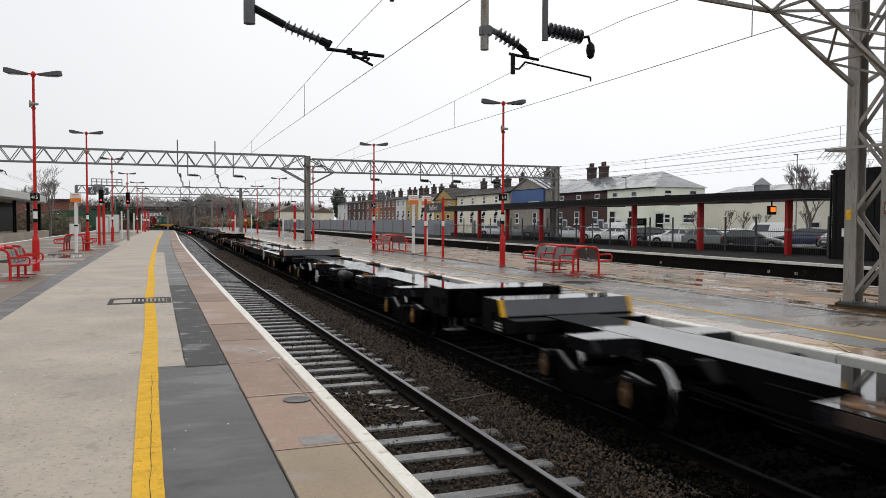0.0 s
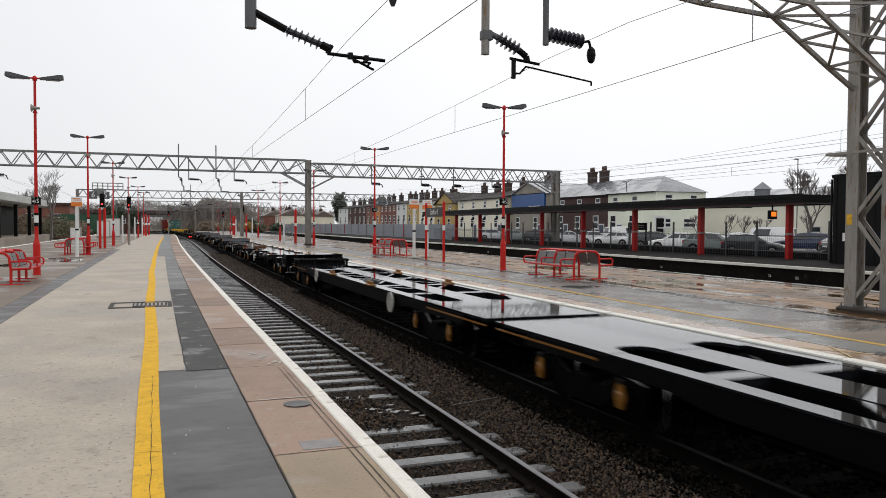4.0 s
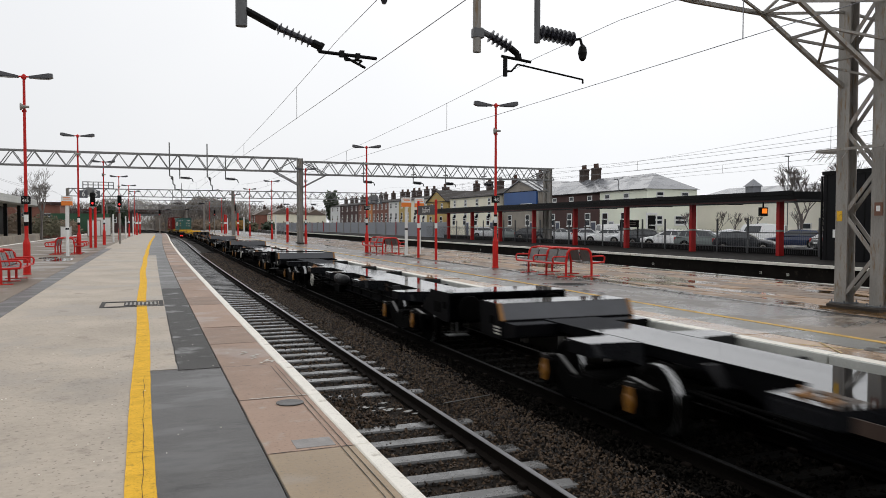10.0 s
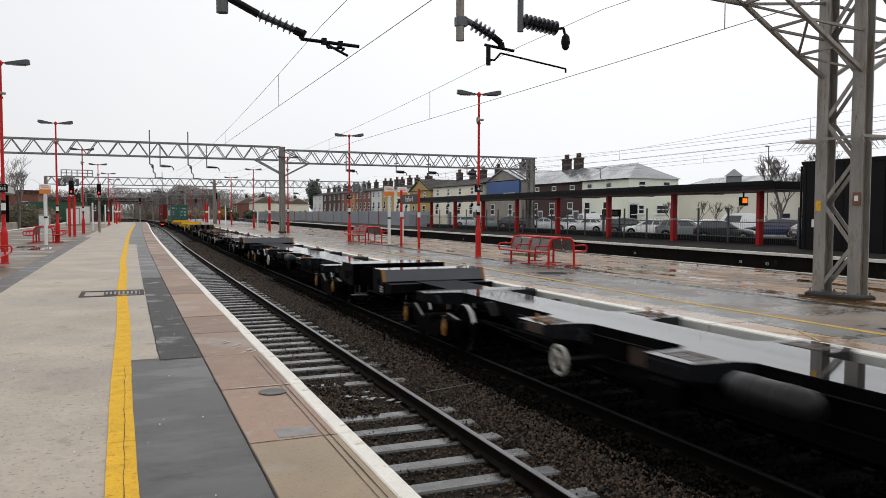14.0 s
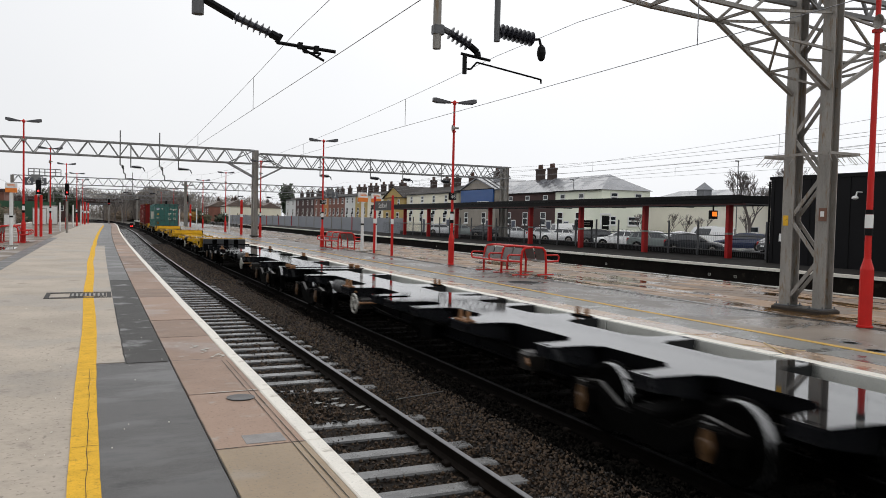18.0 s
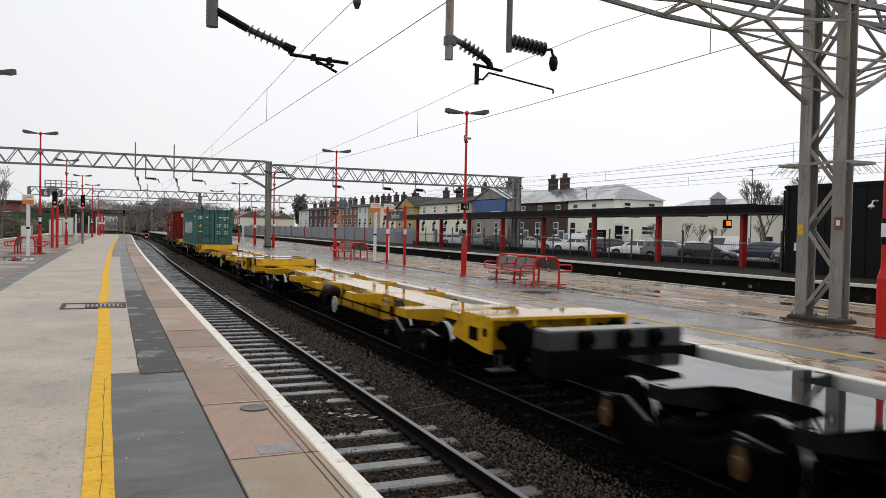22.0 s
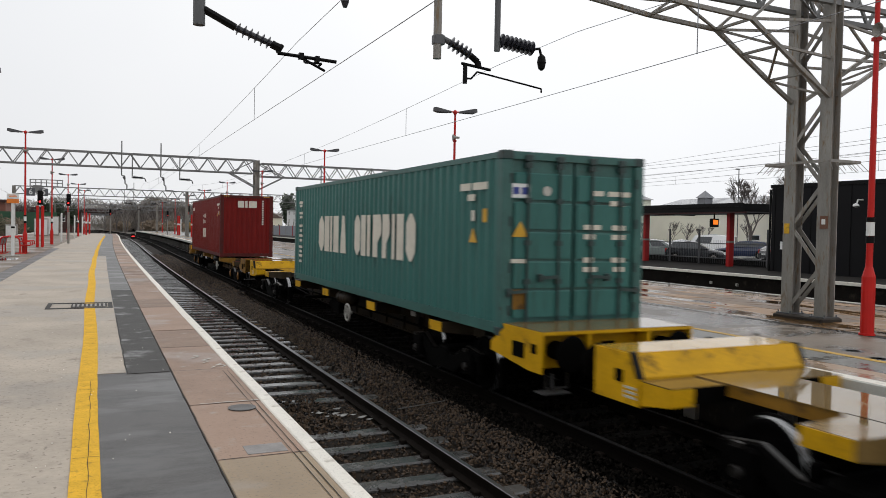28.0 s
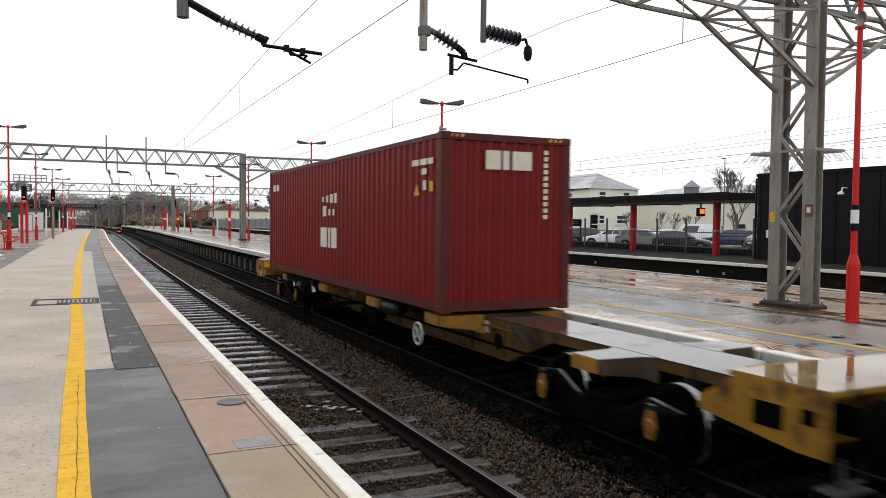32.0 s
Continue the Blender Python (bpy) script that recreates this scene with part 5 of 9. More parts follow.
def lamp_post(top, speaker=True):
    p = thing("lamp_post", Matrix(), "red platform lamp post with two dark flat lamp heads", "lamp post", "lamp posts on the platforms")
    bm = bmesh.new()
    turned(bm, [(0.125, 0.0), (0.125, 0.03), (0.105, 0.035), (0.105, 0.95), (0.056, 1.12), (0.054, 1.2), (0.048, 3.0), (0.038, top - 0.07)], 2, n=14)
    part("pole", bm, red_paint, p, smooth=False)
    bm = bmesh.new()
    turned(bm, [(0.064, 1.62), (0.064, 1.84)], 2, n=12)
    part("white_band", bm, sign_white, p, "white reflective band")
    for za, zb in ((1.5, 1.615), (1.845, 1.92)):
        part("dark_band", mesh_of(turned, [(0.066, za), (0.066, zb)], 2, n=12), black_paint, p)
    bm = bmesh.new()
    turned(bm, [(0.06, top - 0.11), (0.075, top - 0.05), (0.06, top + 0.01), (0.02, top + 0.05)], 2, n=10)
    rod(bm, (-0.16, 0, top - 0.03), (0.16, 0, top - 0.03), 0.025)
    part("bracket", bm, red_paint, p)
    for s in (-1, 1):
        bm = bmesh.new()
        vs = [(s * 0.14, -0.07, 5.78), (s * 0.14, 0.07, 5.78), (s * 0.14, 0.07, 5.84), (s * 0.14, -0.07, 5.84),
              (s * 0.7, -0.15, 5.80), (s * 0.7, 0.15, 5.80), (s * 0.68, 0.12, 5.95), (s * 0.68, -0.12, 5.95),
              (s * 0.8, -0.12, 5.83), (s * 0.8, 0.12, 5.83), (s * 0.79, 0.1, 5.95), (s * 0.79, -0.1, 5.95)]
        vs = [(a, b, c + top - 5.85) for a, b, c in vs]
        q = [(0, 3, 2, 1), (8, 9, 10, 11)] + [(a + i, a + (i + 1) % 4, b + (i + 1) % 4, b + i) for a, b in ((0, 4), (4, 8)) for i in range(4)]
        faces(bm, vs, q)
        bmesh.ops.recalc_face_normals(bm, faces=bm.faces)
        h = part("lamp_head", bm, surf("lamp_housing", (0.05, 0.05, 0.055), 0.4) if "lamp_housing" not in MATS else MATS["lamp_housing"], p, "dark grey flat lamp housing")
        part("diffuser", mesh_of(box, min(s * 0.3, s * 0.68), max(s * 0.3, s * 0.68), -0.1, 0.1, top - 0.075, top - 0.06), glass_dark, h)
    if speaker:
        zs = top - 0.98
        bm = bmesh.new()
        rod(bm, (0.0, -0.03, zs), (0.0, -0.1, zs), 0.03)
        turned(bm, [(0.035, 0.13), (0.04, 0.06), (0.045, 0.0), (0.075, -0.06), (0.115, -0.1), (0.118, -0.115), (0.1, -0.1), (0.02, -0.02)], 0, (0.02, -0.12, zs + 0.02), 16)
        part("loudspeaker", bm, galv, p, "pale grey horn loudspeaker")
        part("speaker_bracket", mesh_of(box, -0.06, 0.06, -0.06, 0.06, zs - 0.12, zs - 0.06, c=0.01), red_paint, p)
    return p


lamp_a, lamp_b = lamp_post(5.87), lamp_post(6.08)
LAMPS_R = [(11.45, 8.35), (11.72, 24.9), (11.35, 41.2), (11.33, 59.6), (11.2, 78.0), (11.0, 97.0), (10.9, 116.0), (10.8, 136.0), (10.6, 158.0)]
LAMPS_L = [(-3.48, 26.4), (-3.4, 43.2), (-3.25, 60.8), (-3.1, 79.5), (-2.95, 98.0), (-2.8, 116.0)]
for src, places, turn in ((lamp_a, LAMPS_R, -14), (lamp_b, LAMPS_L, 0)):
    src.matrix_basis = here(*places[0], 0, turn)
    for x, y in places[1:]:
        copy_thing(src, here(x, y, 0, turn))


def post_sign(x, y, z, text):
    s = thing("platform_number_sign", here(x, y, z), "black sign plate with white platform numbers on a lamp post", "sign", "number signs on lamp posts")
    part("plate", mesh_of(box, -0.12, 0.12, -0.085, -0.07, -0.12, 0.12), black_paint, s)
    part("back_plate", mesh_of(box, -0.12, 0.12, 0.07, 0.085, -0.12, 0.12), black_paint, s)
    part("clamp", mesh_of(box, -0.07, 0.07, -0.07, 0.07, -0.05, 0.05), black_paint, s)
    lettering(text, 0.15, sign_white, pose(0, -0.088, -0.02) @ FACE, s)
    for k in (-0.09, 0.03):
        part("rule", mesh_of(box, k, k + 0.06, -0.09, -0.086, 0.08, 0.09), sign_white, s)


post_sign(-3.48, 26.4, 2.29, "4/5")
post_sign(11.72, 24.9, 2.46, "4/5")
post_sign(11.35, 41.2, 2.46, "4/5")

perforated = surf("perforated_seat_steel", (0.13, 0.125, 0.12), 0.45, 0.2, var=0.25, scale=8, grain=90, bump=0.3)


def bench():
    """Back-to-back seats on bent red tube frames."""
    b = thing("platform_bench", Matrix(), "red tubular steel platform bench, back to back, grey perforated seats", "bench", "benches on the platforms")
    for s in (-1, 1):
        for y in (0.0, 1.2, 2.4):
            bm = bmesh.new()
            tube(bm, [(s * 0.44, y, 0.0), (s * 0.44, y, 0.4), (s * 0.4, y, 0.72), (s * 0.3, y, 0.82), (s * 0.02, y, 0.84)], 0.036)
            tube(bm, [(s * 0.88, y, 0.42), (s * 0.44, y, 0.4)], 0.03)
            tube(bm, [(s * 0.88, y, 0.42), (s * 0.9, y, 0.56), (s * 0.84, y, 0.61), (s * 0.42, y, 0.6)], 0.024)
            part("bent_frame", bm, red_paint, b)
            part("foot_plate", mesh_of(box, s * 0.44 - 0.28, s * 0.44 + 0.28, y - 0.04, y + 0.04, 0.0, 0.025, c=0.008), red_paint, b)
        bm = bmesh.new()
        tube(bm, [(s * 0.86, 0.0, 0.41), (s * 0.86, 2.4, 0.41)], 0.026)
        tube(bm, [(s * 0.1, 0.0, 0.84), (s * 0.1, 2.4, 0.84)], 0.03)
        part("long_rail", bm, red_paint, b)
        for y in (0.06, 0.64, 1.26, 1.84):
            bm = bmesh.new()
            prism(bm, [(s * 0.44, 0.44), (s * 0.46, 0.45), (s * 0.36, 0.8), (s * 0.34, 0.79)], 1, y, y + 0.5)
            part("backrest", bm, perforated, b, "grey perforated backrest")
            bm = bmesh.new()
            prism(bm, [(s * 0.46, 0.4), (s * 0.48, 0.43), (s * 0.82, 0.44), (s * 0.84, 0.42)], 1, y, y + 0.5)
            part("seat", bm, perforated, b, "grey perforated seat")
    return b


bench_a = bench()
bench_a.matrix_basis = here(12.05, 19.7)
for x, y in ((11.75, 37.9), (-3.95, 22.2), (-4.0, 42.6)):
    copy_thing(bench_a, here(x, y))


def info_sign(x, y, turn=0):
    s = thing("information_sign", here(x, y, 0, turn), "white and orange sign box on a white post", "sign", "signs on white posts")
    bm = bmesh.new()
    turned(bm, [(0.075, 0.0), (0.075, 2.4)], 2, n=12)
    part("post", bm, white_metal, s)
    part("base_plate", mesh_of(box, -0.3, 0.3, -0.14, 0.14, 0.0, 0.05, c=0.015), galv, s)
    bm = bmesh.new()
    turned(bm, [(0.08, 1.28), (0.08, 1.36)], 2, n=12)
    part("band", bm, black_paint, s)
    h = part("sign_box", mesh_of(box, -0.24, 0.24, -0.07, 0.07, 2.6, 2.84, c=0.02), sign_white, s)
    part("orange_strip", mesh_of(box, -0.24, 0.24, -0.075, 0.075, 2.4, 2.6, c=0.02), orange_m, s, "orange lower panel")
    for k, (a, c) in enumerate(((-0.17, 0.14), (-0.14, 0.17))):
        part("text_bar", mesh_of(box, a, c, -0.076, -0.071, 2.75 - k * 0.07, 2.78 - k * 0.07), orange_m, h)


info_sign(11.62, 34.9)
info_sign(12.6, 35.8)
info_sign(-3.55, 39.2)

b = thing("station_name_board", here(11.74, 31.1), "dark station name board on two tall red posts", "sign")
for y in (0.0, 2.35):
    bm = bmesh.new()
    turned(bm, [(0.058, 0.0), (0.058, 2.6), (0.035, 2.64)], 2, (0, y, 0), 12)
    part("post", bm, red_paint, b)
    bm = bmesh.new()
    turned(bm, [(0.064, 1.38), (0.064, 1.6)], 2, (0, y, 0), 12)
    part("white_band", bm, sign_white, b)
part("board", mesh_of(box, -0.04, 0.04, 0.07, 2.28, 1.98, 2.4), surf("name_board_black", (0.02, 0.02, 0.022), 0.35), b)
lettering("Stafford", 0.34, sign_white, pose(-0.045, 1.18, 2.19, 90, 0, -90), b)


# ---- overhead line ----
def portal_mast(x, y, top, label, plinth=True, guard=False, f=1.0, gap=0.42):
    m = thing("overhead_line_mast", here(x, y), label, "mast", "overhead line masts")
    for k in (-gap, gap):
        bm = bmesh.new()
        prism(bm, [(a * f, k + b) for a, b in ((-0.163, -0.13), (-0.137, -0.13), (-0.137, -0.01), (0.137, -0.01), (0.137, -0.13), (0.163, -0.13),
                   (0.163, 0.13), (0.137, 0.13), (0.137, 0.01), (-0.137, 0.01), (-0.137, 0.13), (-0.163, 0.13))], 2, 0.06 if plinth else -1.2, top)
        part("upright", bm, galv, m)
    n = round(top / 0.82)
    for i in range(n):
        a, b = 0.2 + (top - 0.3) * i / n, 0.2 + (top - 0.3) * (i + 1) / n
        for s in (-1, 1):
            e = 1 if (i % 2) else -1
            part("lacing_bar", mesh_of(bar, (s * 0.13 * f, -e * (gap - 0.05), a), (s * 0.13 * f, e * (gap - 0.05), b), 0.018, 0.075), galv, m)
    if plinth:
        part("plinth", mesh_of(box, -0.28, 0.28, -0.57, 0.57, -0.02, 0.07, c=0.025), surf("dark_plinth", (0.035, 0.028, 0.022), 0.7, var=0.4, spec=0.2), m, "low dark concrete plinth")
        for k in (-gap, gap):
            bp = part("base_plate", mesh_of(box, -0.2, 0.2, k - 0.16, k + 0.16, 0.07, 0.09), galv_dark, m)
            for s in (-0.16, 0.16):
                for e in (-0.14, 0.14):
                    part("bolt", mesh_of(rod, (s, k + e, 0.085), (s, k + e, 0.13), 0.016, 6), galv_dark, bp)
    if guard:
        bm = bmesh.new()
        fr = [(-0.4, -0.72), (0.4, -0.72), (0.4, 0.72), (-0.4, 0.72)]
        for (xa, ya), (xb, yb) in zip(fr, fr[1:] + fr[:1]):
            bar(bm, (xa, ya, 2.98), (xb, yb, 2.98), 0.05, 0.05)
            for i in range(6):
                f = i / 6
                px, py = xa + (xb - xa) * f, ya + (yb - ya) * f
                ln = math.hypot(px, py)
                rod(bm, (px, py, 2.98), (px + px / ln * 0.16, py + py / ln * 0.16, 2.8), 0.006, 5)
        part("anti_climb_guard", bm, galv, m, "spiked anti-climbing guard")
        bm = bmesh.new()
        box(bm, -0.135, -0.112, -0.5, -0.34, 1.74, 1.98)
        part("number_plate", bm, surf("brown_plate", (0.16, 0.07, 0.04), 0.5), m, "small brown plate")
        part("plate_bars", mesh_of(box, -0.14, -0.136, -0.46, -0.38, 1.82, 1.92), sign_white, m)
        part("warning_plate", mesh_of(box, -0.122, -0.112, 0.36, 0.48, 1.64, 1.84), yellow_line, m, "yellow warning plate")
    return m


NEAR_Y = 10.39
portal_mast(12.5, NEAR_Y, 7.4, "grey steel lattice mast on a low plinth on the island platform", True, True, 0.7, 0.385)


def boom(y, x0, x1, z0, z1, columns, label, half=0.45, pitch=1.35, knee=True):
    """A laced box girder across the tracks, with knee braces at its columns."""
    g = thing("overhead_line_gantry", here(0, y), label, "gantry", "overhead line gantries")
    for k in (-half, half):
        for z in (z0, z1):
            part("chord", mesh_of(box, x0, x1, k - 0.045, k + 0.045, z - 0.045, z + 0.045), galv_mid, g)
    n = round((x1 - x0) / pitch)
    p = (x1 - x0) / n
    if y > 100:
        bm = bmesh.new()
        for i in range(n):
            a = x0 + i * p
            for k in (-half, half):
                bar(bm, (a, k, z0), (a + p / 2, k, z1), 0.05, 0.06)
                bar(bm, (a + p / 2, k, z1), (a + p, k, z0), 0.05, 0.06)
            for z, e in ((z0, 1), (z1, -1)):
                bar(bm, (a, -half * e * (-1) ** i, z), (a + p, half * e * (-1) ** i, z), 0.04, 0.04)
        tagged(part("lacing", bm, galv_mid, g), kind="stuff")
        n = 0
    for k in (-half, half):
        for i in range(n):
            a = x0 + i * p
            part("web_lacing_bar", mesh_of(bar, (a, k, z0), (a + p / 2, k, z1), 0.05, 0.06), galv_mid, g)
            part("web_lacing_bar", mesh_of(bar, (a + p / 2, k, z1), (a + p, k, z0), 0.05, 0.06), galv_mid, g)
    for z, e in ((z0, 1), (z1, -1)):
        for i in range(n):
            a = x0 + i * p
            part("flat_lacing_bar", mesh_of(bar, (a, -half * e * (-1) ** i, z), (a + p, half * e * (-1) ** i, z), 0.04, 0.04), galv_mid, g)
    if knee:
        for c in columns:
            for s in (-1, 1):
                if (s < 0 and c <= x0 + 0.1) or (s > 0 and c >= x1 - 0.5):
                    continue
                for k in (-0.42, 0.42):
                    part("knee_brace", mesh_of(bar, (c + s * 0.12, k, z0 - 1.05), (c + s * 2.1, k, z0), 0.06, 0.09), galv_mid, g)
                    part("tie_brace", mesh_of(bar, (c + s * 0.12, k, z1), (c + s * 2.1, k, z0), 0.05, 0.07), galv_mid, g)
    return g


# the near portal's girder lies above the view; its deep laced knees come down to the mast
near_boom = boom(NEAR_Y, -12.5, 34.0, 5.95, 7.25, (), "grey steel lattice girder over all the tracks at the near mast", 0.42, 1.5, False)
for s in (-1, 1):
    c = 12.5

    def strut(a, b, w):
        part("brace_bar", mesh_of(bar, a, b, w, w), galv, near_boom)
    lo = [(c + s * 0.1, 4.2), (c + s * 0.75, 4.57), (c + s * 1.45, 4.99), (c + s * 2.1, 5.38), (c + s * 3.65, 5.44), (c + s * 5.3, 5.6), (c + s * 7.6, 5.95)]
    for k in (-0.42, 0.42):
        for (xa, za), (xb, zb) in zip(lo, lo[1:]):
            strut((xa, k, za), (xb, k, zb), 0.07)
        strut((c + s * 1.45, k, 4.99), (c + s * 0.1, k, 4.92), 0.045)
        strut((c + s * 2.1, k, 5.38), (c + s * 0.1, k, 5.6), 0.045)
        for (xa, za), xb in zip(lo[3:6], (1.4, 2.9, 4.4)):
            strut((xa, k, za), (c + s * xb, k, 5.95), 0.045)
    for i, (xa, za) in enumerate(lo[1:6]):
        strut((xa, -0.42, za), (xa, 0.42, za), 0.045)
        xb, zb = lo[i]
        strut((xa, -0.42 if i % 2 else 0.42, za), (xb, 0.42 if i % 2 else -0.42, zb), 0.04)
for x in (1.17, 4.48, 5.3, 3.25):
    part("cross_bearer", mesh_of(box, x - 0.09, x + 0.09, -0.46, 0.46, 5.88, 5.95), galv_mid, near_boom)

portal_mast(11.0, 60.3, 6.7, "grey steel mast on the island platform carrying a lattice gantry")
portal_mast(33.1, 60.0, 6.45, "grey steel mast behind the far platform", False)
portal_mast(-12.6, 60.0, 6.45, "grey steel mast beyond the near platform", False)
boom(60.3, -22.0, 10.75, 5.66, 6.68, (11.0,), "grey lattice gantry girder across the near tracks")
boom(60.3, 11.25, 33.4, 5.46, 6.46, (11.0, 33.1), "grey lattice gantry girder across the far tracks")
for yy, xa, xb, cols in ((112, -10.9, 33.0, (-10.9, 10.3)), (163, -9.0, 22.0, (-9.0, 10.0)), (214, -9.0, 20.0, (-9.0, 10.5)), (262, -10.0, 20.0, (-10.0, 11.0))):
    for c in cols:
        portal_mast(c, yy, 6.2, "grey steel mast far down the line", False)
    boom(yy, xa, xb, 5.2, 6.2, (), "grey lattice gantry girder far down the line", knee=False)

# maintenance cage above the second gantry
g = thing("maintenance_cage", here(0, 112), "grey railed maintenance cage on top of a gantry", "walkway")
part("floor", mesh_of(box, -9.1, -5.3, -0.5, 0.5, 6.2, 6.28), galv_dark, g)
for k in (-0.47, 0.47):
    for z in (6.7, 7.1):
        part("rail", mesh_of(bar, (-9.1, k, z), (-5.3, k, z), 0.06, 0.06), galv_mid, g)
    for i in range(7):
        part("post", mesh_of(box, -9.1 + i * 0.627, -9.04 + i * 0.627, k - 0.03, k + 0.03, 6.28, 7.1), galv_mid, g)


def insulator(bm, a, b, r=0.075, n=6):
    """A ribbed insulator rod from a to b."""
    a, b = Vector(a), Vector(b)
    d = (b - a).normalized()
    e = d.orthogonal().normalized()
    f = d.cross(e)
    ln = (b - a).length
    rings = [(r * 0.45, 0.0)]
    for i in range(n):
        c = (i + 0.5) / n * ln
        rings += [(r * 0.45, c - 0.3 * ln / n), (r, c - 0.06 * ln / n), (r * 0.95, c + 0.04 * ln / n), (r * 0.5, c + 0.12 * ln / n)]
    rings.append((r * 0.45, ln))
    m = 12
    vs = [a + d * t + (e * math.cos(k * math.tau / m) + f * math.sin(k * math.tau / m)) * q for q, t in rings for k in range(m)]
    fs = [(i * m + k, i * m + (k + 1) % m, (i + 1) * m + (k + 1) % m, (i + 1) * m + k) for i in range(len(rings) - 1) for k in range(m)]
    faces(bm, vs, fs + [tuple(range(m - 1, -1, -1)), tuple(range((len(rings) - 1) * m, len(rings) * m))])


# registration gear at the near portal
g = thing("registration_arm", here(0, NEAR_Y - 0.25), "dark cantilever arm with ribbed insulator holding the contact wire", "overhead line gear", "registration arms")
part("drop_tube", mesh_of(rod, (1.17, 0, 4.12), (1.17, 0, 5.95), 0.075, 12), galv_dark, g)
bm = bmesh.new()
tube(bm, [(1.2, 0, 4.34), (1.62, -0.02, 4.14)], 0.05)
part("clamp_arm", bm, black_paint, g)
part("insulator", mesh_of(insulator, (1.62, -0.02, 4.14), (2.08, -0.04, 3.98), 0.085, 6), insul, g)
bm = bmesh.new()
tube(bm, [(2.08, -0.04, 3.98), (2.2, -0.05, 3.93)], 0.055)
tube(bm, [(2.16, -0.05, 3.87), (2.95, -0.08, 3.83)], 0.024)
tube(bm, [(2.16, -0.05, 3.87), (2.22, -0.05, 3.98)], 0.03)
tube(bm, [(2.5, -0.06, 3.83), (2.7, -0.06, 3.74), (2.8, -0.05, 3.7)], 0.018)
tube(bm, [(2.5, -0.06, 3.85), (2.52, -0.06, 3.78), (2.75, -0.07, 3.79), (2.7, -0.06, 3.74)], 0.014)
box(bm, 2.44, 2.5, -0.1, -0.02, 3.82, 3.9), box(bm, 2.66, 2.72, -0.1, -0.02, 3.81, 3.88)
part("steady_arm", bm, black_paint, g)

g = thing("registration_arm", here(0, NEAR_Y - 0.25), "grey drop tube with ribbed insulator and long steady arm", "overhead line gear", "registration arms")
part("drop_tube", mesh_of(rod, (4.48, 0, 4.06), (4.48, 0, 5.95), 0.06, 12), galv, g)
bm = bmesh.new()
box(bm, 4.41, 4.58, -0.065, 0.065, 4.27, 4.41, c=0.02)
tube(bm, [(4.56, -0.01, 4.36), (4.66, -0.02, 4.32)], 0.045)
part("clamp_arm", bm, galv_dark, g)
part("insulator", mesh_of(insulator, (4.66, -0.02, 4.32), (5.0, -0.03, 4.16), 0.1, 5), insul, g)
bm = bmesh.new()
tube(bm, [(5.0, -0.03, 4.16), (5.12, -0.03, 4.08), (5.14, -0.03, 4.0)], 0.05)
tube(bm, [(4.86, -0.03, 4.03), (5.34, -0.03, 3.98)], 0.022)
tube(bm, [(4.92, -0.03, 4.03), (4.92, -0.03, 3.74)], 0.035)
tube(bm, [(4.92, -0.03, 3.82), (5.02, -0.03, 3.82), (5.12, -0.03, 3.93), (5.2, -0.03, 3.92), (6.22, -0.05, 3.78), (6.22, -0.05, 3.72)], 0.014)
part("steady_arm", bm, black_paint, g)
g = thing("hanging_insulator", here(0, NEAR_Y - 0.25), "grey tube with a horizontal ribbed insulator and hanging eye", "overhead line gear")
part("drop_tube", mesh_of(rod, (5.3, -0.3, 4.2), (5.3, -0.3, 5.95), 0.045, 12), galv_dark, g)
part("insulator", mesh_of(insulator, (5.34, -0.3, 4.36), (5.92, -0.3, 4.3), 0.11, 8), insul, g)
bm = bmesh.new()
tube(bm, [(5.92, -0.3, 4.3), (6.02, -0.3, 4.32), (6.05, -0.3, 4.22)], 0.02)
turned(bm, [(0.02, 4.24), (0.055, 4.2), (0.068, 4.12), (0.05, 4.03), (0.02, 4.0)], 2, (6.06, -0.3, 0), 12)
part("hanging_eye", bm, black_paint, g)
g = thing("hanging_insulator", here(0, NEAR_Y), "dark hanging weight under the near girder", "overhead line gear")
bm = bmesh.new()
tube(bm, [(3.22, 0.2, 5.95), (3.22, 0.2, 5.02)], 0.02)
turned(bm, [(0.03, 5.02), (0.055, 4.98), (0.06, 4.82), (0.03, 4.74)], 2, (3.22, 0.2, 0), 10)
part("weight", bm, insul, g)

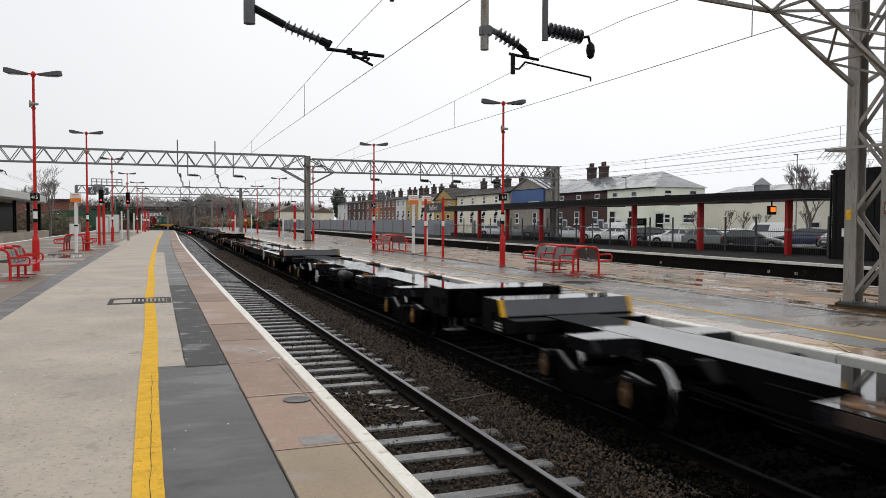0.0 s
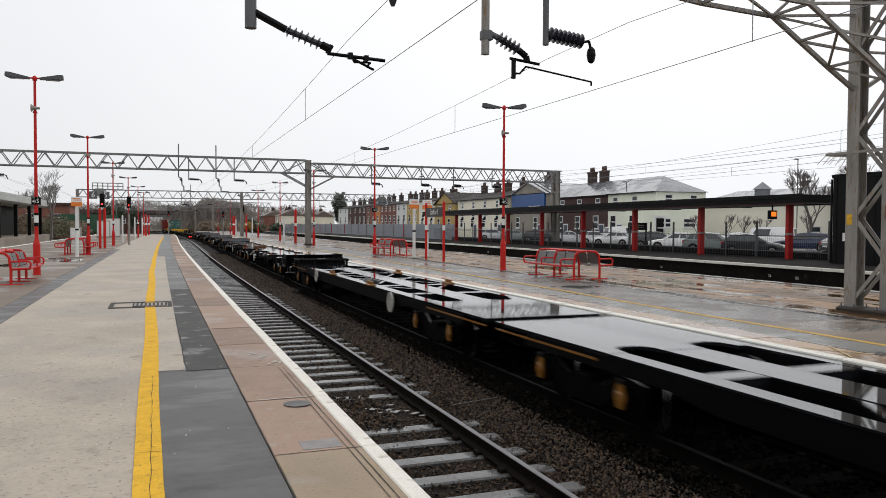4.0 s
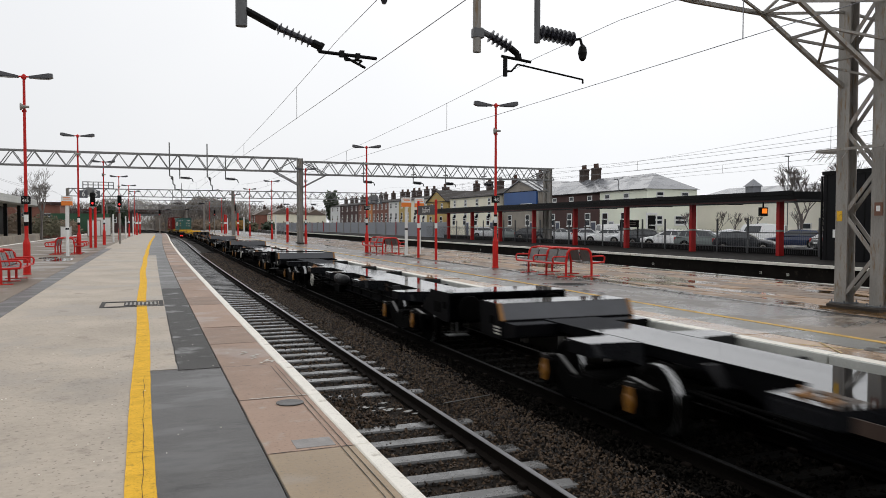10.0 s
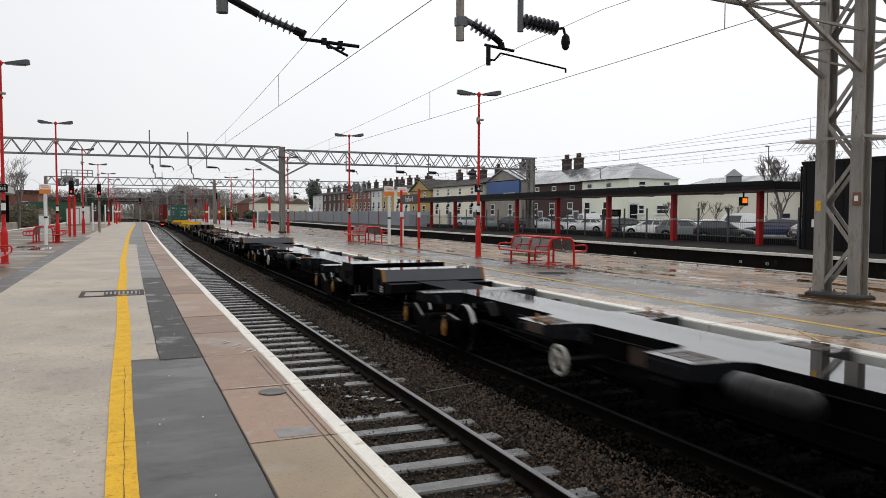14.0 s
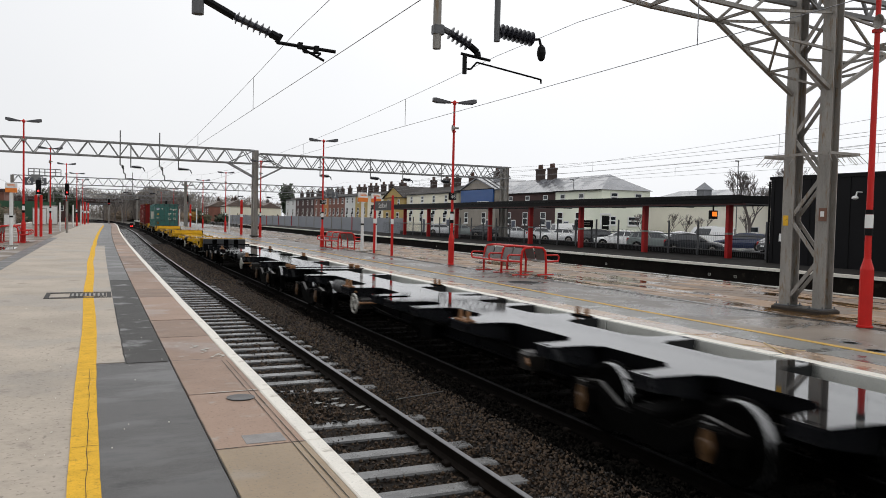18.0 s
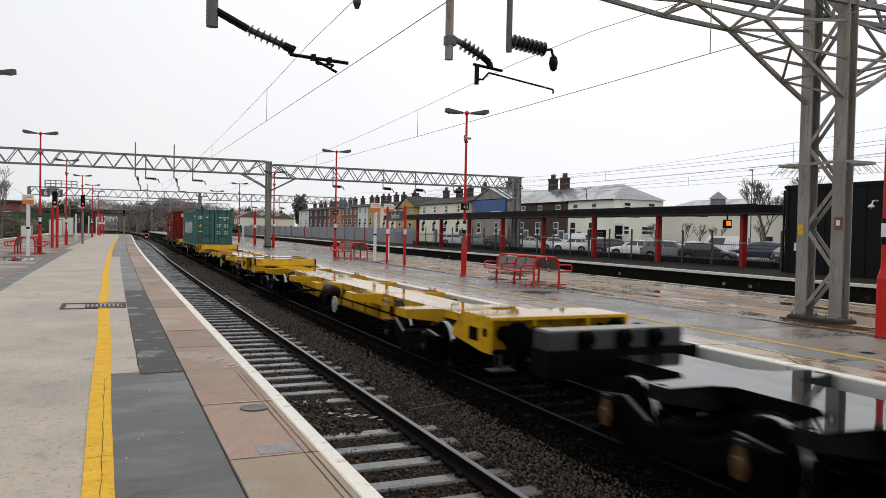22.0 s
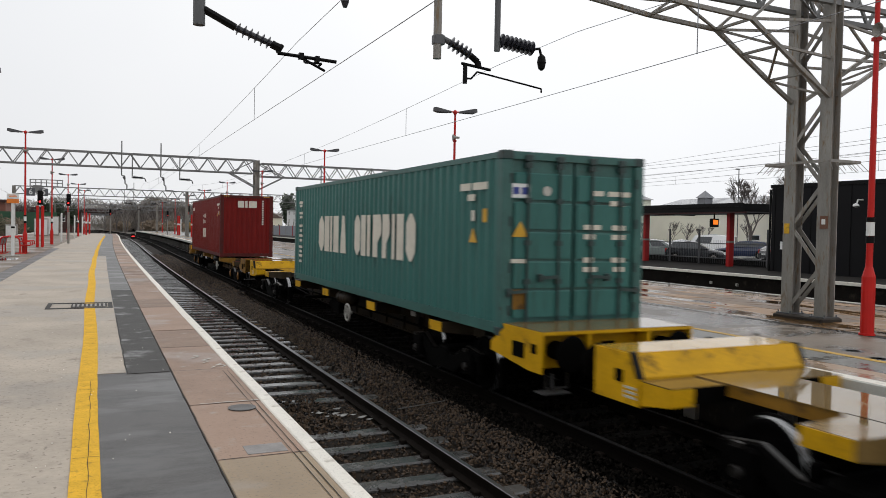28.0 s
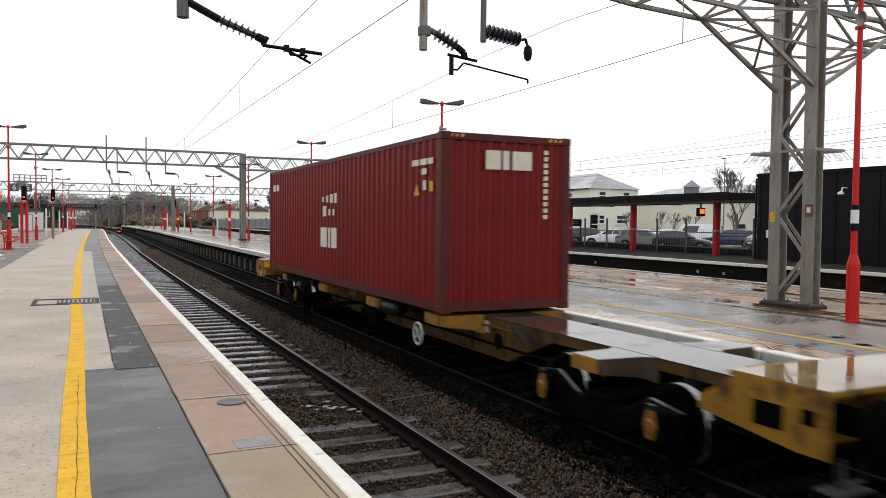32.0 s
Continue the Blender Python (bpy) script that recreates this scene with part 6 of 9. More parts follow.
# small gear under the farther gantries: stub arms with a fat insulator, and long drop tubes
for yy, zb, zt, stubs, drops in ((60.3, 5.0, 5.7, (-10.9, 2.01, 5.32, 16.2, 20.5, 23.4, 27.0), (1.29, 3.98)), (112, 4.4, 5.25, (2.2, 5.6, 17.5, 21.5), (3.4,)), (163, 4.4, 5.25, (2.6, 6.0), ()), (214, 4.4, 5.25, (2.6, 6.0), ())):
    for x in stubs:
        g = thing("registration_arm", here(x, yy), "short tube with a dark fat insulator arm under a gantry", "overhead line gear", "registration arms")
        part("drop_tube", mesh_of(rod, (0, 0, zb - 0.08), (0, 0, zt + 0.9), 0.04, 8), galv_mid, g)
        bm = bmesh.new()
        insulator(bm, (0.05, 0, zb), (0.72, 0, zb - 0.03), 0.14, 9)
        part("insulator", bm, insul, g, "dark ribbed insulator")
        part("arm_tip", mesh_of(tube, [(0.72, 0, zb - 0.03), (0.86, 0, zb - 0.06), (0.95, 0, zb - 0.3)], 0.035, 6), black_paint, g)
        part("clamp_bar", mesh_of(box, -0.05, 0.05, -0.5, 0.5, zt - 0.06, zt + 0.02), galv_mid, g)
    for x in drops:
        g = thing("registration_arm", here(x, yy), "long cranked drop tube under a gantry", "overhead line gear", "registration arms")
        part("drop_tube", mesh_of(tube, [(0, 0, zt + 1.9), (0, 0, zb + 0.1), (0.22, 0, zb + 0.05), (0.24, 0, zb - 0.5), (0.36, 0, zb - 0.55), (0.37, 0, zb - 0.9)], 0.045, 8), galv_mid, g)
        part("clamp_bar", mesh_of(box, -0.05, 0.05, -0.5, 0.5, zt - 0.06, zt + 0.02), galv_mid, g)
        bm = bmesh.new()
        insulator(bm, (0.1, 0, zb), (0.24, 0, zb - 0.2), 0.09, 3)
        tube(bm, [(0.37, 0, zb - 0.9), (0.8, 0, zb - 0.85), (1.1, 0, zb - 1.0)], 0.025, 6)
        part("steady_arm", bm, black_paint, g)


def wire(x_at, z_at, y0, y1, r, label, step=2.5):
    w = thing("overhead_wire", Matrix(), label, "wire", "overhead wires", "structure")
    ys = along(y0, y1, step)
    bm = bmesh.new()
    pts = [Vector((x_at(y) + off(y), y, z_at(y))) for y in ys]
    tube(bm, pts, r, 5)
    part("strand", bm, cable_m, w)
    return w


def sagged(z, sag):
    """A catenary hung at each gantry, every fifty metres."""
    def f(y):
        t = ((y - NEAR_Y) / 50.0) % 1.0
        return z - sag * 4 * t * (1 - t)
    return f


def zigzag(x, s):
    def f(y):
        t = ((y - NEAR_Y) / 100.0) % 1.0
        return x + s * (1 - 4 * abs(t - 0.5))
    return f


for x, s in ((T1, -0.06), (T2, -0.14), (T3, 0.1), (T4, -0.1), (EL - 1.4, 0.1)):
    far = 262 if x < 10 else 200
    wire(zigzag(x, s), lambda y: 3.73, -8, far, 0.005, "taut contact wire over the track")
    wire(zigzag(x, s), sagged(4.6, 0.62), -8, far, 0.0045, "sagging catenary wire above the contact wire")
    d = thing("dropper_wires", Matrix(), "thin dropper wires between catenary and contact wire", "wire", "overhead wires", "structure")
    y = 15.6 - 9.1 * 2 if x < 5 else 16.3 - 9.3 * 2
    while y < far - 60:
        if abs(((y - NEAR_Y + 25) % 50) - 25) > 2.5:
            px = zigzag(x, s)(y) + off(y)
            part("dropper", mesh_of(rod, (px, y, 3.72), (px, y, sagged(4.6, 0.62)(y)), 0.006, 4), cable_m, d)
        y += 9.1 if x < 5 else 9.3
for x, z in ((28.5, 5.4), (29.5, 5.9), (31.0, 6.3), (27.5, 4.9), (-12.2, 5.7), (-13.0, 6.1)):
    wire(lambda y, x=x: x, sagged(z, 0.5), 2, 180, 0.009, "feeder cable along the far side of the line")


# ---- far platform: canopy, fence, dark building ----
c = thing("platform_canopy", Matrix(), "long black flat canopy on dark red posts along the far platform", "canopy")
ys = along(27.5, 84, 3)
part("roof_slab", mesh_of(sweep, [(28.5, 2.76), (28.5, 3.14), (33.0, 3.19), (33.0, 2.76)], ys), black_paint, c, "black fascia and roof")
bm = bmesh.new()
sweep(bm, [(28.44, 3.0), (28.44, 3.18), (28.52, 3.18), (28.52, 3.0)], ys)
part("gutter", bm, black_paint, c)
bm = bmesh.new()
sweep(bm, [(28.56, 2.68), (28.56, 2.757), (28.7, 2.757), (28.7, 2.68)], ys)
part("fascia_board", bm, surf("dark_red_fascia", (0.06, 0.012, 0.012), 0.5, var=0.2), c, "dark red board under the fascia")
for y in [29.1 + 6.55 * i for i in range(8)]:
    bm = bmesh.new()
    box(bm, 29.3 + off(y) - 0.16, 29.3 + off(y) + 0.16, y - 0.11, y + 0.11, 0.0, 2.76, c=0.01)
    p = part("post", bm, dark_red, c)
    part("post_band", mesh_of(box, 29.3 + off(y) - 0.168, 29.3 + off(y) + 0.168, y - 0.118, y + 0.118, 1.2, 1.3), galv, p)
    bm = bmesh.new()
    box(bm, 28.6 + off(y), 32.9 + off(y), y - 0.09, y + 0.09, 2.715, 2.757)
    part("cross_beam", bm, black_paint, c)

h = thing("station_building", here(0, 0), "black clad flat-roofed station building on the far platform", "building")
clad = surf("black_cladding", (0.005, 0.005, 0.006), 0.55, spec=0.15, var=0.2, scale=0.6, grain=20, bump=0.1)
part("wall", mesh_of(box, 27.9, 34.5, -6, 25.2, -0.004, 3.75), clad, h)
part("parapet", mesh_of(box, 27.85, 34.6, -6.05, 25.25, 3.75, 3.9), black_paint, h)
bm = bmesh.new()
for k in range(16):
    box(bm, 27.88, 27.9, 25.0 - k * 1.9, 25.03 - k * 1.9, 0.0, 3.75)
part("panel_joint", bm, black_paint, h)
bm = bmesh.new()
rod(bm, (27.95, 25.32, 0.0), (27.95, 25.32, 3.7), 0.05, 8)
part("downpipe", bm, black_paint, h)
part("notice", mesh_of(box, 27.86, 27.88, 24.4, 24.65, 1.0, 1.35), sign_white, h, "small white notice")
bm = bmesh.new()
tube(bm, [(27.9, 20.7, 3.1), (27.6, 20.7, 3.1), (27.55, 20.7, 2.95)], 0.03)
turned(bm, [(0.03, 0), (0.13, 0.06), (0.1, 0.14), (0.02, 0.18)], 2, (27.5, 20.7, 2.78), 12)
part("security_camera", bm, white_metal, h)

f = thing("steel_railing", Matrix(), "dark steel railing between platform and car park", "fence")
bm = bmesh.new()
for z in (0.3, 1.1):
    sweep(bm, [(30.6, z), (30.6, z + 0.05), (30.64, z + 0.05), (30.64, z)], along(25.3, 80, 3))
part("rail", bm, galv_dark, f)
# black strip stands for the dark band at the railing's foot
bm = bmesh.new()
sweep(bm, [(30.66, -0.3), (30.66, 0.36), (30.7, 0.36), (30.7, -0.3)], along(25.3, 80, 3))
part("foot_board", bm, black_paint, f, "near-black strip along the railing's foot")
y = 25.5
while y < 80:
    part("post", mesh_of(box, 30.58 + off(y), 30.66 + off(y), y - 0.04, y + 0.04, -0.35, 1.9), galv_dark, f)
    y += 2.4
y = 25.3
o = None
bm = bmesh.new()
for k in range(450):
    y = 25.3 + 0.135 * k
    if k >= 300:
        box(bm, 30.615 + off(y), 30.625 + off(y), y - 0.004, y + 0.004, 0.05, 1.3)
    elif o is None:
        o = part("bar", mesh_of(box, -0.004, 0.004, -0.004, 0.004, 0.05, 1.3), galv_dark, f)
        o.matrix_basis = pose(30.62 + off(y), y, 0)
    else:
        again(o, pose(30.62 + off(y), y, 0))
tagged(part("railing_infill", bm, galv_dark, f, "close dark bars further along"), kind="stuff")

f = thing("palisade_fence", Matrix(), "pale grey palisade fence behind the far platform", "fence")
y = 86.0
pale = None
pal = surf("grey_palisade", (0.26, 0.275, 0.3), 0.5, 0.2, var=0.15, scale=0.5, grain=20)
while y < 210:
    for k in range(12):
        q = pose(33.5 + off(y + k * 0.4583), y + k * 0.4583, 0)
        if pale is None:
            pale = part("pale", mesh_of(prism, [(0, -0.36), (0.4, -0.36), (0.4, 1.72), (0.36, 1.78), (0.05, 1.78), (0, 1.72)], 0, 0.0, 0.02), pal, f)
            pale.matrix_basis = q
        else:
            again(pale, q)
    y += 5.5
y = 86
while y < 210:
    part("post", mesh_of(box, 33.39 + off(y), 33.49 + off(y), y - 0.06, y + 0.06, -0.36, 1.85), dark_red if round(y) % 12 < 3 else galv, f)
    y += 5.5

b = thing("orange_departure_display", here(29.7, 30.65), "small orange lit display hanging under the canopy", "display")
part("case", mesh_of(box, -0.24, 0.24, -0.1, 0.1, 2.0, 2.45, c=0.02), black_paint, b)
part("screen", mesh_of(box, -0.16, 0.16, -0.106, -0.1, 2.14, 2.38), amber_lamp, b, "orange lit screen")
part("hanger", mesh_of(box, -0.03, 0.03, -0.03, 0.03, 2.44, 2.765), black_paint, b)
b = thing("notice_board", here(31.3, 44.8), "black notice board on two thin legs", "sign")
part("board", mesh_of(box, -0.03, 0.03, -1.1, 1.1, 1.35, 1.85), black_paint, b)
for y in (-1.0, 1.0):
    part("leg", mesh_of(box, -0.035, 0.035, y - 0.04, y + 0.04, -0.35, 1.4), black_paint, b)
for k in range(2):
    part("text_bar", mesh_of(box, -0.036, -0.03, -0.8, 0.7 - k * 0.4, 1.64 - k * 0.14, 1.7 - k * 0.14), galv, b)


# ---- signals ----
def signal(x, y, post_h, head_z, lit, label, post_mat, twin=False):
    s = thing("railway_signal", here(x, y), label, "signal", "railway signals")
    for k in ((-0.14, 0.14) if twin else (0,)):
        bm = bmesh.new()
        turned(bm, [(0.085, 0.0), (0.085, post_h)], 2, (k, 0, 0), 10)
        part("post", bm, post_mat, s)
    hd = part("head", mesh_of(box, -0.15, 0.15, -0.1, 0.1, head_z - 0.2, head_z + 0.7, c=0.04), black_paint, s, "black signal head")
    for i in range(3):
        bm = bmesh.new()
        turned(bm, [(0.11, -0.26), (0.11, -0.1)], 1, (0, 0, head_z + i * 0.26), 12)
        part("hood", bm, black_paint, hd)
    if lit:
        bm = bmesh.new()
        turned(bm, [(0.058, -0.275), (0.058, -0.27)], 1, (0, 0, head_z), 12)
        part("red_lens", bm, red_lamp, hd, "lit red lens")
    bm = bmesh.new()
    box(bm, -0.35, 0.35, 0.1, 0.6, head_z - 0.55, head_z - 0.5)
    part("bracket", bm, galv_dark, s)
    return s


signal(-3.49, 53.9, 2.6, 2.86, True, "twin red post with a black signal head showing red", red_paint, True)
signal(-2.33, 64.0, 2.4, 3.04, True, "black signal head showing red on a grey post", galv)
signal(0.6, 125.0, 2.4, 3.0, True, "black signal head showing red on a pale post", galv)
signal(8.8, 126.0, 2.4, 3.0, True, "black signal head showing red beside the island platform", galv)
signal(10.6, 112.5, 3.0, 3.6, False, "unlit black signal head on a post", galv)
b = thing("ground_signal", here(T1 + 1.85, 146.0, -1.08), "small ground signal between the tracks showing two red lights", "signal")
part("case", mesh_of(box, -0.32, 0.32, -0.12, 0.12, 0.0, 0.95, c=0.05), black_paint, b)
for x in (-0.14, 0.14):
    bm = bmesh.new()
    turned(bm, [(0.1, -0.13), (0.1, -0.122)], 1, (x, 0, 0.42), 12)
    part("red_lens", bm, red_lamp, b, "lit red lens")
for x, z, ch in ((-8.2, 5.44, "65"), (31.0, 5.04, "43")):
    b = thing("platform_number_board", here(x, 111.4, z), "grey boards with large white platform numbers under a gantry", "sign", "number boards on a gantry")
    for k in (0, 1):
        bd = part("board", mesh_of(box, k * 1.5 - 1.25, k * 1.5 - 0.25, -0.03, 0.03, -0.5, 0.5), MATS["number_board_grey"] if "number_board_grey" in MATS else surf("number_board_grey", (0.09, 0.095, 0.105), 0.5), b)
        lettering(ch[k], 1.0, sign_white, pose(k * 1.5 - 0.75, -0.04, 0) @ FACE, bd)
    part("hanger", mesh_of(box, -0.5, 0.5, 0.03, 0.2, -0.1, 0.9), galv_mid, b)
for x, y in ((-3.1, 69.7), (-2.9, 88.0), (-2.7, 104.0), (9.6, 90.0), (9.2, 108.0), (10.6, 71.0)):
    b = thing("marker_post", here(x, y), "thin white marker post on the platform", "post", "marker posts")
    bm = bmesh.new()
    turned(bm, [(0.07, 0.0), (0.07, 2.3), (0.03, 2.34)], 2, n=10)
    part("post", bm, white_metal, b)
for x, y in ((10.9, 66.0), (10.3, 105.0), (9.9, 121.0), (-2.2, 122.0), (-2.4, 110.0), (10.4, 124.0)):
    b = thing("red_post", here(x, y), "short red post with a white band on the platform", "post", "red posts")
    bm = bmesh.new()
    turned(bm, [(0.11, 0.0), (0.11, 2.9), (0.05, 2.95)], 2, n=10)
    part("post", bm, red_paint, b)
    bm = bmesh.new()
    turned(bm, [(0.118, 1.5), (0.118, 1.75)], 2, n=10)
    part("white_band", bm, sign_white, b)


# ---- car park ----
def car(x, y, turn, paint, label, kind="hatch"):
    """A parked car, nose to -y: a lofted lower body, a cabin with glass set in it, wheels in dark arches."""
    c = thing("parked_car", here(x, y, -0.35, turn), label, "car", "cars in the car park")
    tall, L, nose, tail = {"hatch": (1.47, 4.1, 0.28, 0.04), "saloon": (1.43, 4.6, 0.29, 0.16), "estate": (1.5, 4.6, 0.26, 0.03), "van": (1.95, 4.8, 0.13, 0.02)}[kind]
    W = 0.88
    belt = 0.95 if kind != "van" else 1.08
    hood = belt - 0.17 if kind != "van" else belt - 0.06
    bm = bmesh.new()
    st = [(0.0, hood - 0.16, 0.68, 0.34), (0.025, hood - 0.06, 0.79, 0.24), (0.09, hood + 0.02, 0.86, 0.2), (nose, belt - 0.03, W, 0.19), (0.5, belt, W, 0.19), (0.8, belt + 0.01, W, 0.2), (0.95, belt - 0.02, 0.84, 0.24), (0.99, belt - 0.1, 0.76, 0.32), (1.0, belt - 0.26, 0.7, 0.4)]
    vs, q = [], []
    for f, zt, hw, zb in st:
        yy = -L / 2 + f * L
        half = [(hw - 0.07, zb), (hw, zb + 0.22), (hw + 0.005, (zb + zt) / 2 + 0.08), (hw - 0.035, zt - 0.07), (hw - 0.16, zt)]
        vs += [(-a, yy, z) for a, z in half] + [(a, yy, z) for a, z in half[::-1]]
    n = 10
    for k in range(len(st) - 1):
        q += [(k * n + i, (k + 1) * n + i, (k + 1) * n + (i + 1) % n, k * n + (i + 1) % n) for i in range(n)]
    q += [tuple(range(n)), tuple(range(len(st) * n - 1, (len(st) - 1) * n - 1, -1))]
    faces(bm, vs, q)
    bmesh.ops.recalc_face_normals(bm, faces=bm.faces)
    part("body", bm, paint, c, smooth=False)
    f0, f1 = -L / 2 + nose * L, L / 2 - tail * L
    rake = 0.9 if kind != "van" else 0.5
    r0, r1 = f0 + rake, f1 - {"hatch": 0.72, "saloon": 0.8, "estate": 0.36, "van": 0.1}[kind]
    base, top = W - 0.1, W - 0.27

    def edge(s, yy, z):
        return Vector((s * (base + (top - base) * (z - belt) / (tall - belt)), yy, z))
    low = {s: (edge(s, f0, belt - 0.01), edge(s, f1, belt - 0.01)) for s in (-1, 1)}
    high = {s: (edge(s, r0, tall - 0.07), edge(s, (r0 + r1) / 2 - 0.15, tall - 0.01), edge(s, r1, tall - 0.1)) for s in (-1, 1)}
    bm = bmesh.new()
    cab = [*low[-1], *high[-1], *low[1], *high[1], Vector((0, r0 - 0.02, tall - 0.03)), Vector((0, (r0 + r1) / 2 - 0.15, tall + 0.03)), Vector((0, r1, tall - 0.06))]
    faces(bm, cab, [(0, 2, 3, 4, 1), (5, 6, 9, 8, 7), (0, 5, 7, 10, 2), (1, 4, 12, 9, 6), (2, 10, 11, 3), (3, 11, 12, 4), (10, 7, 8, 11), (11, 8, 9, 12)])
    bmesh.ops.recalc_face_normals(bm, faces=bm.faces)
    part("cabin", bm, paint, c)

    def glass(name, a, b, d, e, u0, u1, v0, v1):
        """A pane inside the quad a-b (low) and e-d (high), a little proud of it."""
        nrm = (b - a).cross(e - a).normalized()
        mid = (a + b + d + e) / 4
        if nrm.dot(mid - Vector((0, 0, 1.0))) < 0:
            nrm = -nrm
        bm = bmesh.new()
        pts = [(a.lerp(b, u).lerp(e.lerp(d, u), v)) for u, v in ((u0, v0), (u1, v0), (u1, v1), (u0, v1))]
        faces(bm, [p + nrm * 0.012 for p in pts] + [p - nrm * 0.01 for p in pts], [(0, 1, 2, 3), (7, 6, 5, 4), (0, 4, 5, 1), (1, 5, 6, 2), (2, 6, 7, 3), (3, 7, 4, 0)])
        bmesh.ops.recalc_face_normals(bm, faces=bm.faces)
        part(name, bm, car_glass, c)
    glass("windscreen", low[-1][0], low[1][0], high[1][0], high[-1][0], 0.08, 0.92, 0.1, 0.93)
    glass("rear_window", low[-1][1], low[1][1], high[1][2], high[-1][2], 0.1, 0.9, 0.22, 0.9)
    for s in (-1, 1):
        glass("side_window", low[s][0], low[s][1], high[s][2], high[s][0], 0.1, 0.46, 0.12, 0.86)
        if kind != "van":
            glass("side_window", low[s][0], low[s][1], high[s][2], high[s][0], 0.5, 0.76, 0.12, 0.86)
            glass("side_window", low[s][0], low[s][1], high[s][2], high[s][0], 0.79, 0.94, 0.16, 0.8)
    for yy in (-L / 2 + 0.19 * L, L / 2 - 0.18 * L):
        for s in (-1, 1):
            part("wheel_arch", mesh_of(turned, [(0.37, s * (W - 0.2)), (0.37, s * (W + 0.008)), (0.3, s * (W + 0.008))], 0, (0, yy, 0.33), 20), black_paint, c)
            wh = part("wheel", mesh_of(turned, [(0.2, -0.1), (0.3, -0.1), (0.315, 0.0), (0.3, 0.1), (0.2, 0.1)], 0, (s * (W - 0.07), yy, 0.315), 18), black_paint, c, "black tyre")
            part("rim", mesh_of(turned, [(0.21, s * 0.1), (0.2, s * 0.112), (0.05, s * 0.09)], 0, (s * (W - 0.07), yy, 0.315), 12), galv, wh)
    for s in (-1, 1):
        part("headlight", mesh_of(box, s * 0.6 - 0.17, s * 0.6 + 0.13, -L / 2 + 0.0, -L / 2 + 0.16, hood - 0.22, hood - 0.06, c=0.03), white_metal, c, "pale headlight")
        part("tail_light", mesh_of(box, s * 0.66 - 0.08, s * 0.66 + 0.08, L / 2 - 0.16, L / 2 - 0.005, belt - 0.28, belt - 0.02, c=0.03), dark_red, c, "red tail light")
        part("door_mirror", mesh_of(box, s * 0.93 - 0.1, s * 0.93 + 0.08, f0 + 0.32, f0 + 0.46, belt, belt + 0.14, c=0.03), paint, c)
    part("plate", mesh_of(box, -0.26, 0.26, L / 2 - 0.01, L / 2 + 0.012, 0.55, 0.66), sign_white, c)
    part("bumper_strip", mesh_of(box, -0.6, 0.6, -L / 2 - 0.012, -L / 2 + 0.05, 0.38, 0.5, c=0.02), black_paint, c)
    return c


def gloss(name, col):
    return surf(name, col, 0.22, var=0.06, scale=1, grain=20, bump=0.01, coat=0.4)


P_WHITE, P_SILVER, P_DARK, P_BLUE, P_GREEN, P_BLACK = (gloss("car_white", (0.82, 0.82, 0.81)), gloss("car_silver", (0.64, 0.65, 0.66)), gloss("car_dark_grey", (0.03, 0.032, 0.036)),
                                                     gloss("car_blue", (0.02, 0.03, 0.07)), gloss("car_grey_green", (0.22, 0.25, 0.24)), gloss("car_black", (0.01, 0.01, 0.011)))
for x, y, a, p, lb, k in ((38.8, 41.8, 42, P_DARK, "dark grey hatchback parked behind the railing", "hatch"), (39.4, 46.4, 40, P_GREEN, "grey green estate car parked in the car park", "estate"),
                          (40.6, 53.0, 232, P_WHITE, "white hatchback parked in the car park", "hatch"), (43.6, 62.6, 236, P_SILVER, "silver saloon parked in the car park", "saloon"),
                          (43.2, 66.6, 236, P_WHITE, "white hatchback parked beside a silver saloon", "hatch"), (43.6, 75.5, 60, P_SILVER, "silver car parked in the car park", "saloon"),
                          (43.8, 84.0, 60, P_DARK, "dark car parked in the car park", "hatch"), (43.6, 97.0, 62, P_SILVER, "silver estate car parked by the fence", "estate"),
                          (52.0, 54.2, 215, P_WHITE, "white van parked facing away", "van"), (50.0, 48.3, 215, P_BLUE, "dark blue estate car parked beside the van", "estate"),
                          (46.0, 40.0, 75, P_BLACK, "black car with its tail to the railing", "hatch"), (46.5, 51.2, 60, P_SILVER, "silver car parked behind others", "hatch"),
                          (49.0, 80.0, 80, P_BLUE, "blue car parked near the houses", "hatch"), (48.5, 72.0, 80, P_WHITE, "white van by the brick house", "van"), (44.0, 70.4, 58, P_SILVER, "silver hatchback nosed up to the railing", "hatch"), (44.2, 79.6, 58, P_BLACK, "black hatchback nosed up to the railing", "hatch"), (43.9, 90.5, 60, P_GREEN, "grey green hatchback by the fence", "hatch"), (42.4, 57.6, 50, P_DARK, "dark grey estate car in the car park", "estate")):
    car(x, y, a, p, lb, k)


# ---- houses along the street ----
slate = surf("wet_slate_roof", (0.16, 0.165, 0.18), 0.35, var=0.25, scale=0.6, grain=8, bump=0.3, wet=0.6, wet_rough=0.15, wet_dark=0.9)
slate_dark = surf("dark_slate_roof", (0.05, 0.044, 0.04), 0.8, spec=0.2, var=0.3, scale=0.6, grain=8, bump=0.3)
cream = surf("cream_render", (0.8, 0.82, 0.68), 0.8, var=0.08, scale=0.5, grain=20, bump=0.05)
pale_cream = surf("pale_render", (0.82, 0.77, 0.62), 0.8, var=0.08, scale=0.5, grain=20, bump=0.05)
orange_render = surf("orange_render", (0.5, 0.2, 0.06), 0.8, var=0.1, scale=0.5, grain=20, bump=0.05)
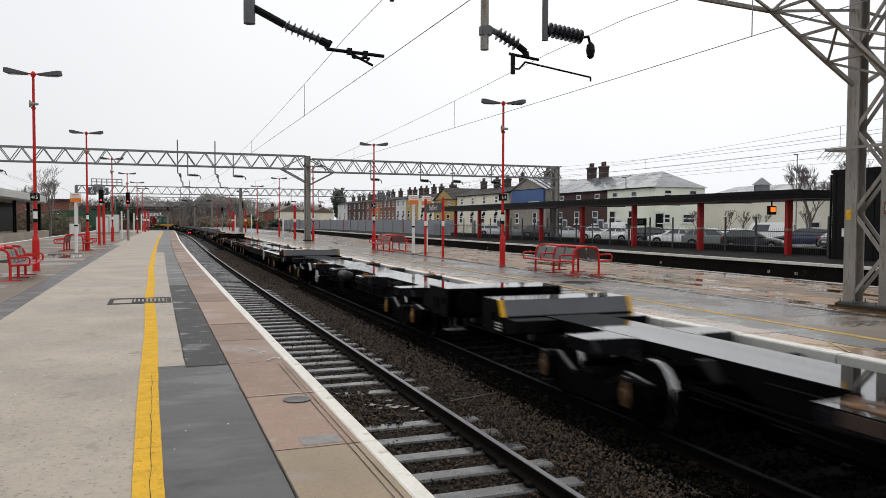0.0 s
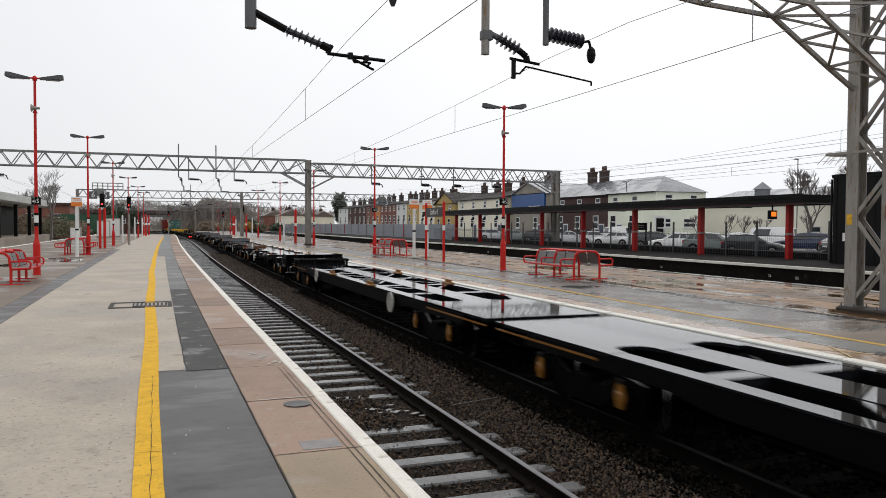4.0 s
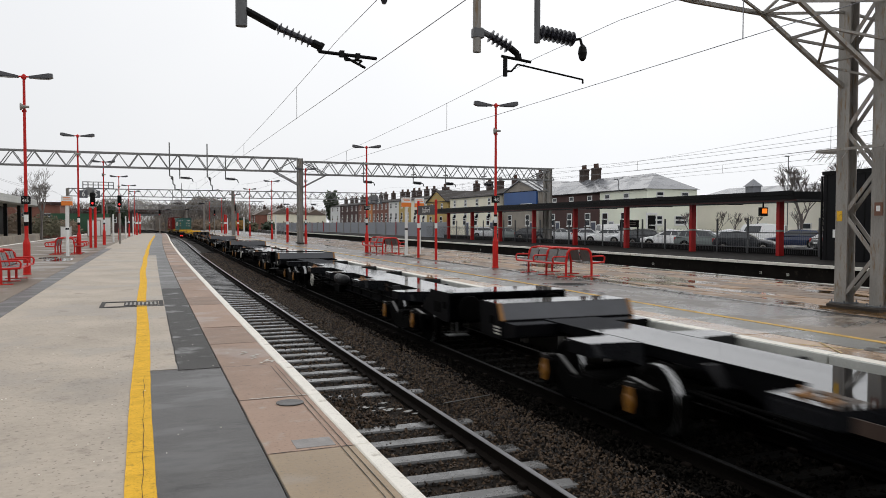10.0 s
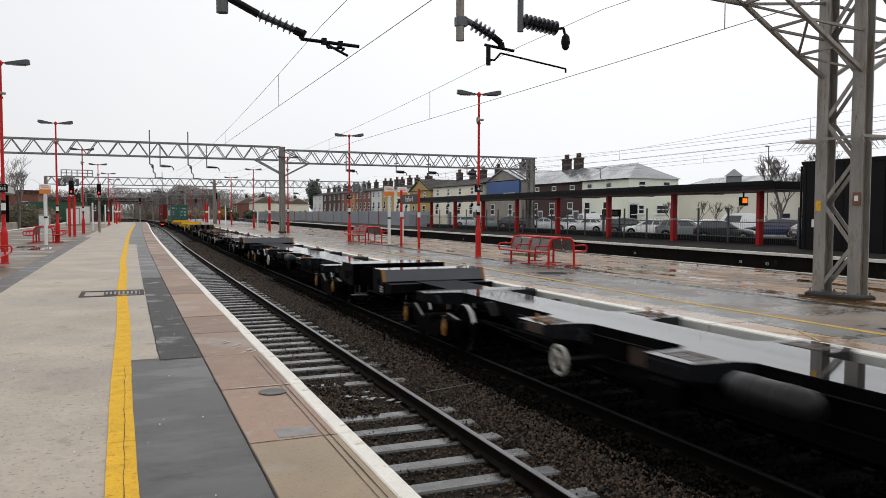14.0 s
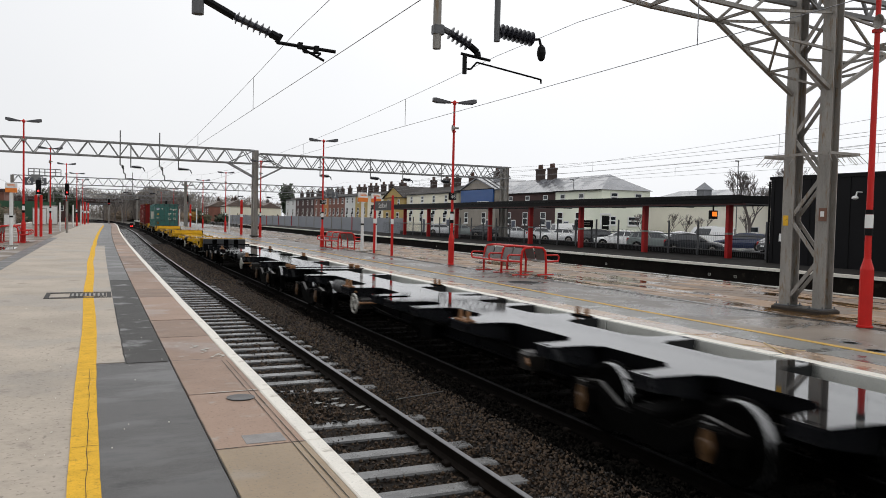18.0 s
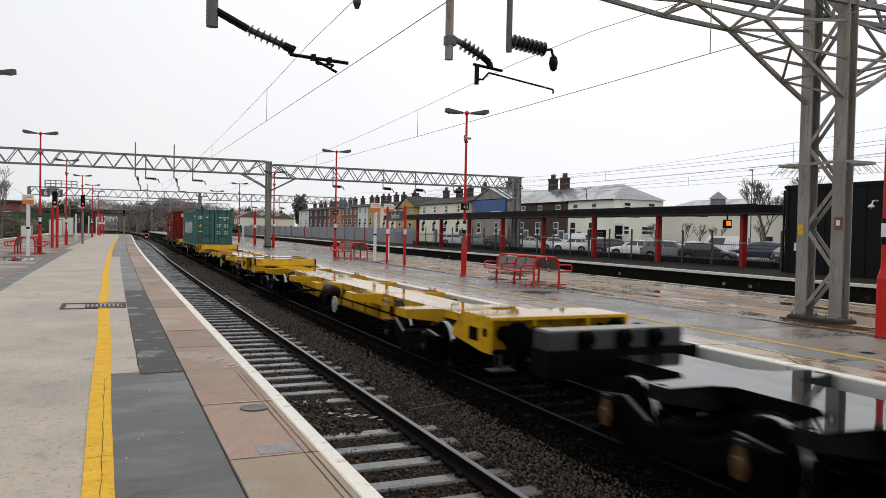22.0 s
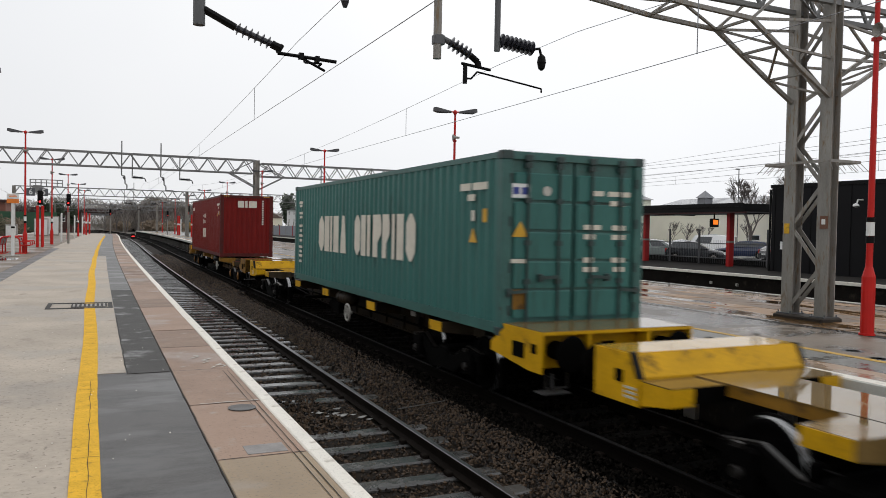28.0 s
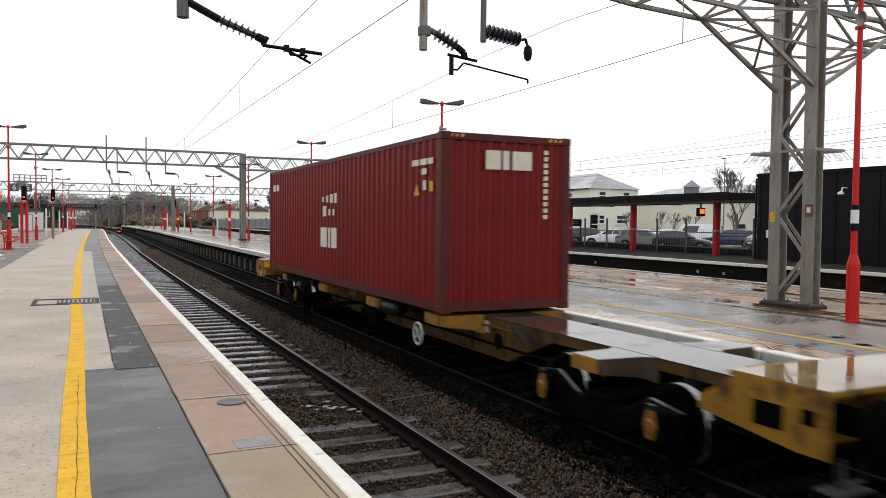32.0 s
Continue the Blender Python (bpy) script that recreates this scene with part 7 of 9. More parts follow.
pot_clay = surf("sooty_pot_clay", (0.09, 0.045, 0.03), 0.8, var=0.4, scale=3)
stack_brick = surf("sooty_stack_brick", (0.05, 0.032, 0.026), 0.85, var=0.35, scale=1.5, grain=12, bump=0.2)
ochre = surf("ochre_render", (0.45, 0.32, 0.11), 0.8, var=0.1, scale=0.5, grain=20, bump=0.05)
house_brick = surf("dark_red_brick", (0.06, 0.027, 0.023), 0.8, var=0.3, scale=0.8, grain=12, bump=0.2)
red_brick = surf("red_brick", (0.2, 0.08, 0.055), 0.8, var=0.3, scale=0.8, grain=12, bump=0.2)
white_render = surf("white_render", (0.68, 0.68, 0.66), 0.8, var=0.06, scale=0.5, grain=20, bump=0.05)
grey_render = surf("grey_stone", (0.28, 0.25, 0.21), 0.8, var=0.2, scale=0.5, grain=20, bump=0.1)
blue_clad = surf("blue_sign_cladding", (0.02, 0.08, 0.25), 0.4, var=0.1, scale=0.5, grain=20)


def window(parent, x, y, z, w, h, face):
    """A sash window with frame, two panes and a sill; face 'x' looks to -x, 'y' to -y."""
    def bx(a0, a1, d0, d1, z0, z1):
        bm = bmesh.new()
        if face == "x":
            box(bm, x + d0, x + d1, y + a0, y + a1, z0, z1)
        else:
            box(bm, x + a0, x + a1, y + d0, y + d1, z0, z1)
        return bm
    f = part("window", bx(-w / 2, w / 2, -0.05, 0.02, z, z + h), white_metal, parent, "white framed sash window")
    for k in (0, 1):
        part("pane", bx(-w / 2 + 0.12, w / 2 - 0.12, -0.056, -0.051, z + 0.11 + k * (h / 2 - 0.03), z + h / 2 - 0.06 + k * (h / 2 - 0.03)), glass_dark, f)
    part("sill", bx(-w / 2 - 0.08, w / 2 + 0.08, -0.12, 0.0, z - 0.1, z), white_metal, f)


def chimney(parent, x, y, z, h, mat=None):
    bm = bmesh.new()
    box(bm, x - 0.4, x + 0.4, y - 0.55, y + 0.55, z, z + h)
    box(bm, x - 0.46, x + 0.46, y - 0.61, y + 0.61, z + h - 0.25, z + h - 0.05)
    c = part("chimney", bm, mat or stack_brick, parent, "sooty brick chimney stack")
    for k in (-0.36, 0.0, 0.36):
        bm = bmesh.new()
        turned(bm, [(0.14, z + h), (0.11, z + h + 0.5), (0.14, z + h + 0.55)], 2, (x, y + k, 0), 8)
        part("chimney_pot", bm, pot_clay, c)


def house(y0, y1, wall, label, x=50.0, at=(), depth=8.0, eave=5.4, ridge=7.6, bays=2, roof=None, storeys=2, stacks=((0.5, 1.7),), end_windows=0, hip=False, base=-0.35, door=True, gable_front=False):
    h = thing("house", Matrix(), label, "house", "houses along the street")
    xo = off(60)
    x = x + xo
    part("wall", mesh_of(box, x, x + depth, y0, y1, base - 0.4, eave), wall, h)
    ov = 0.25
    bm = bmesh.new()
    xm = x + depth / 2
    if gable_front:
        ym = (y0 + y1) / 2
        prism(bm, [(y0 + 0.01, eave + 0.002), (y1 - 0.01, eave + 0.002), (ym, ridge - 0.01)], 0, x + 0.002, x + depth - 0.002)
        part("gable", bm, wall, h)
        bm = bmesh.new()
        for a, b in ((y0 - ov, ym), (y1 + ov, ym)):
            za = eave - 0.2
            faces(bm, [(x - ov, a, za), (x + depth + ov, a, za), (x + depth + ov, b, ridge), (x - ov, b, ridge), (x - ov, a, za + 0.15), (x + depth + ov, a, za + 0.15), (x + depth + ov, b, ridge + 0.15), (x - ov, b, ridge + 0.15)],
                  [(0, 1, 2, 3), (4, 7, 6, 5), (0, 4, 5, 1), (0, 3, 7, 4), (1, 5, 6, 2), (3, 2, 6, 7)])
    else:
        ha, hb = (depth / 2 if hip in (True, "near") else 0, depth / 2 if hip is True else 0)
        a, b = y0 - ov, y1 + ov
        vs = [(x - ov, a, eave), (x + depth + ov, a, eave), (x + depth + ov, b, eave), (x - ov, b, eave), (xm, a + ha, ridge), (xm, b - hb, ridge)]
        faces(bm, vs, [(3, 0, 4, 5), (1, 2, 5, 4), (0, 1, 4), (2, 3, 5), (0, 3, 2, 1)])
    part("roof", bm, roof or slate, h, "wet slate roof")
    part("gutter", mesh_of(box, x - ov - 0.05, x - ov + 0.06, y0, y1, eave - 0.1, eave + 0.02), black_paint, h)
    w = (y1 - y0) / bays
    for i in range(bays):
        yy = y0 + w * (i + 0.5)
        if at:
            yy = at[i]
        if storeys > 1:
            window(h, x, yy, eave - 1.5, 1.05, 1.15, "x")
        if door and i % 2 == 0:
            d = part("door", mesh_of(box, x - 0.06, x + 0.02, yy - 1.3, yy - 0.4, base, 1.75), surf("door_paint", (0.05, 0.06, 0.09), 0.4) if "door_paint" not in MATS else MATS["door_paint"], h)
            part("door_frame", mesh_of(box, x - 0.04, x + 0.02, yy - 1.42, yy - 0.28, base, 1.9), white_metal, d)
        window(h, x, yy + 0.45, 1.3, 1.2, 1.6, "x")
        if storeys > 2:
            window(h, x, yy, 2.5, 1.15, 1.4, "x")
    for i in range(end_windows):
        xx = x + depth * (i + 0.5) / end_windows
        window(h, xx, y0, eave - 1.25, 1.0, 0.95, "y")
        window(h, xx - 0.5, y0, 1.5, 1.7, 1.0, "y")
    for f, hh in stacks:
        chimney(h, xm, y0 + (y1 - y0) * f, ridge - 0.5, hh)
    return h


b = house(68.4, 77.6, cream, "pale cream rendered corner house with wet slate hipped roof", bays=2, at=(76.0, 72.2), hip="near", end_windows=2, stacks=(), ridge=7.3, depth=6.6)
xe = 50 + off(60)
part("door", mesh_of(box, xe + 0.1, xe + 1.0, 68.34, 68.42, -0.35, 2.5), black_paint, b, "dark glazed door")
part("door_surround", mesh_of(prism, [(xe - 0.15, -0.35), (xe + 0.02, -0.35), (xe + 0.02, 2.58), (xe + 1.08, 2.58), (xe + 1.08, -0.35), (xe + 1.25, -0.35), (xe + 1.25, 2.8), (xe - 0.15, 2.8)], 1, 68.3, 68.41), white_metal, b, "white door surround")
house(77.65, 90.5, house_brick, "dark brown brick terrace with white sash windows", bays=3, stacks=((0.45, 1.9), (0.67, 1.9)), ridge=7.3, depth=6.4, eave=5.35)
b = house(94.6, 106, grey_render, "grey building with a bright blue upper front", x=51, bays=2, eave=6.3, ridge=7.9, stacks=((0.6, 1.8),), roof=slate, gable_front=True)
part("blue_front", mesh_of(box, 51 + off(60) - 0.3, 51 + off(60) - 0.05, 94.8, 105.0, 4.3, 6.3), blue_clad, b, "bright blue cladding panel")
part("panel_bars", mesh_of(box, 51 + off(60) - 0.32, 51 + off(60) - 0.3, 96.0, 99.5, 4.2, 4.5), sign_white, b)
cols = [(106.5, 116, pale_cream, "cream rendered terrace house", slate_dark), (116, 125.6, pale_cream, "cream rendered terrace house with pale windows", slate_dark),
        (136.5, 146.8, pale_cream, "pale cream terrace house with sash windows", slate_dark), (146.8, 154.8, ochre, "ochre yellow terrace house", slate_dark), (154.8, 162.2, white_render, "white rendered narrow house", slate_dark),
        (162.2, 169, red_brick, "red brick terrace house", slate_dark), (169, 175.2, red_brick, "red brick terrace house", slate_dark), (175.2, 179.4, orange_render, "orange painted narrow house", slate_dark),
        (179.4, 188, red_brick, "red brick terrace house", slate_dark), (188, 196.7, house_brick, "dark brick terrace house", slate_dark), (196.7, 207.5, house_brick, "dark brick terrace house", slate_dark), (207.5, 219.4, white_render, "white house at the row's end", slate_dark)]
for a, c, m, lb, rf in cols:
    house(a, c, m, lb, x=50.0, bays=1 if c - a < 5 else 2, eave=6.0 if a < 130 else 6.4, ridge=7.3, stacks=((0.03, 1.9), (0.6, 1.8)) if c - a > 7 else ((0.1, 1.9),), roof=rf, depth=7.0, storeys=3)
house(125.7, 136.4, ochre, "ochre yellow house with its gable to the street", x=49.6, bays=2, eave=5.6, ridge=7.6, stacks=((0.9, 1.0),), gable_front=True, roof=slate_dark)
brown_tile = surf("brown_roof_tile", (0.13, 0.095, 0.075), 0.6, var=0.3, scale=0.6, grain=8)
for x, y in ((32, 246), (37, 250), (43, 246), (48.5, 250), (34, 226)):
    house(y, y + 9, pale_cream if x != 32 else red_brick, "distant semi-detached house with a brown tiled roof", x=x, bays=2, eave=4.3, ridge=6.2, stacks=((0.5, 1.3),), depth=7, roof=brown_tile)

h = thing("low_hall", Matrix(), "long pale cream hall with a grey roof behind the car park", "building")
part("wall", mesh_of(box, 64, 74, 34, 79, -0.8, 4.3), surf("bright_render", (0.86, 0.82, 0.7), 0.8, var=0.06, scale=0.5, grain=20, bump=0.05), h)
bm = bmesh.new()
faces(bm, [(63.6, 33.6, 4.3), (74.4, 33.6, 4.3), (74.4, 79.4, 4.3), (63.6, 79.4, 4.3), (69, 36, 6.1), (69, 77, 6.1)], [(3, 0, 4, 5), (1, 2, 5, 4), (0, 1, 4), (2, 3, 5), (0, 3, 2, 1)])
part("roof", bm, slate, h)
bm = bmesh.new()
X, Y, R = 65.9, 69.4, 0.6
faces(bm, [(X - R, Y - R, 4.4), (X + R, Y - R, 4.4), (X + R, Y + R, 4.4), (X - R, Y + R, 4.4), (X - R, Y - R, 5.95), (X + R, Y - R, 5.95), (X + R, Y + R, 5.95), (X - R, Y + R, 5.95)], [(0, 1, 5, 4), (1, 2, 6, 5), (2, 3, 7, 6), (3, 0, 4, 7)])
R = 0.78
faces(bm, [(X - R, Y - R, 5.95), (X + R, Y - R, 5.95), (X + R, Y + R, 5.95), (X - R, Y + R, 5.95), (X, Y, 6.85)], [(0, 1, 4), (1, 2, 4), (2, 3, 4), (3, 0, 4)])
part("roof_turret", bm, slate, h, "small pyramid roof")
for y in (40, 46, 52, 60, 66):
    window(h, 64, y, 0.4, 1.6, 1.3, "x")
part("shutter", mesh_of(box, 63.94, 64.0, 47.2, 50.2, -0.35, 2.4), galv, h, "grey roller shutter")


for x, y, hh in ((58.45, 57.0, 8.5), (50.5, 74.0, 7.0)):
    b = thing("street_lamp", pose(x, y, -0.4), "thin grey street lamp column in the car park", "street lamp", "street lamps")
    part("column", mesh_of(turned, [(0.09, 0.0), (0.085, 1.4), (0.05, 1.5), (0.045, hh)], 2, n=8), galv_dark, b)
    part("lamp_arm", mesh_of(tube, [(0, 0, hh - 0.02), (-0.35, -0.35, hh + 0.05)], 0.03), galv_dark, b)
    part("lantern", mesh_of(box, -0.75, -0.3, -0.45, -0.25, hh, hh + 0.12, c=0.03), galv_dark, b)


# ---- trees ----
bark = surf("bare_branches", (0.13, 0.11, 0.1), 0.8, var=0.3, scale=3, grain=20)
birch = surf("pale_birch_bark", (0.2, 0.18, 0.165), 0.8, var=0.3, scale=3, grain=20)
leaf_dark = surf("evergreen_leaves", (0.035, 0.05, 0.025), 0.7, var=0.4, scale=1, grain=10)
scrub_m = surf("winter_scrub", (0.17, 0.125, 0.085), 0.8, var=0.4, scale=0.7, grain=8)
scrub_green = surf("dull_green_scrub", (0.1, 0.09, 0.05), 0.8, var=0.4, scale=0.7, grain=8)


def bare_tree(x, y, z, height, seed, label, mat=None, spread=0.55, levels=5, thin=0.016):
    rng = random.Random(seed)
    t = thing("bare_tree", pose(x, y, z), label, "tree", "bare winter trees")
    limbs, twigs = bmesh.new(), bmesh.new()

    def grow(p, d, ln, r, k):
        q = p + d * ln
        rod(limbs if k > levels - 3 else twigs, p, q, r, 6 if k > levels - 3 else 3, r * 0.7, caps=False)
        if k == 0:
            return
        for _ in range(3 if k > 1 else 4):
            a = Vector((rng.uniform(-1, 1), rng.uniform(-1, 1), rng.uniform(-0.1, 0.9)))
            nd = (d + a * spread).normalized()
            grow(p + d * ln * rng.uniform(0.55, 1.0), nd, ln * rng.uniform(0.6, 0.82), max(r * 0.58, thin), k - 1)

    grow(Vector((0, 0, 0)), Vector((0.02, 0.03, 1)).normalized(), height * 0.3, height * 0.018, levels)
    part("trunk", limbs, mat or bark, t)
    tagged(part("crown", twigs, mat or bark, t, "fine bare twigs"), kind="stuff")
    return t


def clump(x, y, z, rx, ry, rz, n, seed, mat, label, name="bush", size=0.35, tree=0.0):
    """A crown of many small leaf cards set every way inside an uneven outline."""
    rng = random.Random(seed)
    t = thing(name, pose(x, y, z), label, "tree" if tree else "bush", "bushes and trees")
    if tree:
        bm = bmesh.new()
        rod(bm, (0, 0, 0), (0.1, 0, tree + rz * 0.6), 0.18, 8, 0.08)
        part("trunk", bm, bark, t)
    bm = bmesh.new()
    for _ in range(n):
        u = Vector((rng.gauss(0, 1), rng.gauss(0, 1), rng.gauss(0, 1))).normalized()
        k = rng.uniform(0.45, 1.0) * (0.75 + 0.35 * noise.noise((u * 2.2 + Vector((seed, 0, 0)))))
        p = Vector((u.x * rx * k, u.y * ry * k, tree + rz + u.z * rz * k))
        if p.z < 0.02:
            p.z = rng.uniform(0.02, 0.3)
        a = Vector((rng.gauss(0, 1), rng.gauss(0, 1), rng.gauss(0, 1))).normalized()
        b = a.orthogonal().normalized()
        s = size * rng.uniform(0.6, 1.3)
        faces(bm, [p - a * s, p + b * s * 0.5, p + a * s, p - b * s * 0.5], [(0, 1, 2, 3)])
    tagged(part("crown", bm, mat, t), kind="stuff")
    return t


bare_tree(60.5, 57.2, -0.4, 10.0, 3, "broad bare tree behind the car park", spread=0.75, levels=6, thin=0.017)
bare_tree(62.0, 55.2, -0.4, 9.6, 4, "bare winter tree behind the car park", spread=0.75, levels=6, thin=0.016)
bare_tree(61.0, 51.0, -0.4, 9.6, 14, "bare winter tree behind the car park", spread=0.75, levels=6, thin=0.016)
for x, y, s in ((60.0, 68.5, 15), (60.2, 65.9, 16), (60.0, 63.2, 17), (60.5, 57.5, 5), (61.0, 52.0, 6), (61.0, 48.5, 7), (52.0, 63.5, 8), (60.5, 42.0, 9)):
    bare_tree(x, y, -0.4, 4.6, s, "small bare street tree by a pale wall", levels=4)
bare_tree(-14.6, 128.0, -1.0, 12.5, 12, "tall bare birch behind the station", birch, 0.6, levels=6, thin=0.012)
bare_tree(-17.5, 133.0, -1.0, 11.0, 13, "bare birch behind the station", birch, 0.6, levels=6, thin=0.012)
for i, (x, y, hh) in enumerate(((13, 250, 12), (17, 262, 12), (10, 285, 13), (21, 240, 11), (25, 255, 12), (3, 300, 13), (28, 275, 12), (15, 300, 13), (20, 285, 12), (-8, 290, 12), (-14, 270, 11), (-18, 230, 10), (-22, 200, 9), (-12, 305, 12), (24, 228, 10), (6, 265, 12), (8, 245, 10.5), (15, 272, 13), (19, 250, 11.5), (12, 262, 12.5), (22, 268, 12))):
    bare_tree(x, y, -1.3, hh, 20 + i, "bare trackside tree far down the line", levels=5, spread=0.65, thin=0.028)
clump(54.7, 236, -1, 3.0, 3.0, 6.4, 1300, 31, leaf_dark, "dark evergreen tree behind the houses", "evergreen_tree", 0.6, 2.0)
for i, (x, y, r) in enumerate(((27, 216, 3.0), (33, 222, 3.4), (39, 226, 3.2), (45, 230, 3.6), (49, 226, 3.0))):
    clump(x, y, -1, r, r, 1.7, 380, 70 + i, leaf_dark if i % 2 else scrub_green, "dark overgrown hedge before far houses", "bush", 0.5)
clump(27.0, 236, -1, 2.6, 4, 2.0, 300, 32, leaf_dark, "dark evergreen bushes beyond the fence", "bush", 0.6, 0.6)
clump(24.0, 215, -1, 2.2, 2.2, 1.8, 300, 37, surf("rust_leaves", (0.32, 0.17, 0.03), 0.8, var=0.3), "rust brown shrub beside the line", "bush", 0.4, 0.4)
for i, (x, y, rx, rz) in enumerate(((-16, 150, 5, 1.5), (-20, 165, 6, 1.9), (-14, 178, 5, 1.5), (-18, 195, 6, 1.7), (-13, 215, 6, 1.8), (-22, 140, 5, 1.8), (-15.5, 140, 3.5, 2.4), (-13.2, 152, 3.0, 2.0), (-19, 132, 3.5, 2.6), (-11.5, 165, 2.6, 1.9), (-10.5, 185, 3, 2.0), (-9.5, 205, 3, 2.2), (-12, 235, 4, 2.4), (-10, 262, 4, 2.4), (-16, 248, 4, 2.8), (-7, 285, 3.5, 2.4), (-24, 175, 5, 2.6), (-28, 155, 5, 2.8))):
    clump(x, y, -1.2, rx, 7, rz, 900, 40 + i, scrub_green if i % 3 == 0 else scrub_m, "tangled winter scrub on the bank", "bush", 0.26)
for i, (x, y) in enumerate(((15, 230), (19, 215), (16, 262), (9, 300), (24, 280), (22, 235), (27, 240), (30, 262), (36, 270), (41, 262), (17, 290), (46, 275))):
    clump(x, y, -1.3, 4, 8, 2.2, 800, 60 + i, scrub_m, "brown trackside scrub far down the line", "bush", 0.5)

# pale tone paints distance haze into the twigs' colour
wood_m = surf("far_winter_wood", (0.2, 0.175, 0.15), 0.85, var=0.5, scale=0.2, grain=2)
bm = bmesh.new()
wr = random.Random(91)
for i in range(34000):
    a = wr.uniform(-1.1, 1.15) if i < 14000 else wr.uniform(-0.32, 0.22)
    d = wr.uniform(345, 420)
    hz = (9 + 4.0 * max(0, min(1, (0.24 - a) * 12)) + 4.5 * noise.noise((a * 9, 0.3, 1.0)) + 2.5 * noise.noise((a * 40, 2.0, 0))) * wr.uniform(0.05, 1.0) ** 0.8
    p = Vector((d * math.sin(a), d * math.cos(a), max(0.2, hz) - 1.5))
    tilt = Vector((wr.gauss(0, 0.5), wr.gauss(0, 0.5), wr.uniform(0.4, 1.5))).normalized()
    side_v = tilt.cross(Vector((math.sin(a), math.cos(a), 0))).normalized()
    ln = wr.uniform(0.6, 1.8)
    faces(bm, [p - tilt * ln, p + side_v * 0.07, p + tilt * ln, p - side_v * 0.07], [(0, 1, 2, 3)])
for i in range(9000):                         # a thicker stand over the bridge
    a, d = wr.gauss(0.075, 0.035), wr.uniform(300, 318)
    hz = (12.5 + 3 * noise.noise((a * 60, 0.7, 1.0))) * wr.uniform(0.1, 1.0) * math.exp(-((a - 0.075) / 0.07) ** 2)
    p = Vector((d * math.sin(a), d * math.cos(a), max(0.2, hz) - 1.2))
    tilt = Vector((wr.gauss(0, 0.6), wr.gauss(0, 0.5), wr.uniform(0.3, 1.5))).normalized()
    side_v = tilt.cross(Vector((math.sin(a), math.cos(a), 0))).normalized()
    ln = wr.uniform(0.5, 1.4)
    faces(bm, [p - tilt * ln, p + side_v * 0.06, p + tilt * ln, p - side_v * 0.06], [(0, 1, 2, 3)])
tagged(part("far_wood", bm, wood_m), "brown leafless woods along the skyline", "woodland", kind="stuff")

# ---- far end: road bridge, hoardings, cabins ----
br = thing("road_bridge", pose(2, 322, 0), "old brick road bridge over the tracks", "bridge")
part("deck", mesh_of(box, -30, 15, 0, 9, 4.6, 6.0), stack_brick, br)
part("parapet", mesh_of(box, -30, 15, -0.25, 0.2, 6.0, 7.2), house_brick, br, "brick parapet")
# the right pier's near-black colour paints the shaded opening under the deck
for x, m in ((-15, red_brick), (14, dark_brick)):
    part("pier", mesh_of(box, x - 3.2, x + 3.2, 0.1, 8.9, -1.4, 4.6), m, br)
part("girder", mesh_of(box, -30, 15, -0.4, -0.1, 4.5, 5.3), galv_dark, br)
part("abutment", mesh_of(box, -30, -22, 0.05, 8.9, -1.4, 4.6), house_brick, br)
old_stone = surf("weathered_bridge_stone", (0.19, 0.15, 0.115), 0.8, var=0.35, scale=0.5, grain=6, stain=(0.08, 0.065, 0.05), stain_at=0.56)
for x0, x1 in ((-11.6, -9.0), (1.5, 10.7)):
    part("masonry_wall", mesh_of(box, x0, x1, 0.3, 8.8, -1.4, 4.55), old_stone, br, "weathered pale masonry between the openings")
h = thing("brick_depot", pose(0, 170, -1.3), "long low brown brick depot with a flat roof beyond the bank", "building")
part("wall", mesh_of(box, -46, -16, 0, 14, 0, 6.6), red_brick, h)
part("roof", mesh_of(box, -46.4, -15.6, -0.4, 14.4, 6.6, 7.1), house_brick, h, "dark flat roof edge")
for k in range(6):
    window(h, -18.5 - k * 4.5, 0, 3.4, 1.8, 1.5, "y")
for i, (x, y, r, hh) in enumerate(((-9.3, 232, 1.9, 4.4), (-6.0, 240, 1.6, 3.6), (-12.5, 236, 1.8, 4.0))):
    clump(x, y, -1.2, r, r, hh, 900, 110 + i, leaf_dark, "dark narrow evergreen behind the gantries", "evergreen_tree", 0.42, 1.2)
h = thing("lineside_building", pose(-14, 255, -1.3), "low brick lineside building with windows", "building")
part("wall", mesh_of(box, -8, 10, 0, 8, 0, 6.2), house_brick, h)
part("roof", mesh_of(box, -8.4, 10.4, -0.4, 8.4, 6.2, 6.6), slate_dark, h)
for k in range(5):
    window(h, -5.5 + k * 3.4, 0, 3.2, 1.8, 1.6, "y")
green_m = surf("green_hoarding", (0.02, 0.075, 0.035), 0.5, var=0.15, scale=0.5, grain=20)
h = thing("hoarding", pose(-16.5, 158, -1.2), "green site hoarding beyond the bank", "fence")
for k in range(4):
    part("panel", mesh_of(box, k * 2.5, k * 2.5 + 2.44, -0.03, 0.03, 1.3, 4.6), green_m, h)
    part("post", mesh_of(box, k * 2.5 - 0.08, k * 2.5 + 0.04, 0.03, 0.12, 0, 4.6), galv_dark, h)
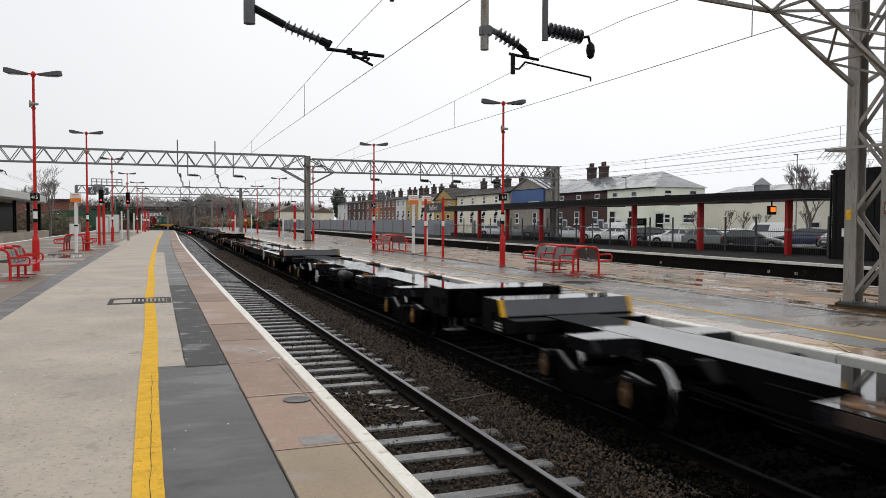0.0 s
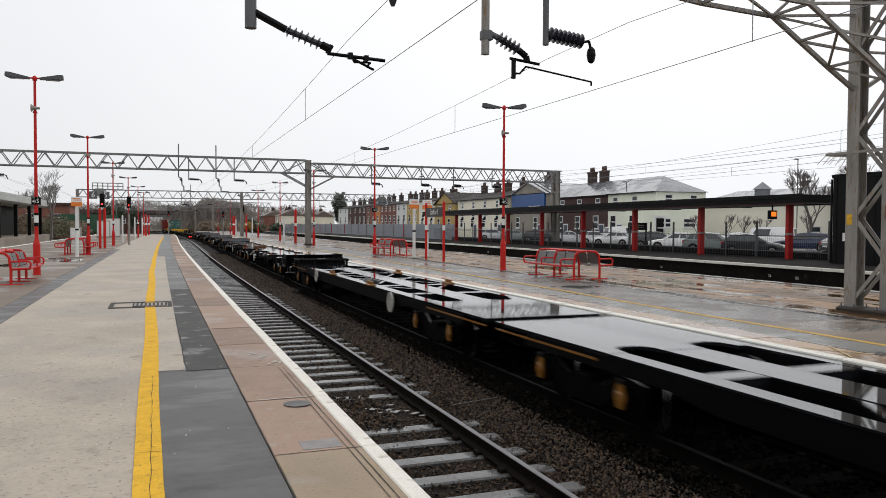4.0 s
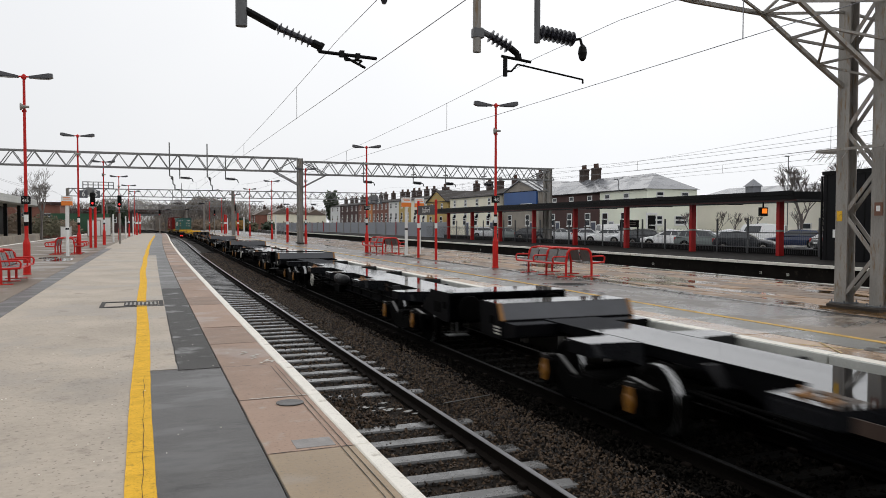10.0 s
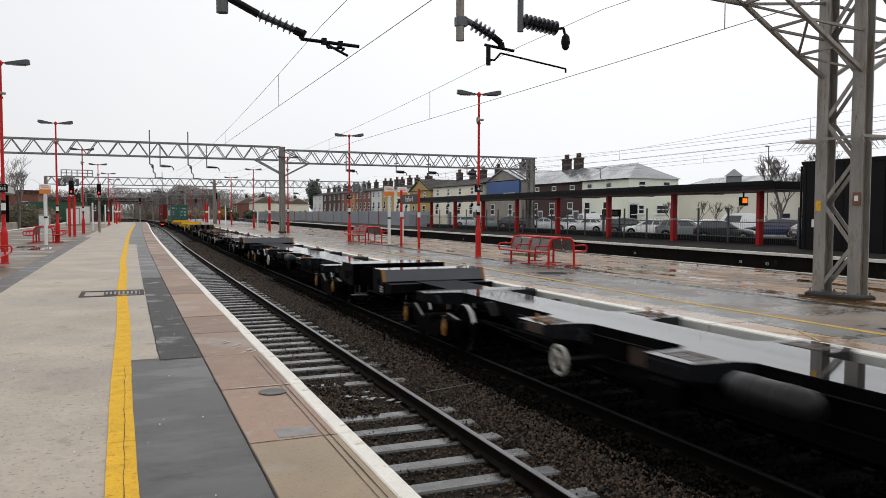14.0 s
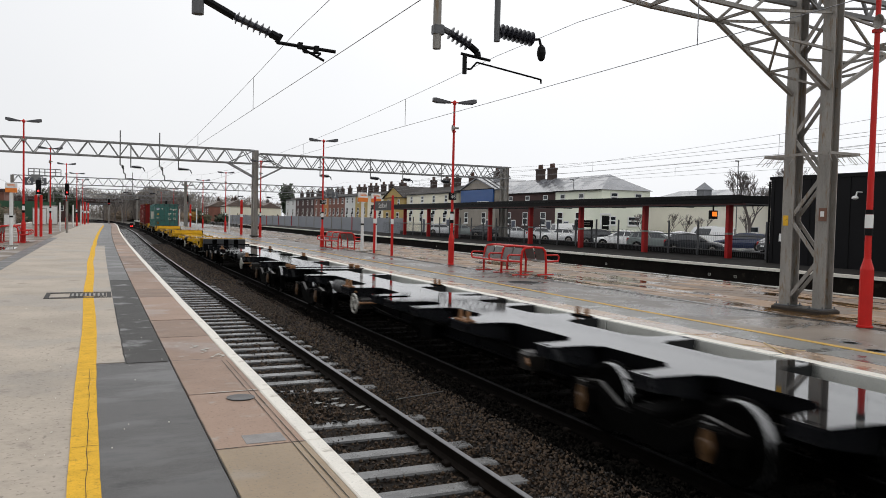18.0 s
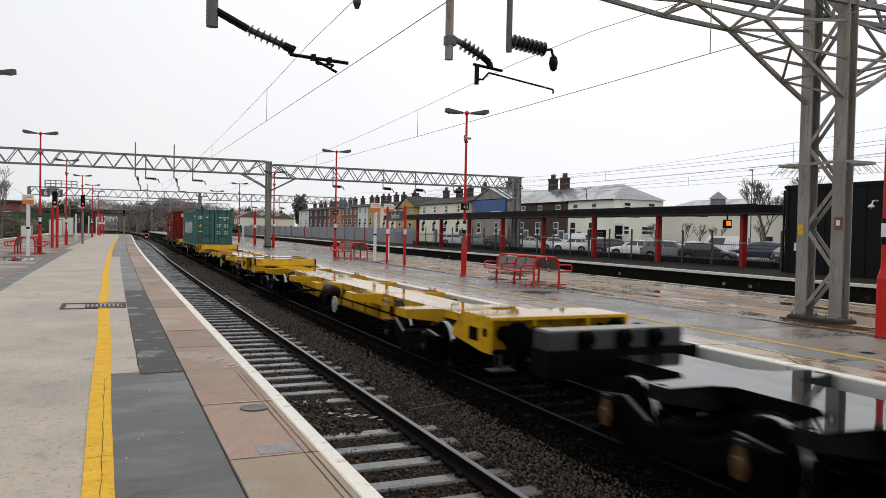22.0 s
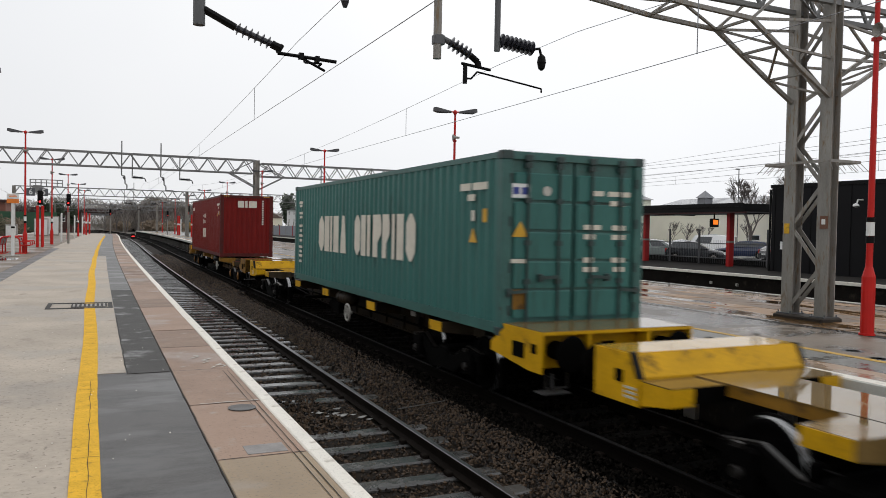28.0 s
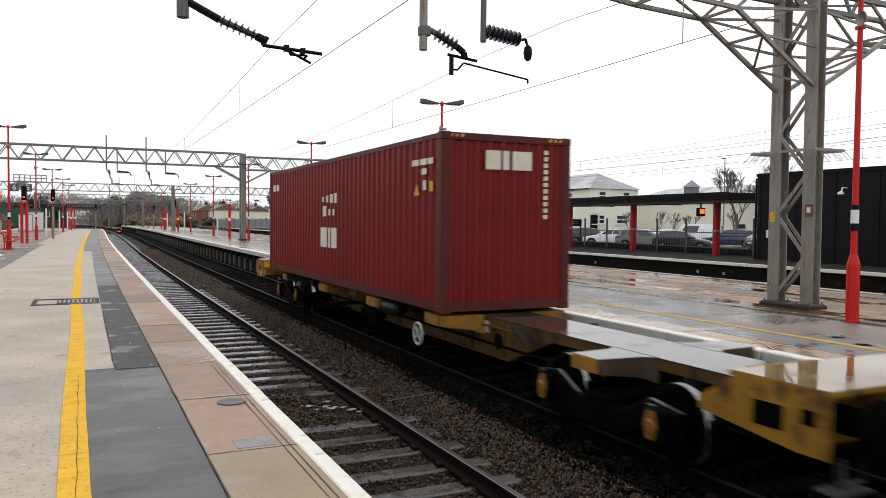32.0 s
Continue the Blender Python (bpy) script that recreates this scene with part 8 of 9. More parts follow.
for x, y, w, hh, lb in ((-6.6, 96, 1.4, 2.0, "pale grey lineside cabinet"), (-6.0, 101, 1.8, 2.3, "pale grey equipment cabin"), (-8.2, 84, 1.0, 1.3, "pale grey platform cabinet")):
    b = thing("equipment_cabinet", here(x, y), lb, "cabinet", "equipment cabinets")
    part("case", mesh_of(box, -w / 2, w / 2, -0.35, 0.35, 0.06, hh, c=0.04), galv, b)
    part("base", mesh_of(box, -w / 2 - 0.04, w / 2 + 0.04, -0.39, 0.39, 0.0, 0.06), concrete, b)
    for s in (-1, 1):
        part("door_leaf", mesh_of(box, min(0.01 * s, s * (w / 2 - 0.06)), max(0.01 * s, s * (w / 2 - 0.06)), -0.365, -0.35, 0.16, hh - 0.12), white_metal, b)

# the covered platform on the left
c = thing("platform_canopy", Matrix(), "pale concrete canopy over a dark platform building", "canopy")
part("fascia", mesh_of(sweep, [(-22.0, 3.95), (-16.6, 3.95), (-16.3, 4.15), (-16.3, 5.0), (-16.8, 5.1), (-22.0, 5.15)], along(40, 128, 6)), surf("pale_canopy_concrete", (0.5, 0.5, 0.47), 0.6, var=0.15, scale=0.4, grain=15, stain=(0.25, 0.24, 0.2), stain_at=0.62), c, "stained pale fascia")
# black wall and pillars paint the shade under the canopy
part("back_wall", mesh_of(sweep, [(-22.6, 0.0), (-22.6, 3.95), (-20.4, 3.95), (-20.4, 0.0)], along(41, 127, 6)), black_paint, c, "wall coloured black to paint the canopy's shade")
for k in range(9):
    y = 46 + k * 10
    part("pillar", mesh_of(box, -17.4 + off(y), -17.0 + off(y), y - 0.2, y + 0.2, 0.0, 3.95), black_paint, c)


# ---- paving, sleepers and stones ----
rng = random.Random(11)


def piece_mesh(name, x0, x1, y0, y1, z0, z1, c, mat):
    bm = bmesh.new()
    box(bm, x0, x1, y0, y1, z0, z1, c=c)
    me = bpy.data.meshes.new(name)
    bm.to_mesh(me)
    bm.free()
    for m in mat if isinstance(mat, (list, tuple)) else [mat]:
        me.materials.append(m)
    return me


def lay(name, me, parent, m):
    ob = new(name, me)
    ob.parent, ob.matrix_basis = parent, m
    return ob


# coping slabs of the near platform, 1.69 m each, with a painted outer edge
cop = thing("platform_near_coping", Matrix(), "pinkish coping slabs with a white painted edge", "platform edge", kind="structure")
me_slab = piece_mesh("coping_slab", 0.757, 1.372, -0.839, 0.839, -0.07, 0.0, 0.006, slab_pink)
me_white = piece_mesh("edge_block", 1.374, XE, -0.842, 0.842, -0.12, 0.006, 0.01, white_line)
me_tan = piece_mesh("coping_slab", 0.757, 1.372, -0.839, 0.839, -0.07, 0.0, 0.006, surf("tan_coping_slab", (0.262, 0.186, 0.108), 0.5, var=0.22, scale=1.6, grain=28, bump=0.1, each=0.3, wet=0.3, wet_scale=0.6, wet_rough=0.25, wet_dark=0.8, speck=0.5))
y = 5.24 - 1.69 * 11 + 0.845
while y < 127:
    tilt = rng.uniform(-0.12, 0.12)
    lay("coping_slab", me_tan if y < 5.2 else me_slab, cop, here(0, y, rng.uniform(-0.003, 0.003)) @ pose(0, 0, 0, tilt, tilt * 0.5))
    lay("edge_block", me_white, cop, here(rng.uniform(-0.004, 0.004), y, 0))
    y += 1.69
# coping of the island: white face and top, tan slabs behind
cop = thing("platform_island_coping", Matrix(), "tan coping slabs with a thick white painted edge", "platform edge", kind="structure")
slab_tan = surf("tan_slab", (0.37, 0.25, 0.16), 0.42, var=0.15, scale=0.9, grain=45, bump=0.08, each=0.4, wet=0.55, wet_scale=0.6, wet_rough=0.16, wet_dark=0.8)
me_slab = piece_mesh("coping_slab", E2 + 0.25, 8.42, -0.84, 0.84, -0.07, 0.0, 0.006, slab_tan)
edge_face = surf("weathered_white_face", (0.5, 0.5, 0.46), 0.5, var=0.15, scale=2, grain=40, stain=(0.3, 0.29, 0.25), stain_at=0.6)
me_white = piece_mesh("edge_block", E2, E2 + 0.245, -0.83, 0.83, -0.19, 0.006, 0.012, edge_face)
me_line = piece_mesh("white_strip", E2 + 0.015, E2 + 0.19, -0.815, 0.815, 0.006, 0.0095, 0.0, white_line)
me_grey = piece_mesh("asphalt_strip", 8.43, 9.195, -0.845, 0.845, -0.06, -0.002, 0.0, asphalt_old)
me_pier = piece_mesh("bracket", E2 + 0.1, E2 + 0.3, -0.2, 0.2, -0.45, -0.19, 0.0, dark_brick)
me_leg = piece_mesh("wall_pier", E2 + 0.22, E2 + 0.32, -0.12, 0.12, -1.15, -0.45, 0.0, surf("grey_pier", (0.12, 0.11, 0.1), 0.7))
y = 2.6 - 1.69 * 8
while y < 188:
    tilt = rng.uniform(-0.1, 0.1)
    lay("coping_slab", me_slab, cop, here(0, y, rng.uniform(-0.003, 0.003)) @ pose(0, 0, 0, tilt, tilt * 0.5))
    e = lay("edge_block", me_white, cop, here(rng.uniform(-0.006, 0.006), y, 0))
    lay("white_strip", me_line, e, Matrix())
    lay("asphalt_strip", me_grey, cop, here(0, y, 0))
    if y < 150:
        lay("bracket", me_pier, cop, here(0, y + 0.84, 0))
        lay("wall_pier", me_leg, cop, here(0, y + 0.84, 0))
    y += 1.69

# brick pavers of the island platform: the near ones one by one, the rest together
pav = thing("platform_island_paving", Matrix(), "wet brown paving slabs with standing water", "paving", kind="structure")
PW, PL = 0.9, 0.6
me_pav = piece_mesh("paver", -PL / 2 + 0.009, PL / 2 - 0.009, -PW / 2 + 0.009, PW / 2 - 0.009, -0.05, 0.0, 0.005, brick_paver)
far_v, far_f = [], []
ix = 0
count = 0
x = 11.62 + PL / 2
while x < E3 - 0.3:
    y = -13.2 + (0.45 if ix % 2 else 0.0)
    while y < 110:
        tx_, ty_ = rng.gauss(0, 0.22), rng.gauss(0, 0.16)
        dz = rng.uniform(-0.006, 0.001)
        if 7.5 < y < 41 and count < 300:
            lay("paver", me_pav, pav, here(x, y, dz) @ pose(0, 0, 0, tx_, ty_))
            count += 1
        else:
            k = len(far_v)
            for sx, sy in ((-1, -1), (1, -1), (1, 1), (-1, 1)):
                px, py = x + sx * (PL / 2 - 0.008), y + sy * (PW / 2 - 0.008)
                far_v.append((px + off(py), py, dz + math.radians(tx_) * sy * PW / 2 - math.radians(ty_) * sx * PL / 2))
            far_f.append((k, k + 1, k + 2, k + 3))
        y += PW
    x += PL
    ix += 1
me = bpy.data.meshes.new("paver_field")
me.from_pydata(far_v, [], far_f)
me.materials.append(brick_paver)
o = new("paver_field", me)
o.parent = pav
tagged(o, "wet brown paving further along", kind="stuff")

# sleepers and rail fastenings
me_slp = piece_mesh("sleeper", -1.25, 1.25, -0.125, 0.125, -0.2, 0.0, 0.02, sleeper_m)
me_slp_dark = piece_mesh("sleeper", -1.25, 1.25, -0.125, 0.125, -0.2, 0.0, 0.02, sleeper_dark)
bm = bmesh.new()
for s in (-1, 1):
    for k in (-0.11, 0.11):
        box(bm, s * 0.7525 + k - 0.035, s * 0.7525 + k + 0.035, -0.06, 0.06, 0.0, 0.045, c=0.01)
me_fast = bpy.data.meshes.new("rail_fastening")
bm.to_mesh(me_fast)
bm.free()
me_fast.materials.append(rail_side)
for trk, x, y0, y1, zs in ((track_1, T1, -13.5, 140, -1.058), (track_2, T2, -13.5, 130, -1.064), (track_3, T3, 8.0, 60, -1.064), (track_4, T4, 8.0, 60, -1.064), (track_5, EL - 1.4, 40, 90, -1.064)):
    y = y0 + (7.36 - y0) % 0.66
    i = 0
    while y < y1 and i < 236:
        sunk = -0.09 if trk is track_1 and 9.7 < y < 11.2 else 0.0
        # track 2 sleepers are near-black for the train's shade; 3 and 4 share them
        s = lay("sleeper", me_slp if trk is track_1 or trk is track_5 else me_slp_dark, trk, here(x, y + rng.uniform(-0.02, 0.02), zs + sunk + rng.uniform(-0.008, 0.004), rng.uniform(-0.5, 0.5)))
        if y < 60:
            lay("rail_fastening", me_fast, s, Matrix())
        y += 0.66
        i += 1

# loose ballast stones, thick near the camera
def stones(name, label, zones, seed, mat=None):
    r = np.random.RandomState(seed)
    base = np.array([(1, 0, 0), (-1, 0, 0), (0, 1, 0), (0, -1, 0), (0, 0, 1), (0, 0, -1)], float)
    tri = np.array([(0, 2, 4), (2, 1, 4), (1, 3, 4), (3, 0, 4), (2, 0, 5), (1, 2, 5), (3, 1, 5), (0, 3, 5)])
    vs, fs = [], []
    k = 0
    for x0, x1, y0, y1, n, z, size in zones:
        for _ in range(n):
            px, py = r.uniform(x0, x1), r.uniform(y0, y1)
            sc = size * r.uniform(0.55, 1.25, 3)
            b = base * sc * r.uniform(0.75, 1.2, (6, 1))
            a, t = r.uniform(0, 6.28), r.uniform(-0.6, 0.6)
            ca, sa, ct, st = math.cos(a), math.sin(a), math.cos(t), math.sin(t)
            b = b @ np.array([(ca, -sa, 0), (sa, ca, 0), (0, 0, 1)]) @ np.array([(1, 0, 0), (0, ct, -st), (0, st, ct)])
            vs.append(b + (px + off(py), py, z + r.uniform(-0.01, 0.02)))
            fs.append(tri + k)
            k += 6
    me = bpy.data.meshes.new(name)
    me.from_pydata(np.concatenate(vs).tolist(), [], np.concatenate(fs).tolist())
    me.materials.append(mat or stone_m)
    return tagged(new(name, me), label, "ballast", kind="stuff")


R1, L2, R2 = T1 + 0.7525, T2 - 0.7525, T2 + 0.7525
stones("ballast_stones", "loose angular dark brown ballast stones between the rails",
       [(R1 + 0.48, T2 - 1.35, 2.0, 12, 7000, -1.06, 0.024), (R1 + 0.1, R1 + 0.48, 2.0, 12, 2200, -1.088, 0.024), (R1 + 0.48, T2 - 1.2, 12, 30, 7500, -1.06, 0.03), (R1 + 0.1, R1 + 0.48, 12, 30, 1800, -1.09, 0.028), (R1 + 0.1, L2 - 0.3, 30, 70, 6000, -1.06, 0.045),
        (XE, R1 - 0.1, 2.5, 12, 7200, -1.095, 0.024), (XE, R1 - 0.1, 12, 30, 4200, -1.095, 0.034), (XE + 0.4, R1 - 0.5, 9.4, 11.4, 900, -1.06, 0.03)], 5)
# these stones carry the train's shade in their colour
stones("oily_ballast_stones", "ballast stones darkened to paint the shade under the freight train",
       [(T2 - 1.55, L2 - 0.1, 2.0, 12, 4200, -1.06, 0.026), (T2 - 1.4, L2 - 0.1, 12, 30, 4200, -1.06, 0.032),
        (L2 + 0.1, R2 - 0.1, 3, 40, 7000, -1.085, 0.036), (R2 + 0.1, E2 + 0.1, 4, 50, 5000, -1.08, 0.04)], 6, stone_shaded)

# covers, patches and scuffs on the near platform
b = thing("drain_cover", here(-0.27, 16.05, 0.0), "dark framed drain cover across the platform", "drain cover")
drain_iron = surf("drain_frame", (0.04, 0.037, 0.034), 0.7, var=0.3, spec=0.2)
for x0, x1, y0, y1 in ((-0.58, 0.56, -0.56, -0.4), (-0.58, 0.56, 0.4, 0.55), (-0.58, -0.5, -0.4, 0.4), (0.48, 0.56, -0.4, 0.4)):
    part("frame_bar", mesh_of(box, x0, x1, y0, y1, 0.0, 0.0055), drain_iron, b)
part("grate", mesh_of(box, -0.16, 0.47, -0.33, 0.33, 0.0, 0.0045), drain_iron, b)
for k in range(8):
    part("slot_bar", mesh_of(box, -0.13 + k * 0.075, -0.095 + k * 0.075, -0.25, 0.25, 0.0045, 0.009), galv, b)
b = thing("manhole_cover", here(1.165, 6.68, 0.004), "small oval dark inspection cover in a slab", "manhole cover")
bm = bmesh.new()
turned(bm, [(0.12, 0.0), (0.12, 0.006), (0.1, 0.008)], 2, n=20)
part("lid", bm, asphalt, b)
for x0, x1, y0, y1, m, lb in ((-0.1, 0.3, 8.7, 40, concrete, "pale concrete patch beside the yellow line"), (0.31, 0.742, 8.63, 19.6, surf("dark_patch_asphalt", (0.04, 0.037, 0.034), 0.6, var=0.45, scale=2.2, grain=60, bump=0.16, spec=0.22, wet=0.2, wet_scale=1.4, wet_rough=0.3, wet_dark=0.85, speck=0.5), "darker asphalt patch along the coping slabs"), (0.97, 1.25, 5.3, 5.52, surf("bluish_smear", (0.2, 0.185, 0.175), 0.5, var=0.3, scale=9, grain=40), "bluish grey repair patch on a slab"),
                              (-2.72, -2.3, Y_NEAR + 0.1, 52, asphalt, "dark asphalt drainage strip along the platform"), (EL + 0.32, -2.73, Y_NEAR + 0.1, 110, surf("left_platform_asphalt", (0.19, 0.15, 0.115), 0.6, var=0.25, scale=0.4, grain=50, bump=0.1, wet=0.3, wet_scale=0.4, wet_rough=0.3, wet_dark=0.75, spec=0.2, speck=0.4), "worn brownish asphalt on the platform's far half")):
    bm = bmesh.new()
    sweep(bm, [(x0, -0.01), (x0, 0.0015), (x1, 0.0015), (x1, -0.01)], along(y0, y1, 1.0))
    tagged(part("surface_patch", bm, m), lb, "surface patch", kind="structure")
b = tagged(part("stray_rod", mesh_of(rod, (4.0, 10.22, -1.03), (4.85, 10.44, -1.02), 0.008, 6), perforated), "thin pale rod lying on the ballast", "rod")
bm = bmesh.new()
for i in range(60):
    x, y = rng.uniform(-1.6, 0.7), rng.uniform(4.2, 14)
    s = rng.uniform(0.004, 0.012)
    box(bm, x, x + s, y, y + s * 1.3, 0.0, 0.005)
tagged(part("litter_specks", bm, white_line), "tiny pale litter specks on the platform", "litter", kind="stuff")
bm = bmesh.new()
for a, c in (((7.93, 7.68), (8.4, 6.93)), ((8.4, 7.61), (7.95, 6.87))):
    bar(bm, (a[0], a[1], 0.004), (c[0], c[1], 0.004), 0.024, 0.004)
tagged(part("paint_mark", bm, surf("faded_yellow_paint", (0.5, 0.37, 0.16), 0.5, var=0.3, scale=6, grain=50, speck=0.4)), "faded yellow paint cross on a slab", "paint mark", kind="structure")


def ribbon(pts, w, z, h=0.002):
    """A thin flat strip that follows points on the ground."""
    bm = bmesh.new()
    vs, q = [], []
    for i, (x, y) in enumerate(pts):
        a, b = pts[max(i - 1, 0)], pts[min(i + 1, len(pts) - 1)]
        d = Vector((b[0] - a[0], b[1] - a[1])).normalized()
        ww = w * rng.uniform(0.5, 1.4)
        vs += [(x - d.y * ww + off(y), y + d.x * ww, z + h), (x + d.y * ww + off(y), y - d.x * ww, z + h)]
    for i in range(len(pts) - 1):
        q.append((2 * i, 2 * i + 1, 2 * i + 3, 2 * i + 2))
    return faces(bm, vs, q) and bm


crack_m = surf("dirt_filled_crack", (0.03, 0.027, 0.023), 0.9, var=0.3)
mortar_m = surf("pale_mortar", (0.5, 0.48, 0.43), 0.7, var=0.3)
cracks = []
cracks.append(("crack in the yellow safety line", [(-0.035 + 0.012 * noise.noise((0, y * 3.0, 5.0)), y) for y in along(2.5, 8.4, 0.12)], 0.002, 0.0045))
cracks.append(("dark open joint beside the coping slabs", [(0.751 + 0.012 * noise.noise((1, y * 2.5, 5.0)), y) for y in along(2.0, 30, 0.15)], 0.004, 0.001))
cracks.append(("crack across the asphalt strip", [(x, 8.6 + 0.05 * noise.noise((x * 6, 1, 1))) for x in along(0.03, 0.74, 0.06)], 0.006, 0.0))
cracks.append(("crack in the concrete patch", [(0.31 + 0.015 * noise.noise((2, y * 2.0, 5.0)), y) for y in along(8.6, 14, 0.15)], 0.008, 0.001))
for k, y0 in enumerate((5.6, 7.9, 10.9, 12.0, 16.0)):
    cracks.append(("crack across the yellow safety line", [(x, y0 + 0.03 * noise.noise((x * 30, k, 1))) for x in along(-0.13, 0.04, 0.03)], 0.0022, 0.0045))
for k in range(5):
    y0 = 5.24 + 1.69 * k
    cracks.append(("dirty joint between two slabs", [(x, y0 + 0.008 * noise.noise((x * 9, k, 2))) for x in along(0.757, 1.372, 0.06)], 0.006, 0.0005))
for xg in (1.27, 1.318):
    cracks.append(("narrow groove along the slabs", [(xg, y) for y in along(2.2, 8.5, 0.4)], 0.003, 0.0035))
for lb, pts, w, z in cracks:
    tagged(part("surface_crack", ribbon(pts, w, z), crack_m), lb, "crack", kind="structure")
for lb, pts, w in (("pale mortar smear along a slab joint", [(x, 6.95 + 0.012 * noise.noise((x * 9, 3, 2))) for x in along(0.85, 1.36, 0.05)], 0.008),
                   ("pale scrawled mark on a slab", [(1.18, 8.7), (1.24, 8.78), (1.3, 8.72), (1.35, 8.8), (1.26, 8.86), (1.33, 8.95)], 0.014),
                   ("pale scrawled mark on a slab", [(1.12, 9.0), (1.2, 9.12), (1.14, 9.2), (1.24, 9.3)], 0.013),
                   ("pale scrawled mark on a slab", [(1.05, 9.4), (1.14, 9.5), (1.08, 9.6)], 0.012)):
    tagged(part("mortar_smear", ribbon(pts, w, 0.0035), mortar_m), lb, "stain", kind="structure")
# white crumbled debris between the near rails
bm = bmesh.new()
for cx, cy in ((3.18, 10.24), (2.93, 10.48), (3.38, 10.0), (3.22, 10.62), (3.05, 10.3)):
    for _ in range(5):
        x, y = cx + rng.gauss(0, 0.07), cy + rng.gauss(0, 0.03)
        s = rng.uniform(0.02, 0.075)
        z = -1.05 + rng.uniform(-0.005, 0.012)
        faces(bm, [(x - s, y, z), (x, y - s * 0.7, z), (x + s, y, z + 0.006), (x, y + s * 0.7, z), (x, y, z + s * 0.15)], [(0, 1, 4), (1, 2, 4), (2, 3, 4), (3, 0, 4)])
tagged(part("pale_debris", bm, surf("dirty_white_debris", (0.24, 0.235, 0.225), 0.6, var=0.5, scale=9, grain=40)), "crumbled white debris on the ballast between the rails", "debris", kind="stuff")
# island platform: round covers, gutter crack, rough patch
for x, y, r, lb in ((10.32, 17.34, 0.42, "round dark manhole cover on the island platform"), (11.55, 18.5, 0.34, "dark sunken cover beside the bench"), (9.66, 7.25, 0.1, "small dark sunken cover in the worn asphalt"), (9.38, 6.66, 0.11, "small dark sunken cover in the worn asphalt")):
    b = thing("manhole_cover", here(x, y, -0.006), lb, "manhole cover", "covers on the island platform")
    bm = bmesh.new()
    turned(bm, [(r + 0.05, 0.0), (r + 0.05, 0.006), (r, 0.007), (r, 0.003)], 2, n=28)
    rim = part("ring", bm, galv_dark, b, "worn iron ring")
    bm = bmesh.new()
    turned(bm, [(0.0, 0.004), (r - 0.005, 0.004), (r - 0.005, 0.0)], 2, n=28)
    part("lid", bm, surf("black_cover", (0.006, 0.005, 0.004), 0.7, spec=0.1) if "black_cover" not in MATS else MATS["black_cover"], b, "dark dirt-filled lid")
for seed, w in ((1, 0.035), (2, 0.022), (3, 0.014)):
    tagged(part("surface_crack", ribbon([(11.62 - seed * 0.09 + 0.12 * noise.noise((seed, y * 0.6, 5.0)), y) for y in along(6, 40, 0.3)], w, -0.004), crack_m), "wet broken gutter line in the island platform's asphalt", "crack", kind="structure")
# the water's pale base colour paints the sky's glare on it
gutter_water = surf("standing_gutter_water", (0.2, 0.19, 0.175), 0.22, var=0.3, grain=25, bump=0.35, spec=0.6)
for seed, x0, w, ya, yb in ((6, 11.56, 0.05, 10.2, 26), (7, 11.4, 0.035, 11, 22), (8, 11.7, 0.04, 12.5, 30)):
    tagged(part("puddle", ribbon([(x0 + 0.12 * noise.noise((seed, y * 0.7, 5.0)), y) for y in along(ya, yb, 0.3)], w, -0.0035), gutter_water), "standing water along the broken gutter", "puddle", kind="structure")
water_m = surf("rain_puddle", (0.05, 0.043, 0.036), 0.03, var=0.3, bump=0.004, spec=0.5)
for cx, cy, rx, ry in ((-3.6, 36.6, 0.55, 1.5), (-4.3, 38.6, 0.4, 1.1), (-5.2, 33.0, 0.5, 1.3)):
    bm = bmesh.new()
    rim = [(cx + off(cy) + rx * math.cos(k * math.tau / 28) * (1 + 0.3 * noise.noise((k * 0.5, cx, 3.0))), cy + ry * math.sin(k * math.tau / 28) * (1 + 0.3 * noise.noise((k * 0.5, cy, 6.0)))) for k in range(28)]
    prism(bm, rim, 2, -0.002, 0.003)
    tagged(part("puddle", bm, water_m), "shallow rain puddle on the worn platform", "puddle", kind="structure")
